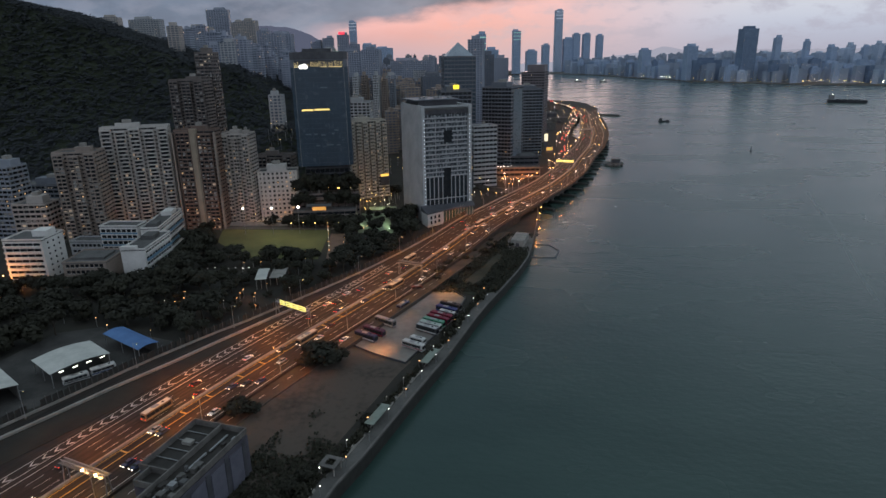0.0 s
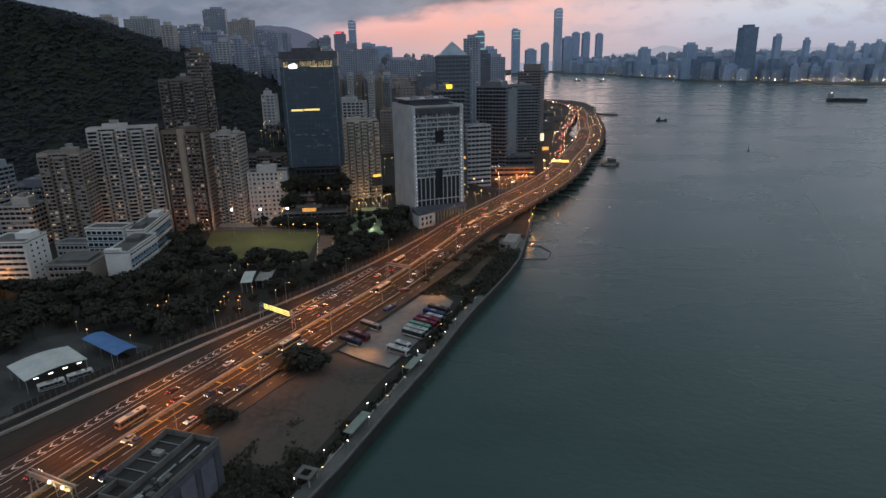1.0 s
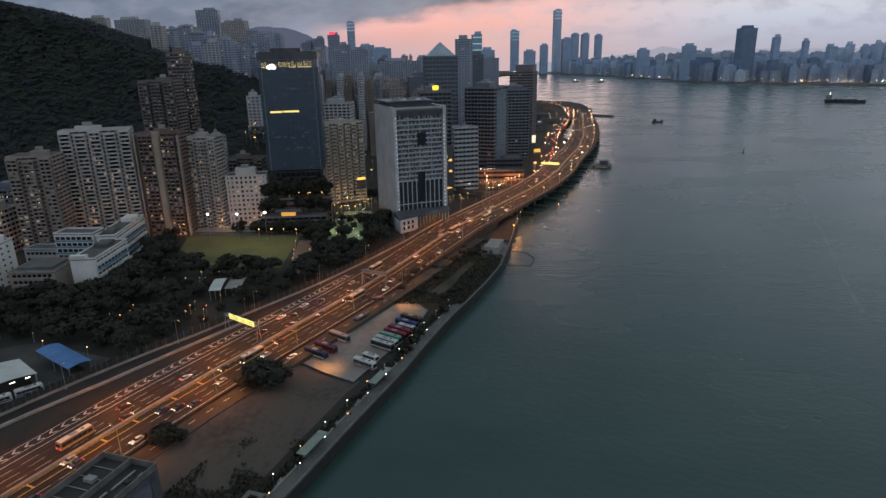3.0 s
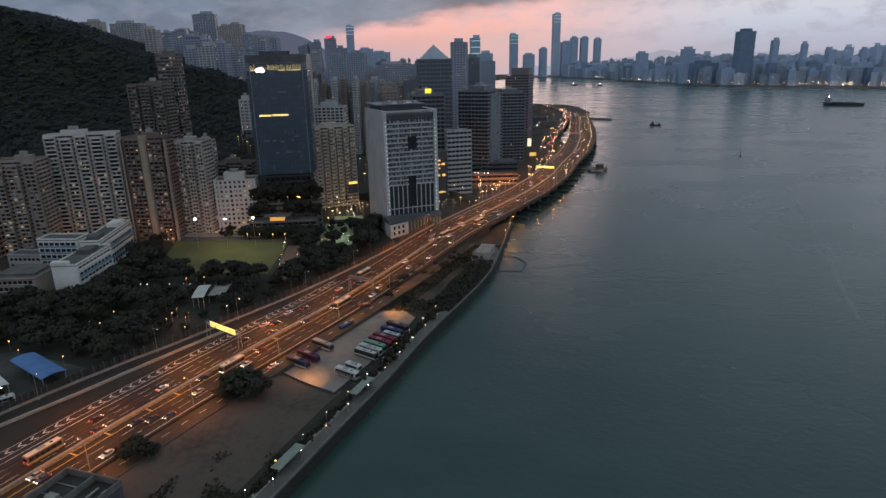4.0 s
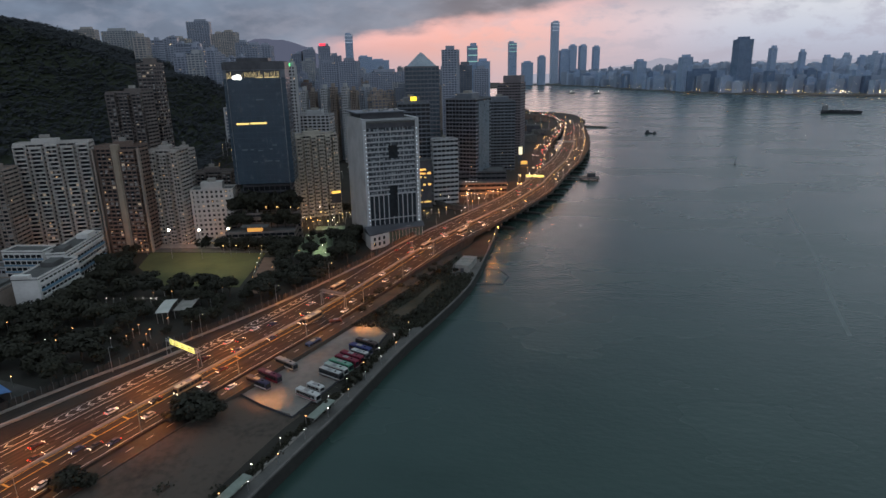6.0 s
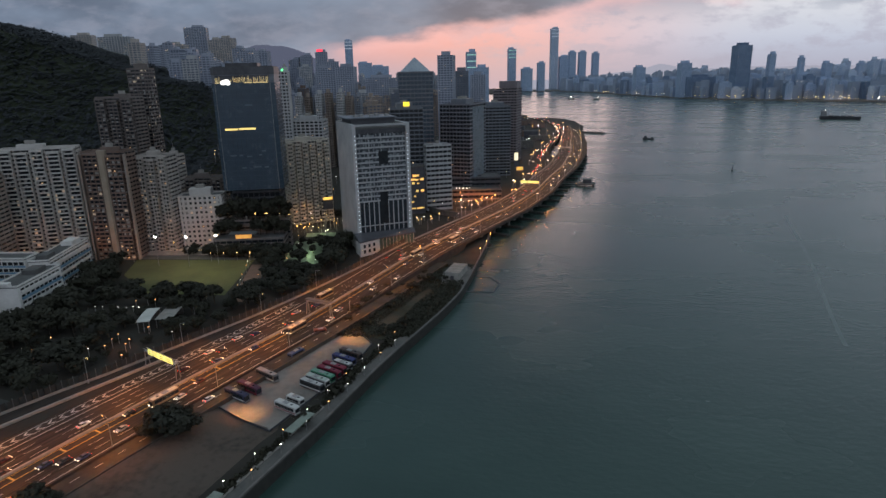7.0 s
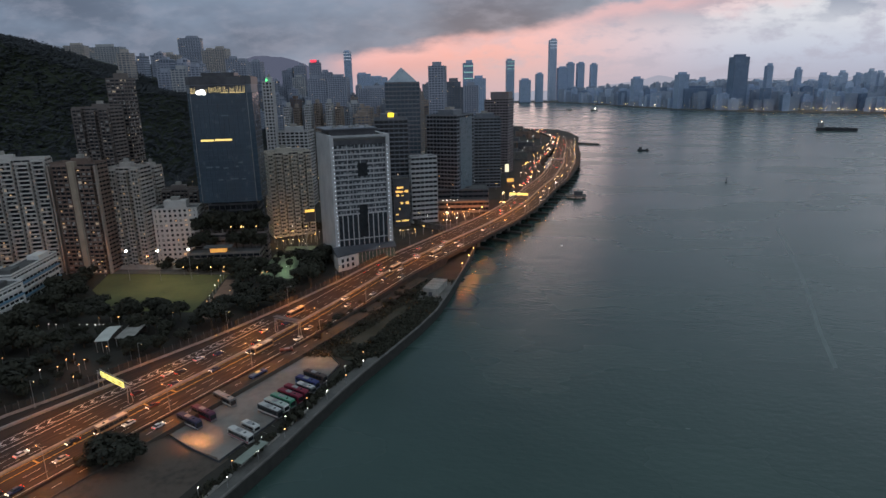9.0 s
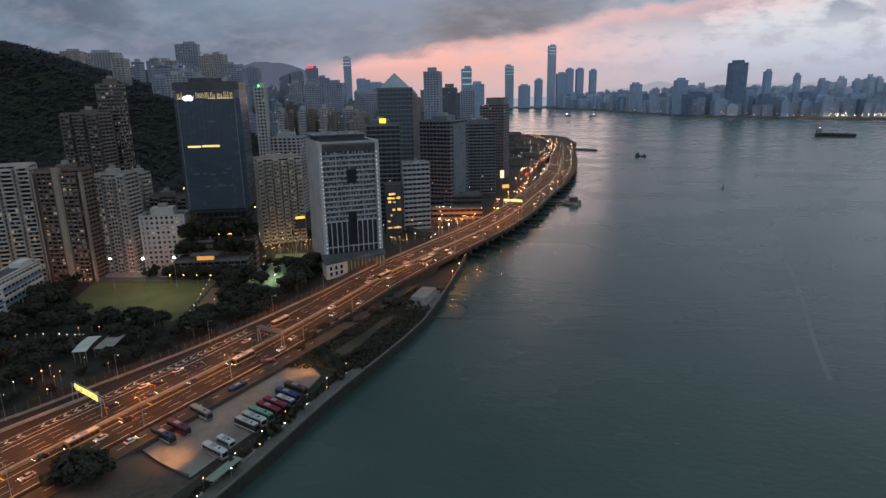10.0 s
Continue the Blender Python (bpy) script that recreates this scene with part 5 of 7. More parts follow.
def side_profile(pts, half, top_half=None):
    """A body drawn from its side view, pulled in towards the top."""
    g = geo()
    k = len(pts)
    zs = [z for x, z in pts]
    lo, hi = min(zs), max(zs)
    for s in (-1, 1):
        g[0].extend([(x, s * (half + ((top_half or half) - half) * (z - lo) / (hi - lo)), z) for x, z in pts])
    g[1].append(tuple(range(k)))
    g[1].append(tuple(range(2 * k - 1, k - 1, -1)))
    g[1].extend([(i + k, (i + 1) % k + k, (i + 1) % k, i) for i in range(k)])
    return g


def make_car(colour, c, far=False):
    root = thing("car", pose(0, 0, -500), f"small {colour} car driving with its lights on", "car", "highway traffic")
    body = part("body", side_profile([(-2.15, 0.35), (2.15, 0.35), (2.2, 0.62), (2.05, 0.8), (1.0, 0.95), (-1.7, 0.98), (-2.1, 0.92), (-2.2, 0.6)], 0.88, 0.84), paint(colour + "_car_paint", c), root)
    part("cabin", side_profile([(-1.75, 0.96), (0.95, 0.94), (0.3, 1.36), (-1.15, 1.4)], 0.8, 0.62), CAR_GLASS, root)
    if not far:
        part("roof", box(geo(), -1.15, -0.6, 1.38, 0.3, 0.6, 1.45), body.data.materials[0], root)
        wheel_set(root, (-1.35, 1.35), 0.78, 0.32, 0.22, False)
    for s in (-1, 1):
        part("headlight", box(geo(), 2.1, s * 0.62 - 0.2, 0.6, 2.25, s * 0.62 + 0.2, 0.8), HEAD, root, "glowing headlight")
        part("tail_light", box(geo(), -2.25, s * 0.66 - 0.16, 0.66, -2.12, s * 0.66 + 0.16, 0.84), TAIL, root, "red tail light")
    return root


def make_bus(colour, c, stripe, length=11.6, height=3.3, lit=False, roof=None, group="parked buses", state="parked on the lot"):
    root = thing("bus", pose(0, 0, -500), f"{colour} coach {state}", "bus", group)
    L, h = length / 2, height
    m = paint(colour.replace(" ", "_") + "_bus_paint", c)
    body = bevelled(part("body", side_profile([(-L, 0.4), (L, 0.4), (L, h - 0.5), (L - 0.35, h - 0.05), (-L + 0.2, h - 0.05), (-L, h - 0.3)], 1.25, 1.22), m, root), 0.08)
    part("roof", box(geo(), -L + 0.3, -1.12, h - 0.06, L - 0.45, 1.12, h + 0.04), paint(colour.replace(" ", "_") + "_bus_roof", roof or c, 0.5), root)
    part("roof_unit", box(geo(), -L * 0.3, -0.75, h + 0.04, -L * 0.3 + 2.4, 0.75, h + 0.26), STEEL, root)
    part("roof_hatch", box(geo(), L * 0.4, -0.4, h + 0.04, L * 0.4 + 0.8, 0.4, h + 0.12), CAR_GLASS, root)
    glass = CAR_GLASS
    for s in (-1, 1):
        n = int(length / 1.7)
        for i in range(n):
            x0 = -L + 0.5 + i * (length - 1.2) / n
            part("window", box(geo(), x0, s * 1.24 - 0.03, 1.45, x0 + (length - 1.2) / n - 0.12, s * 1.24 + 0.03, h - 0.55), glass, root)
        part("side_stripe", box(geo(), -L + 0.1, s * 1.25 - 0.02, 0.75, L - 0.1, s * 1.25 + 0.02, 1.25), paint(colour.replace(" ", "_") + "_stripe", stripe), root)
    part("windscreen", box(geo(), L - 0.03, -1.05, 1.15, L + 0.05, 1.05, h - 0.6), CAR_GLASS, root)
    part("rear_window", box(geo(), -L - 0.04, -0.95, 1.7, -L + 0.03, 0.95, h - 0.6), CAR_GLASS, root)
    part("bumper", box(geo(), L - 0.05, -1.2, 0.35, L + 0.12, 1.2, 0.75), STEEL, root)
    wheel_set(root, (-L * 0.55, L * 0.6), 1.08, 0.48, 0.3)
    if lit:
        for s in (-1, 1):
            part("headlight", box(geo(), L + 0.02, s * 0.9 - 0.18, 0.8, L + 0.14, s * 0.9 + 0.18, 1.05), HEAD, root, "glowing headlight")
            part("tail_light", box(geo(), -L - 0.06, s * 0.95 - 0.14, 0.9, -L + 0.02, s * 0.95 + 0.14, 1.2), TAIL, root, "red tail light")
    return root


NAVY, PLUM, SLATE, BLUE_C, WHITE_C, GREEN_C, MAROON_C, BROWN_C = (0.02, 0.03, 0.08), (0.07, 0.018, 0.05), (0.12, 0.12, 0.12), (0.035, 0.075, 0.19), (0.62, 0.62, 0.6), (0.05, 0.22, 0.13), (0.19, 0.012, 0.035), (0.07, 0.045, 0.04)
PARKED = [("dark navy", NAVY, WHITE_C, 11.6, None, -50.4, 240.8, -31), ("dark plum", PLUM, MAROON_C, 11.6, None, -47.6, 246.2, -32), ("grey topped", SLATE, WHITE_C, 11.6, (0.3, 0.29, 0.27), -44.2, 256.7, -34), ("small blue", BLUE_C, NAVY, 8.0, None, -38.1, 276.5, 62), ("white and maroon", WHITE_C, MAROON_C, 10.8, None, -28.5, 232.3, -31), ("small white", WHITE_C, SLATE, 7.2, None, -27.1, 237.8, -31), ("white topped black", (0.05, 0.05, 0.055), WHITE_C, 11.2, (0.5, 0.5, 0.49), -23.7, 248.6, -31), ("white and green", WHITE_C, GREEN_C, 11.2, (0.42, 0.5, 0.45), -22.6, 252.5, -31), ("green", GREEN_C, WHITE_C, 11.2, (0.16, 0.33, 0.24), -21.3, 256.0, -31), ("maroon", MAROON_C, BROWN_C, 11.6, None, -19.6, 259.6, -31), ("maroon", MAROON_C, BROWN_C, 11.6, None, -18.2, 263.2, -31), ("navy blue", (0.03, 0.04, 0.15), BLUE_C, 11.4, None, -16.0, 270.8, -31), ("dark brown", BROWN_C, SLATE, 11.2, None, -14.2, 276.1, -31), ("white topped grey", SLATE, WHITE_C, 9.0, (0.55, 0.55, 0.54), -15.4, 266.4, -31), ("small dull red", (0.16, 0.05, 0.03), BROWN_C, 6.0, None, -33.5, 300.0, 20)]
for colour, c, stripe, length, roof, x, y, turn in PARKED:
    b = make_bus(colour, c, stripe, length, 3.3 if length > 9 else 2.9, roof=roof)
    b.matrix_basis = pose(x, y, 4.6, 0, 0, turn)
CARS = [make_car(*cp) for cp in CAR_PAINTS]
FAR_CARS = [make_car(*cp, far=True) for cp in CAR_PAINTS]
rng = random.Random(23)
used = []


def free_spot(y, lane, room=9.0):
    for a, b in used:
        if b == lane and abs(a - y) < room:
            return False
    used.append((y, lane))
    return True


cream_bus = make_bus("cream roofed", (0.24, 0.16, 0.09), (0.4, 0.3, 0.16), 11.6, 3.3, lit=True, roof=(0.82, 0.72, 0.52), group="highway traffic", state="driving on the highway")
for y, lane in ((172, -5.2), (300, 6.0), (338, -8.5), (236, 6.0), (415, 2.6), (452, 9.4)):
    x, yy, zz, a = on_road(y, lane)
    copy_thing(cream_bus, pose(x, yy, zz, 0, 0, a if lane < 0 else a + 180))
    used.append((y, lane))
    used.append((y + 5, lane))
    used.append((y - 5, lane))
LANES = (-11.8, -8.5, -5.2, -1.9, 2.6, 6.0, 9.4, 13.0)
for k in range(148):
    y = rng.uniform(75, 500) if k < 81 else rng.uniform(500, 1320)
    lane = rng.choice(LANES)
    if not free_spot(y, lane):
        continue
    x, yy, zz, a = on_road(y, lane)
    copy_thing(rng.choice(CARS + CARS[:1] if y < 480 else FAR_CARS), pose(x, yy, zz if y < 480 else zz - 0.33, 0, 0, a if lane < 0 else a + 180))
x, yy, zz, a = on_road(243, 20.0)
copy_thing(CARS[0], pose(x, yy, 6.3, 0, 0, a))
van_a, van_b = make_bus("white", WHITE_C, SLATE, 9.0, 3.0, group="yard buses", state="parked by the shed"), make_bus("white", WHITE_C, BLUE_C, 9.0, 3.0, group="yard buses", state="parked by the shed")
van_a.matrix_basis, van_b.matrix_basis = pose(-156.0, 198.5, 6.42, 0, 0, 44), pose(-149.5, 206, 6.42, 0, 0, 44)


def discard(root):
    for o in (*root.children_recursive, root):
        bpy.data.objects.remove(o)


for proto in (STREET_LAMP, HIGHWAY_LAMP, PARK_LAMP, PARK_WARM, FLOOD, cream_bus, *CARS, *FAR_CARS):
    discard(proto)


# ---- park, pitch and trees ----
setting("pitch", prism(geo(), [(-144, 350), (-99, 348), (-106, 414), (-186, 416), (-177, 384)], 6.0, 6.38), TURF, "yellow green sports pitch under floodlights", "sports pitch")
setting("pavement_pitch", prism(geo(), [(-189, 417), (-105, 415), (-104, 424), (-191, 426)], 6.0, 6.42), PAVING, "paved edge of the sports pitch", "pavement")
setting("pavement_court", prism(geo(), [(-92, 462), (-72, 462), (-59, 406), (-85, 406)], 6.0, 6.4), surface("green_court", (0.10, 0.14, 0.09), (0.2, 0.25, 0.16), 0.1, 0.85), "pale green hard court", "court")
setting("pavement_upper_court", prism(geo(), [(-90, 484), (-68, 486), (-66, 475), (-88, 473)], 6.0, 6.4), bpy.data.materials["green_court"], "small pale green upper court", "court")
setting("pavement_path", prism(geo(), [(-104, 404), (-92, 338), (-85, 338), (-92, 404)], 6.0, 6.42), surface("red_path", (0.12, 0.075, 0.06), (0.2, 0.13, 0.1), 0.2, 0.9), "reddish park path", "path")
setting("pavement_yard", prism(geo(), [(-199, 214), (-167, 173), (-160, 180), (-136, 205), (-128, 222), (-135, 234), (-176, 248), (-193, 241)], 6.0, 6.4), surface("dark_yard_concrete", (0.03, 0.03, 0.029), (0.085, 0.08, 0.075), 0.12, 0.9), "dark concrete yard with sheds", "yard")
stand = thing("spectator_stand", pose(-147, 428, 6.3), "low stepped stand beside the sports pitch", "stand")
for k in range(4):
    part("step", box(geo(), -38, -2.0 + k * 1.2, 0, 38, -0.8 + k * 1.2, 0.5 + 0.45 * k), CONCRETE, stand)
part("lamp_strip", box(geo(), -24, 2.9, 2.3, 22, 3.0, 2.42), lamp_stuff("dim_strip", (1.0, 0.75, 0.45), 0.7), stand, "dim strip of light")


def leaf_cloud(rng, count, rx, ry, rz, z, size, lobes=9):
    """Many small leaf sprays in an uneven crown with gaps."""
    g = geo()
    hubs = [(rng.uniform(-0.55, 0.55) * rx, rng.uniform(-0.55, 0.55) * ry, z + rng.uniform(-0.5, 0.5) * rz, rng.uniform(0.4, 0.62)) for _ in range(lobes)]
    for _ in range(count):
        hx, hy, hz, hr = rng.choice(hubs)
        d = Vector((rng.gauss(0, 1), rng.gauss(0, 1), rng.gauss(0, 1)))
        d.normalize()
        r = hr * rng.uniform(0.55, 1.08)
        c = Vector((hx + d.x * rx * r, hy + d.y * ry * r, hz + d.z * rz * r))
        n = (d + Vector((rng.uniform(-0.7, 0.7), rng.uniform(-0.7, 0.7), rng.uniform(-0.2, 0.9)))).normalized()
        a = n.orthogonal().normalized()
        b = n.cross(a)
        s = size * rng.uniform(0.6, 1.3)
        k = len(g[0])
        for p, q in ((-1, -0.5), (0.2, -0.9), (1, 0.1), (0.3, 0.9), (-0.7, 0.6)):
            g[0].append(tuple(c + a * (p * s * rng.uniform(0.7, 1.2)) + b * (q * s * rng.uniform(0.7, 1.2)) + n * rng.uniform(-0.2, 0.2) * s))
        g[1].append(tuple(range(k, k + 5)))
    return g


def make_tree(seed, h, r, leaf, label, count=950):
    rng = random.Random(seed)
    root = thing("tree", pose(0, 0, -500), label, "tree", "park trees")
    g = geo()
    top = h - r * 1.15
    rod(g, (0, 0, -0.3), (0.1, 0.05, top), 0.35, 0.2, 7)
    for k in range(5):
        t = 2 * math.pi * k / 5 + rng.uniform(-0.4, 0.4)
        rod(g, (0, 0, top * rng.uniform(0.55, 0.9)), (math.cos(t) * r * 0.6, math.sin(t) * r * 0.6, top + r * rng.uniform(0.1, 0.5)), 0.16, 0.05, 5)
    part("trunk", g, BARK, root)
    part("crown", leaf_cloud(rng, count, r, r * rng.uniform(0.85, 1.1), r * 0.8, top + r * 0.35, r * 0.135), leaf, root)
    return root


TREES = [make_tree(1, 9.0, 4.6, LEAF, "leafy dark green park tree"), make_tree(2, 11.0, 5.4, LEAF_B, "large dark green park tree"), make_tree(3, 7.5, 3.8, LEAF_B, "small round park tree"), make_tree(4, 12.0, 4.4, LEAF, "tall narrow park tree")]


def inside(x, y, poly):
    hit = False
    for (x0, y0), (x1, y1) in zip(poly, poly[1:] + poly[:1]):
        if (y0 > y) != (y1 > y) and x < (x1 - x0) * (y - y0) / (y1 - y0) + x0:
            hit = not hit
    return hit


CLEAR = [[(-148, 347), (-95, 344), (-102, 420), (-200, 432), (-181, 384)], [(-92, 462), (-72, 462), (-59, 404), (-85, 404)], [(-105, 404), (-94, 336), (-83, 336), (-91, 404)], [(-205, 214), (-167, 165), (-128, 212), (-132, 236), (-176, 250)], [(-240, 268), (-180, 292), (-196, 402), (-240, 402)], [(-300, 298), (-205, 300), (-205, 392), (-310, 392)], [(-126, 286), (-100, 286), (-103, 314), (-128, 314)]]
CLEAR += [[(-168, 304), (-128, 306), (-130, 333), (-166, 332)], [(-158, 256), (-137, 256), (-137, 284), (-156, 286)], [(-128, 262), (-107, 262), (-107, 290), (-127, 290)], [(-66, 392), (-2, 392), (0, 470), (-60, 470)], [(-142, 424), (-88, 422), (-76, 500), (-76, 530), (-142, 500)], [(-300, 366), (-215, 400), (-140, 432), (-135, 520), (-345, 520)], [(-345, 404), (-270, 404), (-270, 440), (-345, 440)], [(-132, 545), (-80, 545), (-80, 590), (-132, 590)]]
rng = random.Random(31)
planted, deep = 0, []
for gy_ in range(26):
    for gx_ in range(36):
        x, y = -330 + gx_ * 8.6 + rng.uniform(-3.5, 3.5), 150 + gy_ * 11.6 + rng.uniform(-4.5, 4.5)
        edge = on_road(y, 0)[0] - (REACH[np.searchsorted(ROAD_Y, y)] + 7) / 0.89
        if x > edge or (x < -215 and y > 300) or any(inside(x, y, p) for p in CLEAR):
            continue
        if y < 190 and x > -190:
            continue
        if x < -225 or (y > 395 and x < -150):
            deep.append((x, y))
            continue
        t = TREES[rng.randrange(4)]
        s = rng.uniform(0.9, 1.45)
        copy_thing(t, pose(x, y, 6.3, 0, 0, rng.uniform(0, 360)) @ Matrix.Diagonal((s, s, s * rng.uniform(0.7, 0.95), 1)))
        planted += 1
wood = geo()
for x, y in deep:
    c = leaf_cloud(rng, 150, 5.5, 5.5, 4.0, 5.0, 1.3, 5)
    n = len(wood[0])
    wood[0].extend([(px + x, py + y, pz + 6.3) for px, py, pz in c[0]])
    wood[1].extend([tuple(n + i for i in f) for f in c[1]])
    rod(wood, (x, y, 6.0), (x, y, 11.0), 0.3, 0.2, 5)
tagged(new("park_woodland", shape("park_woodland", wood, LEAF_B)), "dense dark trees at the park's far edge", "woodland", kind="stuff")
for x, y, s in ((-190, 292, 1.2), (-197, 289, 1.1), (-183, 297, 1.15), (-204, 296, 1.2), (-178, 304, 1.1), (-210, 290, 1.3), (-224, 289, 1.2), (-236, 291, 1.1), (-214, 292, 0.9), (-176, 316, 1.0), (-174, 330, 1.0)):
    copy_thing(TREES[1], pose(x, y, 6.3, 0, 0, x * 31) @ Matrix.Diagonal((s, s, s * 0.9, 1)))
for k in range(34):
    x, y = ((rng.uniform(-166, -130), rng.uniform(306, 324)), (rng.uniform(-157, -138), rng.uniform(258, 284)), (rng.uniform(-127, -108), rng.uniform(264, 288)))[k % 3]
    s = rng.uniform(0.3, 0.48)
    copy_thing(TREES[k % 3], pose(x, y, 6.3, 0, 0, rng.uniform(0, 360)) @ Matrix.Diagonal((s * 1.2, s * 1.2, s, 1)))
for k in range(26):
    x, y = rng.uniform(-135, -70), rng.uniform(470, 545)
    if not any(inside(x, y, p) for p in CLEAR):
        copy_thing(TREES[k % 4], pose(x, y, 6.3, 0, 0, rng.uniform(0, 360)))
for k in range(16):
    copy_thing(TREES[k % 3], pose(-139 + k * 3.3, 421.5 + rng.uniform(-2, 1.5), 6.3, 0, 0, rng.uniform(0, 360)) @ Matrix.Diagonal((1.15, 1.15, 0.95, 1)))
    if k % 3 == 0:
        lamp = thing("park_lamp", pose(-134 + k * 2.9, 412.5, 6.3), "small warm lamp under tall trees", "street lamp", "park lamps")
        part("post", rod(geo(), (0, 0, 0), (0, 0, 5.5), 0.08), STEEL, lamp)
        part("bulb", ball(geo(), 0, 0, 5.7, 0.25), SODIUM, lamp, "glowing lamp bulb")
for x, y in ((-82, 436), (-77, 447), (-71, 430), (-69, 444), (-75, 410), (-84, 452)):
    copy_thing(TREES[2], pose(x, y, 6.35, 0, 0, x * 53) @ Matrix.Diagonal((0.75, 0.75, 0.8, 1)))
for k in range(13):
    s = rng.uniform(1.1, 1.6)
    copy_thing(TREES[k % 4], pose(-138 + k * 3.6, 445 + k * 0.5 + rng.uniform(-1.5, 1.5), 26.0, 0, 0, rng.uniform(0, 360)) @ Matrix.Diagonal((s, s, s, 1)))
for k in range(14):
    x, y, z = ((rng.uniform(-138, -94), 441.5, 17.0), (rng.uniform(-138, -92), 440.5, 26.0), (rng.uniform(-104, -84), rng.uniform(440, 492), 6.3))[k % 3]
    lamp = thing("garden_lamp", pose(x, y, z), "small warm garden lamp among trees", "street lamp", "garden lamps")
    part("post", rod(geo(), (0, 0, 0), (0, 0, 5.5), 0.07), STEEL, lamp)
    part("bulb", ball(geo(), 0, -0.4, 5.7, 0.22), SODIUM if k % 3 else BULB, lamp, "glowing lamp bulb")
for k in range(9):
    if k in (3, 4):
        continue
    copy_thing(TREES[k % 4], pose(-136 + k * 5.2 + rng.uniform(-1, 1), 437 + k * 0.6, 17.0, 0, 0, rng.uniform(0, 360)) @ Matrix.Diagonal((1.2, 1.2, 1.15, 1)))
for k in range(14):
    copy_thing(TREES[k % 4], pose(-52 + rng.uniform(-4, 4), 396 + k * 4.0, 6.3, 0, 0, rng.uniform(0, 360)) @ Matrix.Diagonal((1.1, 1.1, 1.1, 1)))
for x, y, s in ((-66, 216, 1.1), (-61.5, 214, 1.15), (-63, 220, 0.9), (-57.5, 217, 0.75), (-69.5, 213, 0.7), (-83.5, 177, 0.85), (-80, 179, 0.6), (-55, 140, 0.5), (-52, 146, 0.45), (-58, 132, 0.5), (-62, 126, 0.55)):
    copy_thing(TREES[1], pose(x, y, 5.3, 0, 0, x * 37) @ Matrix.Diagonal((s, s, s * 0.82, 1)))
for k in range(90):
    x, y = rng.uniform(-34, 30), rng.uniform(300, 402)
    if inside(x, y, [(-37, 309), (-16, 302), (-4, 294), (5, 305), (21, 355), (31, 400), (20, 405), (-5, 375)]) and not inside(x, y, [(-6, 318), (4, 320), (14, 352), (20, 370), (10, 370), (-4, 344)]):
        s = rng.uniform(0.28, 0.62)
        copy_thing(TREES[2], pose(x, y, 4.6, 0, 0, rng.uniform(0, 360)) @ Matrix.Diagonal((s * 1.4, s * 1.4, s, 1)))

# low undergrowth on the strip by the sea wall, thin along a worn path
rngu = random.Random(37)
under_g = geo()
for _ in range(17000):
    y = rngu.uniform(297, 406)
    x = along(WALL_LINE, y) - rngu.uniform(1.2, 48)
    if on_road(y, 25.0)[0] > x or (19 < x < 36 and 374 < y < 403):
        continue
    bare = 0.55 * noise.noise((x * 0.05, y * 0.03, 2.0)) + 0.9 * math.exp(-((x - np.interp(y, [300, 320, 352, 390], [-4, -1, 9, 24])) / 4.0) ** 2) * min(1.0, max(0.0, (y - 308) / 10)) * min(1.0, max(0.0, (366 - y) / 12))
    if bare > rngu.uniform(0.15, 0.55):
        continue
    tall_ = max(0.2, 1.3 - 1.6 * bare)
    c = Vector((x, y, 4.7 + rngu.uniform(0.05, 1.0) * tall_))
    n = Vector((rngu.uniform(-1, 1), rngu.uniform(-1, 0.6), rngu.uniform(0.2, 1.2))).normalized()
    a = n.orthogonal().normalized()
    b = n.cross(a)
    k = len(under_g[0])
    s = rngu.uniform(0.3, 0.8)
    for p, q in ((-1, -0.4), (0.1, -0.9), (1, 0), (0.2, 0.9), (-0.8, 0.6)):
        under_g[0].append(tuple(c + a * (p * s * rngu.uniform(0.6, 1.1)) + b * (q * s * rngu.uniform(0.6, 1.1))))
    under_g[1].append(tuple(range(k, k + 5)))
for _ in range(9000):
    y = rngu.uniform(90, 182)
    x = along(WALL_LINE, y) - rngu.uniform(8.5, 34)
    if noise.noise((x * 0.09, y * 0.08, 5.0)) + rngu.uniform(-0.45, 0.1) < (y - 166) * 0.03 or x < -74:
        continue
    c = Vector((x, y, dirt_z(x, y) + rngu.uniform(0.15, 0.9)))
    n = Vector((rngu.uniform(-1, 1), rngu.uniform(-1, 0.6), rngu.uniform(0.2, 1.2))).normalized()
    a = n.orthogonal().normalized()
    b = n.cross(a)
    k = len(under_g[0])
    s = rngu.uniform(0.3, 0.8)
    for p, q in ((-1, -0.4), (0.1, -0.9), (1, 0), (0.2, 0.9), (-0.8, 0.6)):
        under_g[0].append(tuple(c + a * (p * s * rngu.uniform(0.6, 1.1)) + b * (q * s * rngu.uniform(0.6, 1.1))))
    under_g[1].append(tuple(range(k, k + 5)))
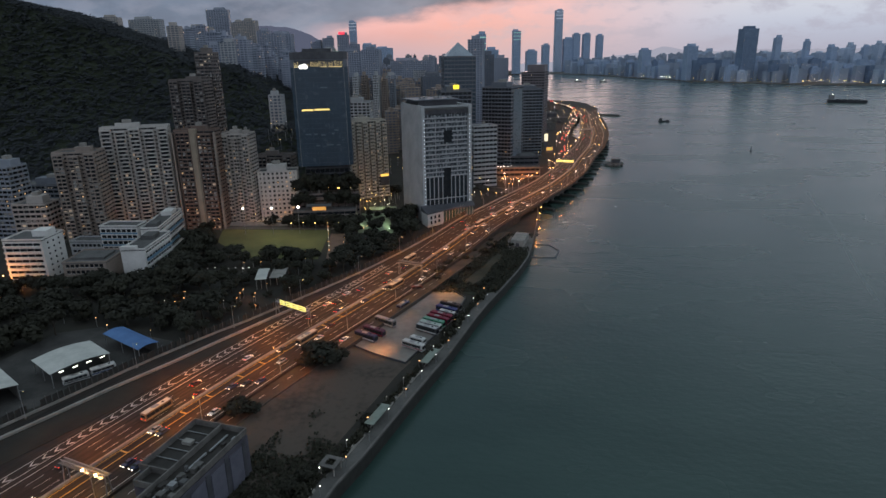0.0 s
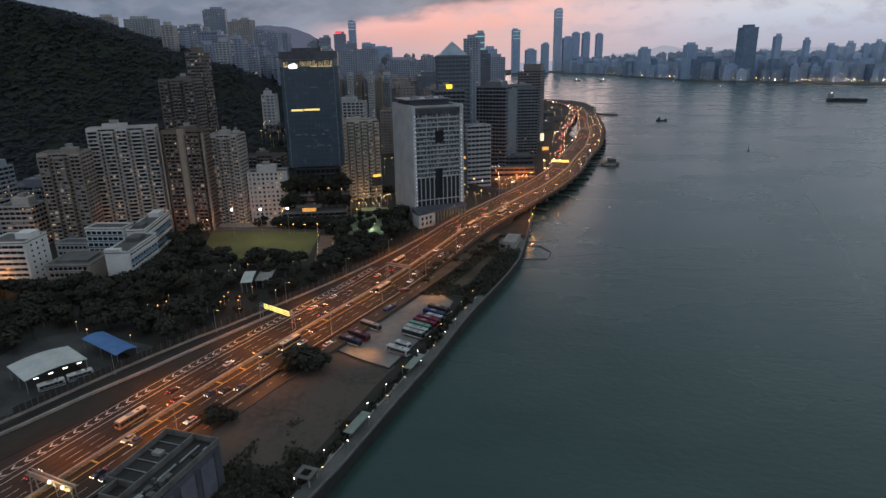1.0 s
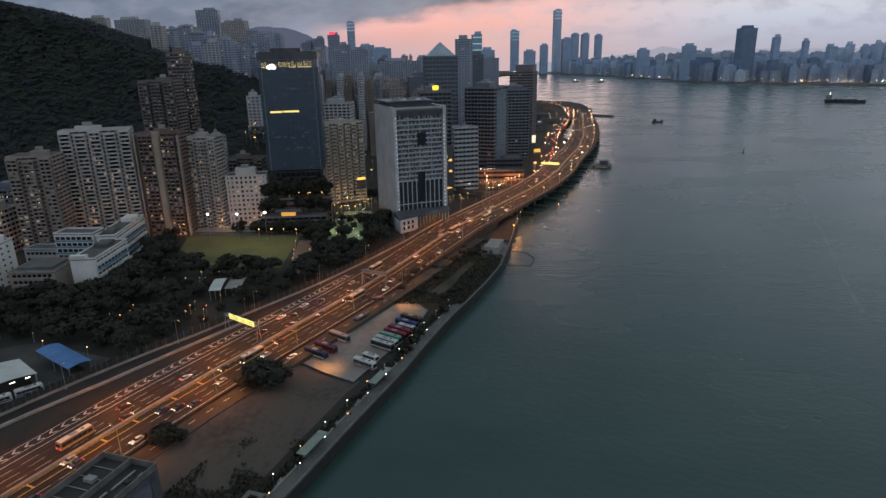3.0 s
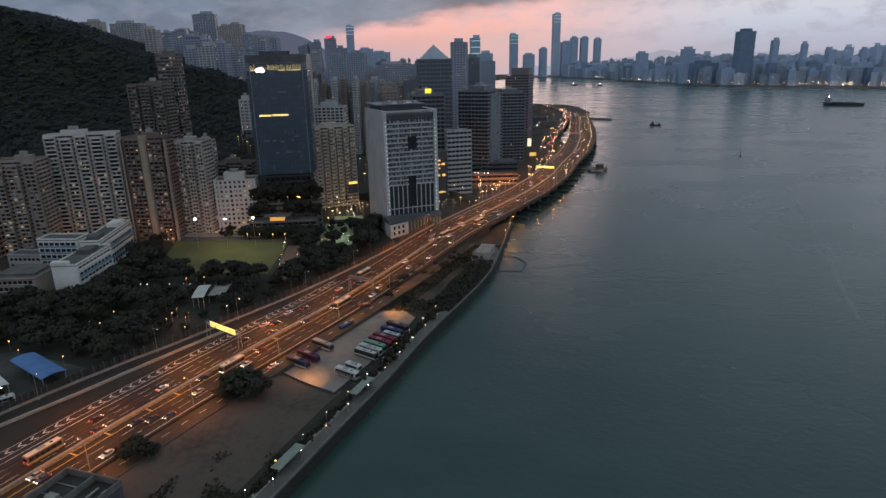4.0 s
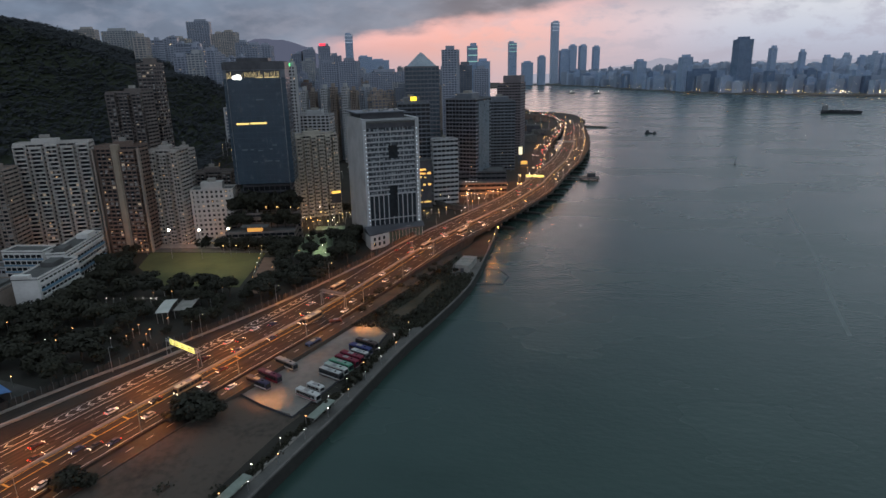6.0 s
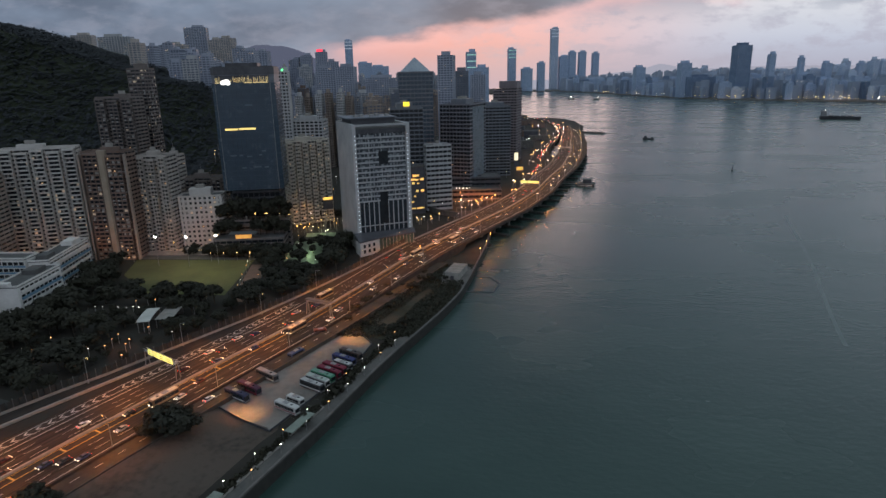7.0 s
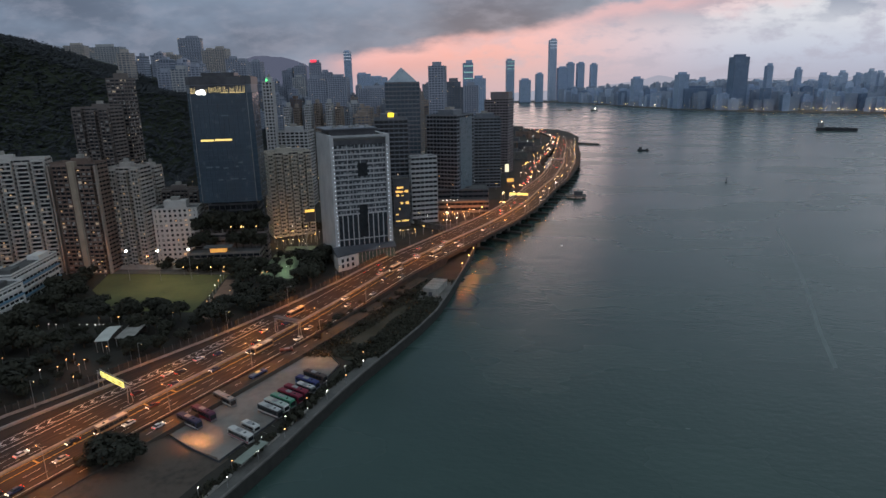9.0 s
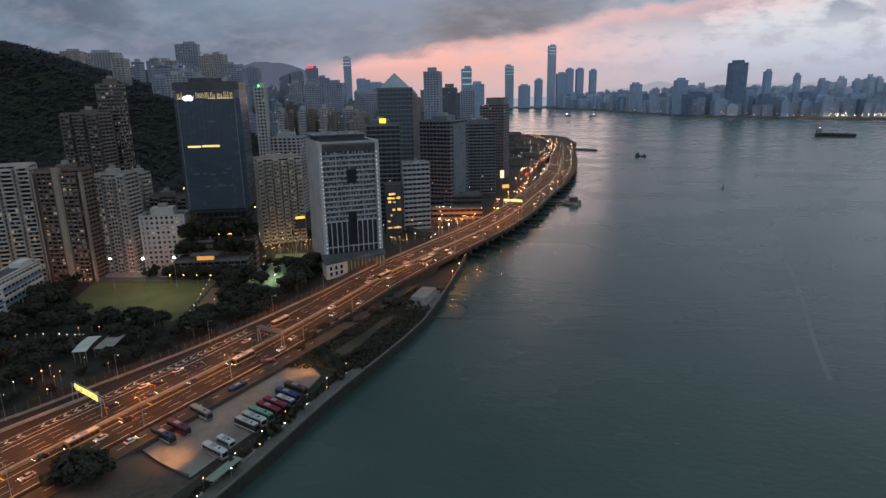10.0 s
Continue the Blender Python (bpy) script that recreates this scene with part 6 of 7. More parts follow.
for _ in range(3200):
    y = rngu.uniform(80, 300)
    x, y = by_wall(y, 6.6 + rngu.gauss(0, 0.9))
    if noise.noise((x * 0.09, y * 0.09, 9.0)) > 0.18:
        continue
    c = Vector((x, y, 4.6 + rngu.uniform(0.05, 1.5)))
    n = Vector((rngu.uniform(-1, 1), rngu.uniform(-1, 0.6), rngu.uniform(0.2, 1.2))).normalized()
    a = n.orthogonal().normalized()
    b = n.cross(a)
    k = len(under_g[0])
    s = rngu.uniform(0.25, 0.55)
    for p, q in ((-1, -0.4), (0.1, -0.9), (1, 0), (0.2, 0.9), (-0.8, 0.6)):
        under_g[0].append(tuple(c + a * (p * s * rngu.uniform(0.6, 1.1)) + b * (q * s * rngu.uniform(0.6, 1.1))))
    under_g[1].append(tuple(range(k, k + 5)))
tagged(new("undergrowth", shape("undergrowth", under_g, LEAF)), "dark weeds and low bushes by the sea wall", "undergrowth", kind="stuff")


def make_shrub(seed):
    rng = random.Random(seed)
    root = thing("shrub", pose(0, 0, -500), "low dark green shrub along the promenade", "shrub", "promenade shrubs")
    g = geo()
    for k in range(4):
        rod(g, (0, 0, -0.1), (rng.uniform(-0.7, 0.7), rng.uniform(-0.7, 0.7), 1.2), 0.06, 0.03, 5)
    part("stem", g, BARK, root)
    part("foliage", leaf_cloud(rng, 110, 1.7, 1.5, 1.1, 1.2, 0.42, 4), LEAF, root)
    return root


SHRUBS = [make_shrub(51), make_shrub(52)]
y = 78.0
while y < 300:
    x, yy = by_wall(y, 6.4 + rng.uniform(-0.7, 0.7))
    big = rng.random() < 0.12 or 233 < y < 262 or 282 < y < 296
    s = rng.uniform(0.7, 1.2) * (1.5 if big else 1)
    copy_thing(SHRUBS[rng.randrange(2)], pose(x, yy, 4.5, 0, 0, rng.uniform(0, 360)) @ Matrix.Diagonal((s, s, s, 1)))
    y += rng.uniform(2.0, 4.2)
for proto in (*TREES, *SHRUBS):
    discard(proto)

# canopy of the wooded hill
rng = random.Random(61)
cg = geo()
for _ in range(30000):
    x, y = rng.uniform(-760, -175), rng.uniform(505, 1010)
    z = hill_z(x, y)
    s = rng.uniform(1.0, 2.5)
    c = Vector((x, y, z + rng.uniform(0.5, 5.0)))
    for q in range(3):
        n = Vector((rng.uniform(-0.35, 0.35), rng.uniform(-0.6, 0.1), rng.uniform(0.7, 1.1))).normalized()
        a = n.orthogonal().normalized()
        b = n.cross(a)
        k = len(cg[0])
        e = c + Vector((rng.uniform(-2, 2), rng.uniform(-2, 2), rng.uniform(-1, 1.5)))
        for p, t in ((-1, -0.4), (0.1, -0.9), (1, 0), (0.2, 0.9), (-0.8, 0.6)):
            cg[0].append(tuple(e + a * (p * s * rng.uniform(0.6, 1.1)) + b * (t * s * rng.uniform(0.6, 1.1))))
        cg[1].append(tuple(range(k, k + 5)))
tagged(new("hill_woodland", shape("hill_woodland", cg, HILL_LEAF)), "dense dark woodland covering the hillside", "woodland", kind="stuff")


# ---- school, sheds, waterfront buildings ----
def windows(root, w, h, face, floors, bays, z0, mat, win_w=0.62, win_h=0.55, depth=0.12, cx=0.0):
    """Separate window units on the front (-y) or right (+x) face of a block."""
    f, b = h / floors, w / bays
    m = shape("window", box(geo(), -b * win_w / 2, -depth, 0, b * win_w / 2, 0.06, f * win_h), mat)
    sill = shape("sill", box(geo(), -b * win_w / 2 - 0.15, -depth - 0.25, -0.15, b * win_w / 2 + 0.15, 0.05, 0.0), WHITE_WALL)
    for i in range(floors):
        for k in range(bays):
            u = -w / 2 + b * (k + 0.5)
            p = pose(u, face[1], z0 + (i + 0.28) * f) if face[0] == "front" else pose(face[1], u + cx, z0 + (i + 0.28) * f, 0, 0, 90)
            o = part("window", m, mat, root, at=p)
            part("sill", sill, WHITE_WALL, o)


def plain_block(name, x, y, w, d, top, turn, wall, label, z0=6.3, roof=ROOF_GREY, category="building"):
    root = thing(name, pose(x, y, z0, 0, 0, turn), label, category)
    h = top - z0
    part("wall", box(geo(), -w / 2, -d / 2, 0, w / 2, d / 2, h - 0.4), wall, root)
    part("roof", box(geo(), -w / 2 - 0.2, -d / 2 - 0.2, h - 0.4, w / 2 + 0.2, d / 2 + 0.2, h), roof, root)
    g = geo()
    for x0, y0, x1, y1 in ((-w / 2 - 0.2, -d / 2 - 0.2, w / 2 + 0.2, -d / 2 + 0.1), (-w / 2 - 0.2, d / 2 - 0.1, w / 2 + 0.2, d / 2 + 0.2), (-w / 2 - 0.2, -d / 2 + 0.1, -w / 2 + 0.1, d / 2 - 0.1), (w / 2 - 0.1, -d / 2 + 0.1, w / 2 + 0.2, d / 2 - 0.1)):
        box(g, x0, y0, h, x1, y1, h + 0.9)
    part("parapet", g, wall, root)
    return root, h


TEAL = surface("teal_balcony_panel", (0.11, 0.21, 0.31), (0.18, 0.32, 0.44), 0.3, 0.6)
school, h = plain_block("school_wing", -208, 375, 10.5, 50, 25.3, 10, WHITE_WALL, "white five storey school wing with rows of balconies")
windows(school, 48, h - 1, ("right", 5.25), 5, 12, 0.2, GLASS, 0.75, 0.5)
for i in range(5):
    part("balcony", box(geo(), 5.3, -24, i * 3.8 + 0.2, 6.5, 24, i * 3.8 + 1.2), TEAL if i % 2 else WHITE_WALL, school)
part("plant_room", box(geo(), -3, 8, h, 3.5, 20, h + 2.6), WHITE_WALL, school)
part("plant_room", box(geo(), -3, -21, h, 3, -12, h + 2.2), ROOF_GREY, school)
school_b, h = plain_block("school_wing", -194.5, 329, 13, 37, 24.0, 5, WHITE_WALL, "white stepped end of the school wing")
windows(school_b, 34, h - 1, ("right", 6.5), 5, 9, 0.2, GLASS, 0.72, 0.5)
for i in range(5):
    part("balcony", box(geo(), 6.55, -17, i * 3.5 + 0.2, 7.6, 17, i * 3.5 + 1.2), TEAL if i % 2 else WHITE_WALL, school_b)
part("parapet_wall", box(geo(), -6.5, -18.7, h, 2.0, -15.5, h + 2.0), WHITE_WALL, school_b)
part("plant_room", box(geo(), -4, 2, h, 3, 12, h + 2.4), ROOF_GREY, school_b)
school_c, h = plain_block("school_block", -224, 357, 24, 12, 26.4, 0, WHITE_WALL, "white school block with wide windows")
windows(school_c, 23, h - 1, ("front", -6.0), 5, 7, 0.2, GLASS, 0.8, 0.5)
for i in range(5):
    part("spandrel", box(geo(), -11.9, -6.4, i * 3.8 + 0.2, 11.9, -6.02, i * 3.8 + 1.2), TEAL, school_c)
school_d, h = plain_block("school_hall", -220, 318, 24, 24, 18.0, 5, PINK_WALL, "low grey school hall with square windows")
windows(school_d, 21, h - 1, ("front", -12.0), 3, 8, 1.0, GLASS, 0.72, 0.5)
part("skylight", box(geo(), -10, -6, h, 8, 8, h + 1.2), ROOF_GREY, school_d)
school_e, h = plain_block("school_hall", -249, 362, 24, 11, 15.0, 0, GREY_WALL, "grey low block behind the school")
windows(school_e, 22, h - 1, ("front", -5.5), 2, 8, 0.5, GLASS, 0.7, 0.45)
dorm, h = plain_block("apartment_block", -255, 319, 22, 20, 30.0, 3, WHITE_WALL, "white block with long balconies lit orange from the street")
windows(dorm, 20, h - 1, ("front", -10.0), 7, 5, 0.3, GLASS, 0.9, 0.45)
for i in range(7):
    part("balcony", box(geo(), -10.8, -11.1, i * 3.25 + 0.2, 9, -10.02, i * 3.25 + 1.1), WHITE_WALL, dorm)
    for s in (-5, 0, 5):
        part("wall_vent", box(geo(), 11.0, s - 0.6, i * 3.25 + 1.0, 11.12, s + 0.6, i * 3.25 + 2.1), GLASS, dorm)
part("plant_room", box(geo(), 1, -2, h, 9, 7, h + 3.4), WHITE_WALL, dorm)
point_lamp("street_light", -263, 300, 11, 6000, ORANGE, 180)
foot = thing("street_lamp", pose(-263, 300, 6.3), "orange street lamp in front of the white block", "street lamp", "town lamps")
part("post", rod(geo(), (0, 0, 0), (0, 0, 6.2), 0.09), STEEL, foot)
part("bulb", ball(geo(), 0.6, 0, 6.2, 0.28), SODIUM, foot, "glowing lamp bulb")
tower("apartment_block", -296, 380, 22, 16, 35, 4, 9, 6, 4, WARM_GREY, GLASS, "greyish white apartment block with long balconies", seed=400, lit=0.05)
tower("apartment_block", -331, 402, 22, 18, 56, -4, 16, 6, 4, BLUE_WALL, GLASS, "grey apartment block with small windows", seed=401, lit=0.05)
tower("apartment_block", -342, 456, 52, 20, 33, 0, 8, 11, 4, SLATE_WALL, GLASS, "long grey low-rise block", seed=402, lit=0.03, fine=False)

CANVAS = surface("white_canvas_roof", (0.42, 0.43, 0.40), (0.6, 0.6, 0.56), 0.15, 0.7)
BLUE_SHEET = surface("blue_metal_sheet", (0.05, 0.13, 0.32), (0.09, 0.21, 0.45), 0.2, 0.5)


def shed(x, y, w, d, h, turn, roof, label, rise=1.2):
    root = thing("shed", pose(x, y, 6.4, 0, 0, turn), label, "shed")
    for sx in (-1, 0, 1):
        for sy in (-1, 1):
            part("post", box(geo(), sx * (w / 2 - 0.5) - 0.12, sy * (d / 2 - 0.5) - 0.12, 0, sx * (w / 2 - 0.5) + 0.12, sy * (d / 2 - 0.5) + 0.12, h), STEEL, root)
    n = 7
    for i in range(n):
        y0, y1 = -d / 2 + d * i / n, -d / 2 + d * (i + 1) / n
        z0, z1 = h + rise * math.sin(math.pi * i / n), h + rise * math.sin(math.pi * (i + 1) / n)
        g = geo()
        g[0].extend([(-w / 2, y0, z0), (w / 2, y0, z0), (w / 2, y1, z1), (-w / 2, y1, z1), (-w / 2, y0, z0 + 0.15), (w / 2, y0, z0 + 0.15), (w / 2, y1, z1 + 0.15), (-w / 2, y1, z1 + 0.15)])
        g[1].extend([(3, 2, 1, 0), (4, 5, 6, 7), (0, 1, 5, 4), (1, 2, 6, 5), (2, 3, 7, 6), (3, 0, 4, 7)])
        part("roof_panel", g, roof, root)
    part("back_wall", box(geo(), -w / 2 + 0.4, d / 2 - 0.7, 0, w / 2 - 0.4, d / 2 - 0.5, h - 0.2), DARK_CONCRETE, root)
    return root


s1 = shed(-162.5, 207, 19, 22, 6.0, -36, CANVAS, "open yard shed with a white canvas roof")
for k in range(4):
    part("tube_light", box(geo(), 9.3, -8 + k * 5.0, 5.6, 9.5, -6.4 + k * 5.0, 5.8), lamp_stuff("shed_light", (1.0, 0.95, 0.85), 5.0), s1, "bright tube light")
shed(-149, 226, 28, 9, 5.2, -32, BLUE_SHEET, "long shed with a blue metal roof", 0.8)
shed(-186, 186, 30, 20, 6.0, -36, CANVAS, "open yard shed with a white canvas roof")
shed(-118.5, 305.5, 6, 18, 5.5, 12, CANVAS, "small park pavilion with a white roof", 0.6)
shed(-111.5, 312, 8, 18, 4.2, 8, CONCRETE, "low park pavilion with a pale flat roof", 0.1)
pav = thing("lit_pavilion", pose(-117, 428, 17.4, 0, 0, 6), "orange lit pavilion on the low podium roof", "pavilion")
# the wall itself glows, in place of lamps in the pavilion
part("wall", box(geo(), -4.5, -3, 0, 4.5, 3, 3.6), lamp_stuff("orange_glow_wall", (1.0, 0.45, 0.10), 0.55), pav)
part("roof", box(geo(), -9, -4, 3.6, 9, 4, 4.1), ROOF_GREY, pav)

# foreground pump house by the highway
ROOF_DARK = surface("wet_dark_roof", (0.016, 0.014, 0.0125), (0.046, 0.040, 0.035), 0.2, 0.7)
fg = thing("pump_house", pose(-84, 133, 4.5, 0, 0, -14.5), "grey concrete pump house with a sunken roof", "building")
FH = 15.2
part("wall", prism(geo(), [(-7.8, -3.7), (-4.2, -3.7), (-4.2, -9.5), (1.8, -9.5), (1.8, -38), (10.4, -38), (10.4, 19), (-7.8, 19)], 0, FH - 1.2), surface("purplish_grey_wall", (0.055, 0.052, 0.066), (0.105, 0.10, 0.122), 0.2, 0.8), fg)
part("roof", prism(geo(), [(-7.4, -3.3), (-3.8, -3.3), (-3.8, -9.1), (2.2, -9.1), (2.2, -37.6), (10.0, -37.6), (10.0, 18.6), (-7.4, 18.6)], FH - 1.2, FH - 0.9), ROOF_DARK, fg)
for x0, y0, x1, y1 in ((-7.8, -3.7, -7.4, 19), (10.0, -38, 10.4, 19), (-7.4, 18.6, 10.0, 19), (1.7, -38, 2.1, 18.6), (-7.4, -3.7, 1.7, -3.3), (-4.2, -9.5, 1.7, -9.1), (-4.2, -9.1, -3.8, -3.7)):
    part("parapet", box(geo(), x0, y0, FH - 0.9, x1, y1, FH + 1.0), surface("stained_parapet", (0.07, 0.065, 0.06), (0.19, 0.175, 0.16), 0.3, 0.85), fg)
PANEL_DULL = surface("dull_lilac_panel", (0.085, 0.085, 0.115), (0.15, 0.15, 0.185), 0.3, 0.7)
for k in range(6):
    part("wall_panel", box(geo(), 10.4, -30 + k * 8.0, 1.0, 10.65, -24.5 + k * 8.0, FH - 3.0), PANEL_DULL, fg)
    # raised dark strip painting the shade of a recess between panels
    part("wall_recess", box(geo(), 10.4, -24.0 + k * 8.0, 0.5, 10.52, -22.5 + k * 8.0, FH - 2.0), DARK_WALL, fg)
rng = random.Random(71)
for k in range(34):
    x, y = rng.uniform(3.2, 9.0), rng.uniform(-30, 17.5)
    s = rng.uniform(0.4, 1.0)
    part("roof_unit", box(geo(), x - s, y - s, FH - 0.9, x + s, y + s, FH - 0.9 + rng.uniform(0.5, 1.7)), rng.choice((DARK_CONCRETE, ROOF_GREY, ROOF_DARK, STEEL, DARK_CONCRETE)), fg)
for k in range(5):
    y = -2 + k * 4.2
    part("pipe", rod(geo(), (-7.3, y, FH - 0.6), (1.6, y, FH - 0.6), 0.14), STEEL, fg)
    part("duct", box(geo(), 4.0 + 0.4 * k, -28 + k * 9, FH - 0.7, 4.5 + 0.4 * k, -20 + k * 9, FH - 0.2), STEEL, fg)
part("roof_unit", box(geo(), -4.5, 9, FH - 0.9, -1.5, 11, FH + 0.1), CONCRETE, fg)

kiosk_x, kiosk_y = by_wall(149, 5.2)
kiosk = thing("kiosk", pose(kiosk_x, kiosk_y, 4.6, 0, 0, -16), "small square promenade kiosk with a roof opening", "kiosk")
for sx in (-1, 1):
    for sy in (-1, 1):
        part("post", box(geo(), sx * 2.2 - 0.15, sy * 2.2 - 0.15, 0, sx * 2.2 + 0.15, sy * 2.2 + 0.15, 3.0), CONCRETE, kiosk)
for x0, y0, x1, y1 in ((-2.8, -2.8, 2.8, -1.4), (-2.8, 1.4, 2.8, 2.8), (-2.8, -1.4, -1.4, 1.4), (1.4, -1.4, 2.8, 1.4)):
    part("roof_slab", box(geo(), x0, y0, 3.0, x1, y1, 3.3), DARK_CONCRETE, kiosk)
GREEN_ROOF = surface("faded_green_roof", (0.15, 0.18, 0.15), (0.25, 0.29, 0.25), 0.3, 0.7)
for y in (176, 219):
    x, yy = by_wall(y, 4.6)
    tx, ty = shore_dir(y)
    r = thing("rain_shelter", pose(x, yy, 4.6, 0, 0, math.degrees(math.atan2(ty, tx))), "promenade rain shelter with a faded green roof", "shelter", "promenade shelters")
    part("roof", box(geo(), -6.5, -1.7, 2.8, 6.5, 1.7, 3.0), GREEN_ROOF, r)
    for k in range(4):
        part("post", rod(geo(), (-5.4 + 3.6 * k, 0.9, 0), (-5.4 + 3.6 * k, 0.9, 2.8), 0.09), STEEL, r)
    part("bench", box(geo(), -5, 0.4, 0.4, 5, 0.9, 0.5), CONCRETE, r)
for y in (113, 121, 129, 137, 157, 164, 186, 193, 200, 207, 230, 240, 251, 262):
    x, yy = by_wall(y, 5.2)
    tx, ty = shore_dir(y)
    r = thing("planter", pose(x, yy, 4.6, 0, 0, math.degrees(math.atan2(ty, tx))), "long pale concrete planter with low plants", "planter", "promenade planters")
    part("trough", box(geo(), -3.6, -0.6, 0, 3.6, 0.6, 0.7), CONCRETE, r)
    part("planting", leaf_cloud(random.Random(int(y)), 80, 3.2, 0.5, 0.4, 0.9, 0.36, 18), LEAF, r)
lot_fence = thing("lot_fence", pose(0, 0, 0), "low dark fence round the bus lot", "fence")
lot_line = [(-60, 237.5), (-44, 226), (-30.5, 218.5), (-19.5, 246), (-11, 270), (-7, 289), (-15, 301), (-29, 304)]
for (x0, y0), (x1, y1) in zip(lot_line, lot_line[1:]):
    a = math.degrees(math.atan2(y1 - y0, x1 - x0))
    n = max(2, int(math.hypot(x1 - x0, y1 - y0) / 3.2))
    L = math.hypot(x1 - x0, y1 - y0) / n
    for k in range(n):
        cx, cy = x0 + (x1 - x0) * (k + 0.5) / n, y0 + (y1 - y0) * (k + 0.5) / n
        part("fence_panel", box(geo(), -L / 2 + 0.05, -0.04, 0.05, L / 2 - 0.05, 0.04, 0.95), DARK_WALL, lot_fence, at=pose(cx, cy, 4.6, 0, 0, a))
pump = thing("harbour_store", pose(27.5, 388, 4.6, 0, 0, -14) @ Matrix.Diagonal((0.75, 0.75, 0.8, 1)), "small pale harbour store with a ribbed roof", "building")
part("wall", box(geo(), -5.5, -13, 0, 5.5, 13, 5.0), CONCRETE, pump)
for k in range(9):
    part("roof_rib", prism(geo(), [(-5.9, -12.8 + k * 2.85), (5.9, -12.8 + k * 2.85), (5.9, -10.4 + k * 2.85), (-5.9, -10.4 + k * 2.85)], 5.0, 5.7), CONCRETE, pump)
part("door", box(geo(), -1.4, -13.12, 0, 1.4, -13.0, 3.2), DARK_WALL, pump)


# ---- sea: boom, jetties, boats ----
boom = thing("floating_boom", pose(0, 0, 0), "dark floating boom enclosing a patch of water", "boom")
pts = [(32.5, 371), (49, 370), (53, 384), (48, 397), (39, 399)]
for (x0, y0), (x1, y1) in zip(pts, pts[1:]):
    n = 5
    for k in range(n):
        a, b = k / n, (k + 0.92) / n
        part("float", rod(geo(), (x0 + (x1 - x0) * a, y0 + (y1 - y0) * a, 0.1), (x0 + (x1 - x0) * b, y0 + (y1 - y0) * b, 0.1), 0.38), DARK_WALL, boom)
jetty = thing("jetty", pose(158, 716, 0, 0, 0, -6), "dark timber jetty on piles beside the viaduct", "jetty")
part("deck", box(geo(), -10, -9, 1.8, 11, 9, 2.4), DARK_CONCRETE, jetty)
part("walkway", box(geo(), -26, -2, 1.9, -10, 2, 2.3), DARK_CONCRETE, jetty)
part("hut", box(geo(), -2, -3, 2.4, 7, 5, 6.2), DARK_WALL, jetty)
part("hut_roof", box(geo(), -2.6, -3.6, 6.2, 7.6, 5.6, 6.6), ROOF_GREY, jetty)
for x in (-8, 0, 9):
    for y in (-8, 0, 8):
        part("pile", rod(geo(), (x, y, -2.5), (x, y, 1.9), 0.45), DARK_CONCRETE, jetty)
setting("breakwater", prism(geo(), [(240, 1334), (292, 1298), (296, 1306), (246, 1342)], -2.5, 3.0), DARK_CONCRETE, "dark concrete breakwater", "breakwater")


def hull(g, L, W, z0, z1, bow=0.22):
    o = [(-L / 2, -W / 2), (L / 2 - L * bow, -W / 2), (L / 2, 0), (L / 2 - L * bow, W / 2), (-L / 2, W / 2)]
    i = [(x * 0.96, y * 0.8) for x, y in o]
    return prism(g, i, z0, z1, o)


HULL = surface("dark_ship_hull", (0.03, 0.03, 0.035), (0.07, 0.07, 0.08), 0.05, 0.6)
DECKHOUSE = surface("ship_house", (0.2, 0.2, 0.21), (0.34, 0.34, 0.35), 0.1, 0.6)
ship = thing("cargo_ship", pose(898, 1568, 0, 0, 0, -32) @ Matrix.Diagonal((0.76, 0.8, 0.85, 1)), "dark cargo ship lying in the harbour", "ship")
part("hull", hull(geo(), 112, 18, -1.5, 8.5), HULL, ship)
part("deckhouse", box(geo(), -50, -7, 8.5, -36, 7, 20), DECKHOUSE, ship)
part("bridge", box(geo(), -47, -8.5, 20, -38, 8.5, 23), DECKHOUSE, ship)
part("funnel", box(geo(), -52, -2, 8.5, -50, 2, 24), HULL, ship)
part("mast", rod(geo(), (38, 0, 8), (38, 0, 26), 0.5, 0.3), STEEL, ship)
part("crane", rod(geo(), (0, 0, 8), (0, 0, 22), 0.7, 0.5), STEEL, ship)
part("jib", rod(geo(), (0, 0, 21), (22, 0, 14), 0.4), STEEL, ship)
for x in (-25, -8, 10, 26):
    part("hatch", box(geo(), x - 6, -6, 8.5, x + 6, 6, 10.2), HULL, ship)
part("lamp", ball(geo(), -42, -6, 24.5, 0.9), BULB, ship, "white ship lamp")
tug = thing("work_boat", pose(346, 1183, 0, 0, 0, -20), "dark work boat with a small wheelhouse", "boat", "boats")
part("hull", hull(geo(), 13, 5, -0.6, 2.4), HULL, tug)
part("wheelhouse", box(geo(), -4, -1.8, 2.4, 1, 1.8, 6.4), DARK_WALL, tug)
part("mast", rod(geo(), (-1, 0, 6.4), (-1, 0, 11), 0.15), STEEL, tug)
barge = thing("work_boat", pose(356, 1181, 0, 0, 0, -14) @ Matrix.Diagonal((0.7, 0.9, 0.8, 1)), "dark low barge beside the work boat", "boat", "boats")
part("hull", hull(geo(), 12, 5, -0.6, 1.8, 0.1), HULL, barge)
part("load", box(geo(), -3, -1.8, 1.8, 3.5, 1.8, 5.0), DARK_WALL, barge)
part("mast", rod(geo(), (-2, 0, 1.8), (-2, 0, 10), 0.15), STEEL, barge)
buoy = thing("buoy", pose(351, 803, 0), "dark harbour buoy with a top mark", "buoy")
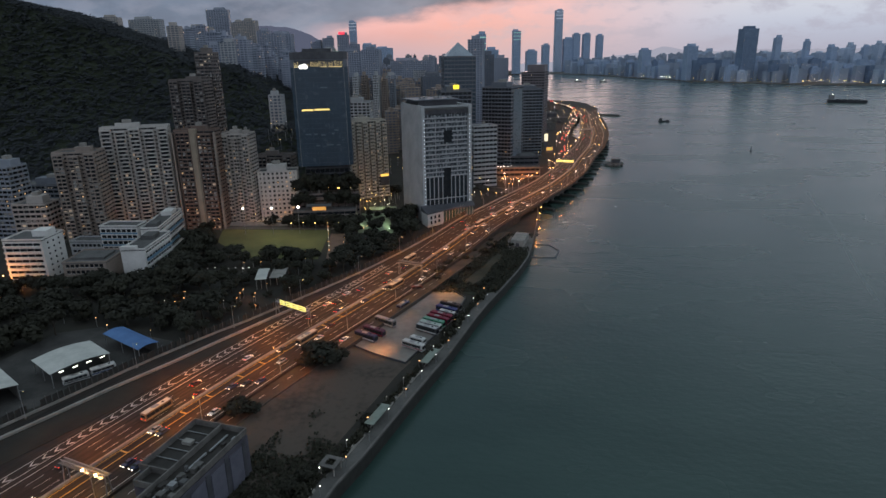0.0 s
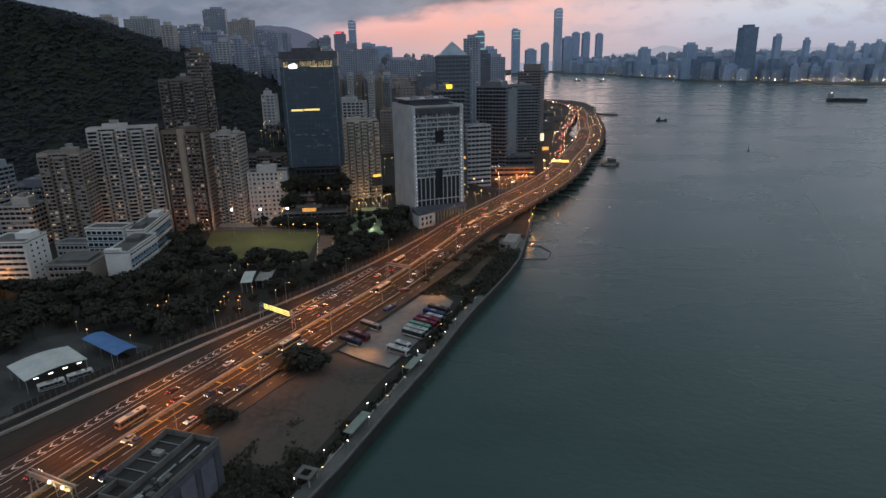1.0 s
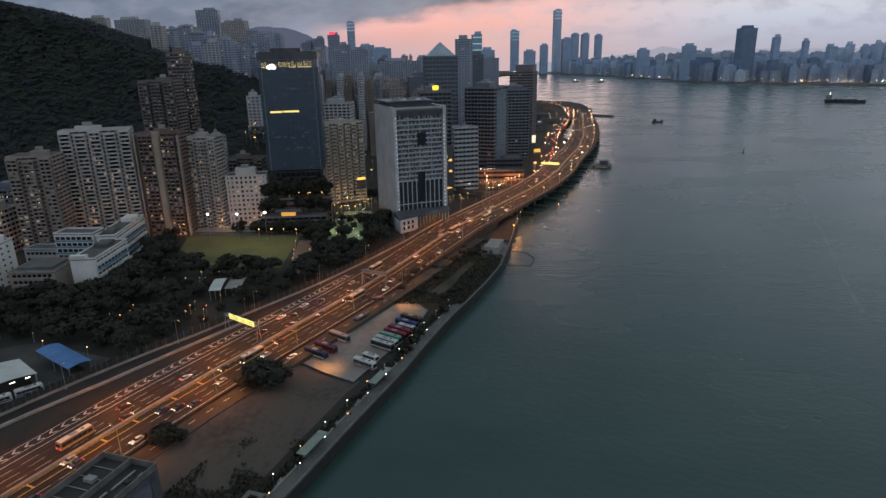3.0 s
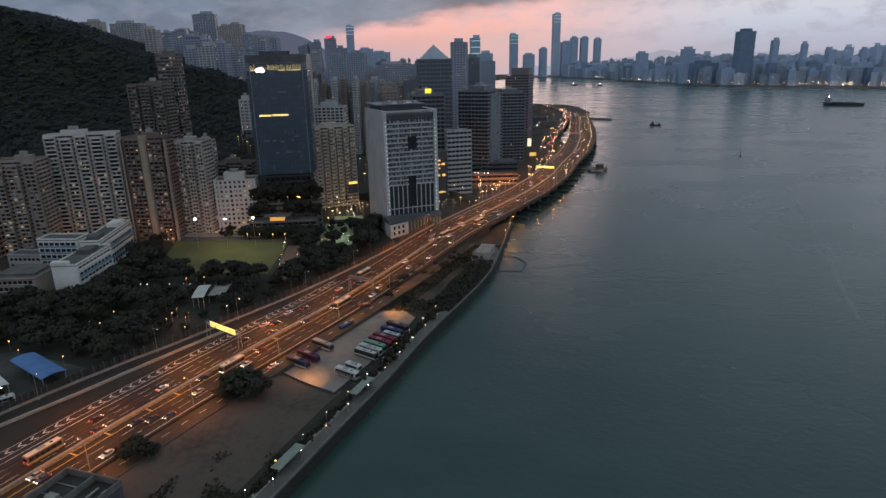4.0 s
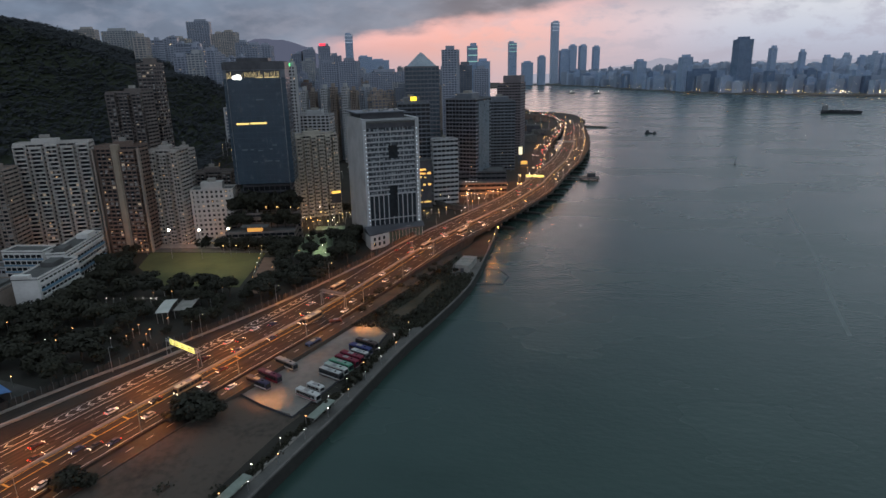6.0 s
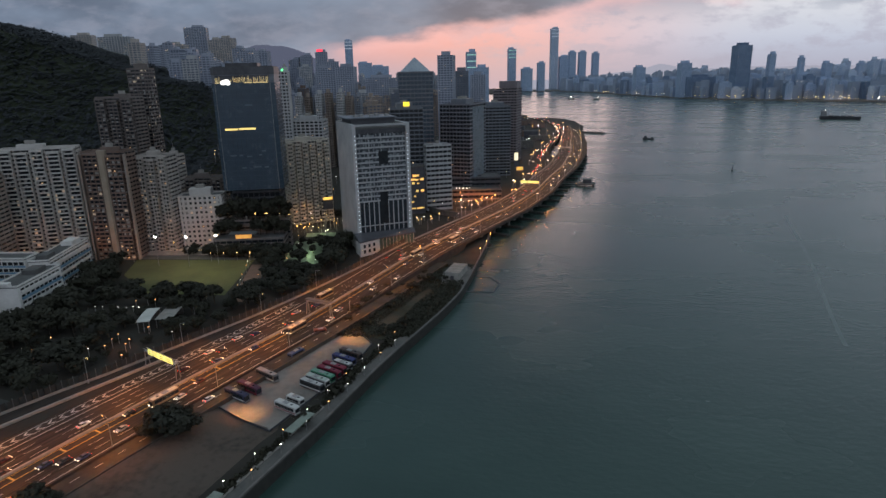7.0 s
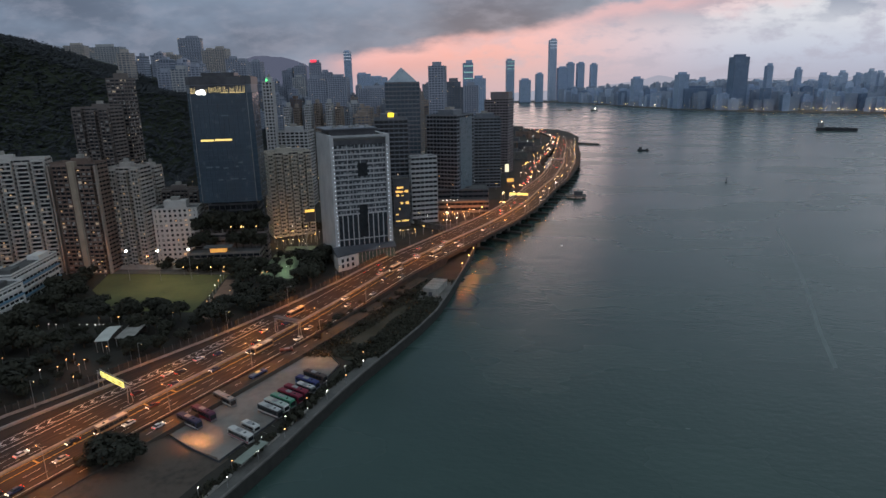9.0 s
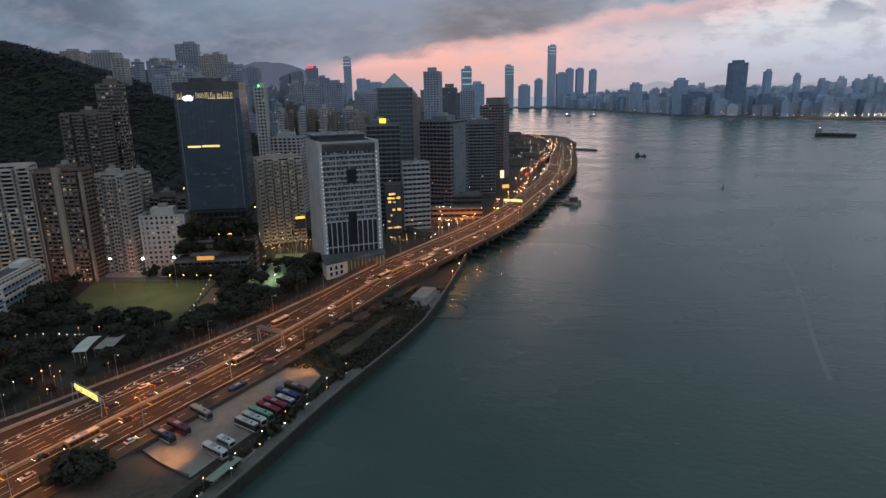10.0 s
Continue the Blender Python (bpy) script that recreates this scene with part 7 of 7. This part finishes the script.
part("float", rod(geo(), (0, 0, -0.6), (0, 0, 1.1), 1.5, 1.2, 12), HULL, buoy)
part("cage", rod(geo(), (0, 0, 1.1), (0, 0, 5.6), 0.8, 0.25, 6), HULL, buoy)
part("top_mark", ball(geo(), 0, 0, 5.9, 0.5), DARK_WALL, buoy)
for x, y, turn in ((573, 2900, 10), (470, 2980, 190)):
    f = thing("ferry", pose(x, y, 0, 0, 0, turn), "small white ferry crossing the harbour", "ferry", "boats")
    part("hull", hull(geo(), 34, 10, -0.8, 4), HULL, f)
    part("cabin", box(geo(), -13, -4, 4, 9, 4, 9.5), WHITE_WALL, f)
    part("lamp", ball(geo(), 2, -4, 10.5, 1.4), BULB, f)

# ---- lit signs and crowns ----
crown = thing("crown_sign", blue.matrix_basis.copy(), "lit crown sign band on the glass tower", "sign")
CROWN_W, CROWN_Y = lamp_stuff("white_sign", (1.0, 0.97, 0.9), 1.5), lamp_stuff("yellow_sign", (1.0, 0.76, 0.36), 0.45)
ct = BT - 0.3
part("band", box(geo(), -17.4, -15.75, ct - 4.6, 17.4, -15.35, ct + 0.2), DARK_WALL, crown)
emblem = geo()
for cx, cz, rx, rz in ((-12.2, -4.3, 2.0, 1.5), (-10.2, -3.7, 2.1, 1.5), (-9.2, -4.7, 1.5, 1.2)):
    n = len(emblem[0])
    for yy in (-16.1, -15.78):
        emblem[0].extend([(cx + rx * math.cos(t * math.pi / 8), yy, ct + cz + rz * math.sin(t * math.pi / 8)) for t in range(16)])
    emblem[1].append(tuple(n + t for t in range(16)))
    emblem[1].extend([(n + t, n + 16 + t, n + 16 + (t + 1) % 16, n + (t + 1) % 16) for t in range(16)])
part("emblem", emblem, CROWN_W, crown, "glowing white rounded emblem")
rngc = random.Random(3)
for k in range(42):
    x = -17.2 + k * 0.82
    if not -14.4 < x < -7.6 and rngc.random() < 0.9:
        part("light_fin", box(geo(), x, -15.95, ct - 4.2, x + 0.2, -15.76, ct - 4.2 + rngc.uniform(1.4, 4.0)), CROWN_Y, crown)
for x0, x1 in ((-17.3, -14.8), (1.5, 6.0), (7.0, 16.5)):
    part("light_bar", box(geo(), x0, -15.97, ct - 4.7, x1, -15.76, ct - 4.2), CROWN_Y, crown)
LIT_FLOOR = lamp_stuff("lit_floor", (1.0, 0.72, 0.22), 0.95)
part("lit_floor", box(geo(), -14.5, -15.75, 81.0, -6.2, -15.6, 82.2), LIT_FLOOR, crown, "lit yellow office floor")
part("lit_floor", box(geo(), -5.4, -15.75, 81.2, 5.6, -15.6, 82.4), LIT_FLOOR, crown, "lit yellow office floor")
# paler pane colour stands in for dim light on these floors
PALE_PANE = surface("pale_office_pane", (0.075, 0.11, 0.14), (0.15, 0.195, 0.23), 0.5, 0.4, 0.0)
for x0, x1, z in ((-13, -9, 63.5), (-7, -4.5, 63.5), (-2, 1.5, 62.8), (6, 8, 63.6), (8, 11, 66.2), (-6, -3, 55.0), (2, 7, 55.4), (9, 12, 55.2), (0, 5, 97.0)):
    part("dim_floor", box(geo(), x0, -15.7, z, x1, -15.55, z + 0.9), PALE_PANE, crown, "office floor pane painted paler for dim light inside")
roof_sign = thing("roof_sign", pose(-20, 566.5, 94.2, 0, 0, 10), "small bright yellow roof sign", "sign")
part("face", box(geo(), -2.6, -0.3, 1.4, 2.6, 0.3, 5.0), lamp_stuff("yellow_face", (1.0, 0.72, 0.05), 1.3), roof_sign)
part("stand", box(geo(), -2.5, 0.3, 0, 2.5, 0.8, 3.0), STEEL, roof_sign)
# the second panel is an added glow for a building's yellow-lit base
for x, y, z, w, h, c, st in ((86, 778, 20, 4.5, 9, (1.0, 0.88, 0.6), 0.9), (90, 772, 9, 8, 4, (1.0, 0.64, 0.16), 0.5), (-82.2, 523.6, 24.5, 7.5, 2.0, (1.0, 0.6, 0.12), 1.2)):
    b = thing("billboard", pose(x, y, z, 0, 0, 30 if x < 0 else 12), "bright glowing panel by the street", "billboard", "billboards")
    part("face", box(geo(), -w / 2, -0.25, 0, w / 2, 0.0, h), lamp_stuff("glowing_panel_face", c, st), b)
    part("frame", box(geo(), -w / 2 - 0.3, 0.0, -8, w / 2 + 0.3, 0.5, h + 0.3), DARK_WALL, b)
shopfront = thing("shop_block", pose(-11, 550, 6.3, 0, 0, 14), "narrow dark block with many lit yellow shop windows", "building")
part("wall", box(geo(), -6.5, 0, 0, 6.5, 9, 40), DARK_WALL, shopfront)
part("roof", box(geo(), -6.8, -0.3, 40, 6.8, 9.3, 40.6), ROOF_GREY, shopfront)
rngs = random.Random(29)
SHOP_LIT = lamp_stuff("shop_window_light", (1.0, 0.60, 0.17), 0.75)
for k in range(26):
    x, z, w = rngs.uniform(-5.6, 4.0), rngs.choice((4, 9.4, 14, 19, 22.2, 25.4, 28.6, 31.8)), rngs.uniform(0.7, 2.6)
    part("shop_window", box(geo(), x, -0.2, z + rngs.uniform(0, 0.6), x + w, 0.05, z + rngs.uniform(1.2, 2.2)), SHOP_LIT, shopfront, "glowing shop window")
tower("podium_block", 25, 622, 72, 36, 16, 4, 2, 14, 7, DUSKY_WALL, GLASS, "long low podium with an orange lit street front", seed=500, lit=0.04, band=0.45, plant=0.1, tall=1.0)
tower("podium_block", 34, 640, 54, 34, 24, 4, 4, 11, 7, DARK_WALL, GLASS, "dark upper terrace of the office podium", seed=501, lit=0.0, band=0.5, plant=0.2, tall=1.2)
terrace_lights = thing("terrace_lights", pose(26, 606.5, 16.2, 0, 0, 2), "row of small white lights along the podium roof", "lamp")
for k in range(5):
    part("post", box(geo(), -6.1 + k * 3.2, -0.1, 0, -5.9 + k * 3.2, 0.1, 1.6), STEEL, terrace_lights)
    part("bulb", ball(geo(), -6.0 + k * 3.2, 0, 1.8, 0.22), BULB, terrace_lights)
ramp_line = smooth_line([(-9, 578), (-4, 562), (8, 545), (24, 533), (36, 540), (43, 556)], 2.0, 12)
setting("wall_ramp", prism(geo(), [tuple(p) for p in ramp_line] + [(p[0] + 0.3, p[1] + 1.6) for p in ramp_line[::-1]], 6.2, 10.5), DARK_CONCRETE, "dark curved retaining wall beside the street", "wall")
beacon = thing("roof_beacon", pose(-146, 636, 126), "green roof beacon light", "lamp")
part("stand", rod(geo(), (0, 0, 0), (0, 0, 3), 0.15), STEEL, beacon)
part("bulb", box(geo(), -0.7, -0.5, -4, 0.7, 0.0, 3.2), lamp_stuff("green_lamp", (0.1, 1.0, 0.25), 2.5), beacon)
red_sign = thing("roof_sign", pose(-284, 1337, 171), "glowing red roof sign on a distant tower", "sign")
part("face", box(geo(), -6.5, -0.4, 0.5, 6.5, 0.4, 5.5), lamp_stuff("red_face", (1.0, 0.06, 0.1), 1.1), red_sign)
part("stand", box(geo(), -6, 0.4, 0, 6, 1.2, 5), STEEL, red_sign)

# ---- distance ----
# backdrop hills glow in a flat colour that stands in for haze
HAZE = bpy.data.materials.new("haze_glow_hills")
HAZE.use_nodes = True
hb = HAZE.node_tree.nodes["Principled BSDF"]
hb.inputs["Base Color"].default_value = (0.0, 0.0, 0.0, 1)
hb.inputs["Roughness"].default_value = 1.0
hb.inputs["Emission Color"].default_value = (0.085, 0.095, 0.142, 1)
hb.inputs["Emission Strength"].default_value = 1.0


# a paler haze glow for the hills across the harbour
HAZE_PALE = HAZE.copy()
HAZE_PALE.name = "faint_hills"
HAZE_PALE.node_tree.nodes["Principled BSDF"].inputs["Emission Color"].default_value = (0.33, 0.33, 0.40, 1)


def far_range(name, xs, zs, y, label, seed, material):
    g = geo()
    for i in range(90):
        x = xs[0] + (xs[-1] - xs[0]) * i / 89
        z = np.interp(x, xs, zs) + 9 * noise.noise((x * 0.006, seed, 0)) + 4 * noise.noise((x * 0.03, seed, 0))
        g[0].extend([(x, y, -2), (x, y + 60, max(z, -1)), (x, y + 160, -2)])
    for i in range(89):
        a, b = 3 * i, 3 * i + 3
        g[1].extend([(a, b, b + 1, a + 1), (a + 1, b + 1, b + 2, a + 2)])
    tagged(new(name, shape(name, g, material)), label, "backdrop", kind="structure")


far_range("backdrop_peak", [-2300, -1900, -1650, -1428, -1262, -1120, -950], [150, 300, 365, 355, 305, 215, 60], 4760, "mountain beyond the city glowing a flat haze blue", 3.0, HAZE)
far_range("backdrop_hills", [300, 900, 1086, 1250, 1367, 1480, 1614, 2000, 2700, 3600], [60, 95, 115, 135, 165, 150, 130, 135, 130, 120], 4760, "hills beyond the harbour glowing a pale haze blue", 8.0, HAZE_PALE)

# low sheds and trees on the point beyond the viaduct
rng = random.Random(91)
for k in range(16):
    y = rng.uniform(960, 1680)
    x = np.interp(y, [900, 1040, 1330, 1700], [105, 135, 205, 190]) - rng.uniform(8, 80)
    root, hh = plain_block("warehouse", x, y, rng.uniform(18, 40), rng.uniform(14, 24), rng.uniform(9, 18), rng.uniform(-10, 25), (DARK_CONCRETE, BROWN_WALL, DARK_WALL)[k % 3], "dark low warehouse on the point", z0=4.5)
    part("loading_door", box(geo(), -2.5, -12.2, 0, 2.5, -6.8, 3.6), DARK_WALL, root)
STRONG = lamp_stuff("strong_sodium", (1.0, 0.42, 0.09), 40.0)
for x, y in ((42, 428), (46.0, 446), (49, 466)):
    lamp = thing("street_lamp", pose(x, y, 4.6), "bright orange lamp at the sea wall under the viaduct", "street lamp", "sea wall lamps")
    part("post", rod(geo(), (0, 0, 0), (0, 0, 5.0), 0.1), STEEL, lamp)
    part("bulb", ball(geo(), 0, 0, 5.2, 0.24), STRONG, lamp, "glowing orange bulb")
    point_lamp("sea_wall_light", x, y, 10.4, 900, ORANGE, 180)


# ---- branch road beside the viaduct, with its traffic ----
BRANCH = smooth_line([(60, 600), (80, 641), (94, 691), (106, 756), (116, 834), (127, 909), (140, 974), (165, 1090), (198, 1239), (222, 1400), (214, 1560), (190, 1680)])
bt = np.gradient(BRANCH, axis=0)
bt /= np.hypot(*bt.T)[:, None]
bs = np.c_[bt[:, 1], -bt[:, 0]]
lo, hi = [tuple(p - s * 8.0) for p, s in zip(BRANCH, bs)], [tuple(p + s * 4.0) for p, s in zip(BRANCH, bs)]
setting("road_branch", prism(geo(), hi + lo[::-1], 4.2, 7.0), ASPHALT, "asphalt branch road on the far point", "road")
rng = random.Random(17)
bodies, glass_g, heads, tails = geo(), geo(), geo(), geo()
for k in range(78):
    i = rng.randrange(10, len(BRANCH) - 4)
    side = rng.choice((-5.5, -2.2, 1.2))
    p = BRANCH[i] + bs[i] * side
    a = math.degrees(math.atan2(bt[i][1], bt[i][0]))
    rbox(bodies, p[0], p[1], 7.0, 4.3, 1.75, 7.85, a)
    rbox(glass_g, p[0] - bt[i][0] * 0.3, p[1] - bt[i][1] * 0.3, 7.85, 2.4, 1.5, 8.4, a)
    e = p - bt[i] * 2.2
    for s in (-0.6, 0.6):
        q = e + bs[i] * s
        rbox(tails if side > -4 else heads, q[0], q[1], 7.45, 0.2, 0.5, 7.8, a)
jam = thing("queue_of_cars", pose(0, 0, 0), "distant queue of cars with red tail lights", "traffic", kind="stuff")
part("bodies", bodies, bpy.data.materials["silver_car_paint"], jam, kind="stuff")
part("cabins", glass_g, CAR_GLASS, jam, kind="stuff")
part("headlights", heads, HEAD, jam, kind="stuff")
part("tail_lights", tails, lamp_stuff("strong_tail_light", (1.0, 0.05, 0.03), 6.0), jam, kind="stuff")
spots = []
for k in range(80):
    i = rng.randrange(4, len(BRANCH) - 2)
    p = BRANCH[i] + bs[i] * rng.choice((-9.5, 5.2, -26 - rng.uniform(0, 30)))
    spots.append((p[0], p[1], 5.0, rng.uniform(6, 10)))
far_lamps("branch_road_lamps", spots, 0.35, "orange lamps along the branch road")
for y in (660, 760, 860, 960, 1080, 1200, 1330, 1500):
    i = int(np.argmin(abs(BRANCH[:, 1] - y)))
    point_lamp("branch_light", BRANCH[i][0] - 2, y, 19, 12000, SODIUM_LIGHT, 172)
# long fading wakes
for pts, w in (([(205, 300), (219, 339), (252, 421), (272, 478), (300, 560)], 1.1), ([(420, 2620), (470, 2700), (540, 2746), (573, 2880)], 5.0)):
    line = smooth_line(pts, 6.0, 6)
    tg = np.gradient(line, axis=0)
    tg /= np.hypot(*tg.T)[:, None]
    nn = np.c_[tg[:, 1], -tg[:, 0]]
    setting("water_wake", prism(geo(), [tuple(p + n * w) for p, n in zip(line, nn)] + [tuple(p - n * w) for p, n in reversed(list(zip(line, nn)))], -0.05, 0.03), WAKE, "faint pale wake on the water", "water")
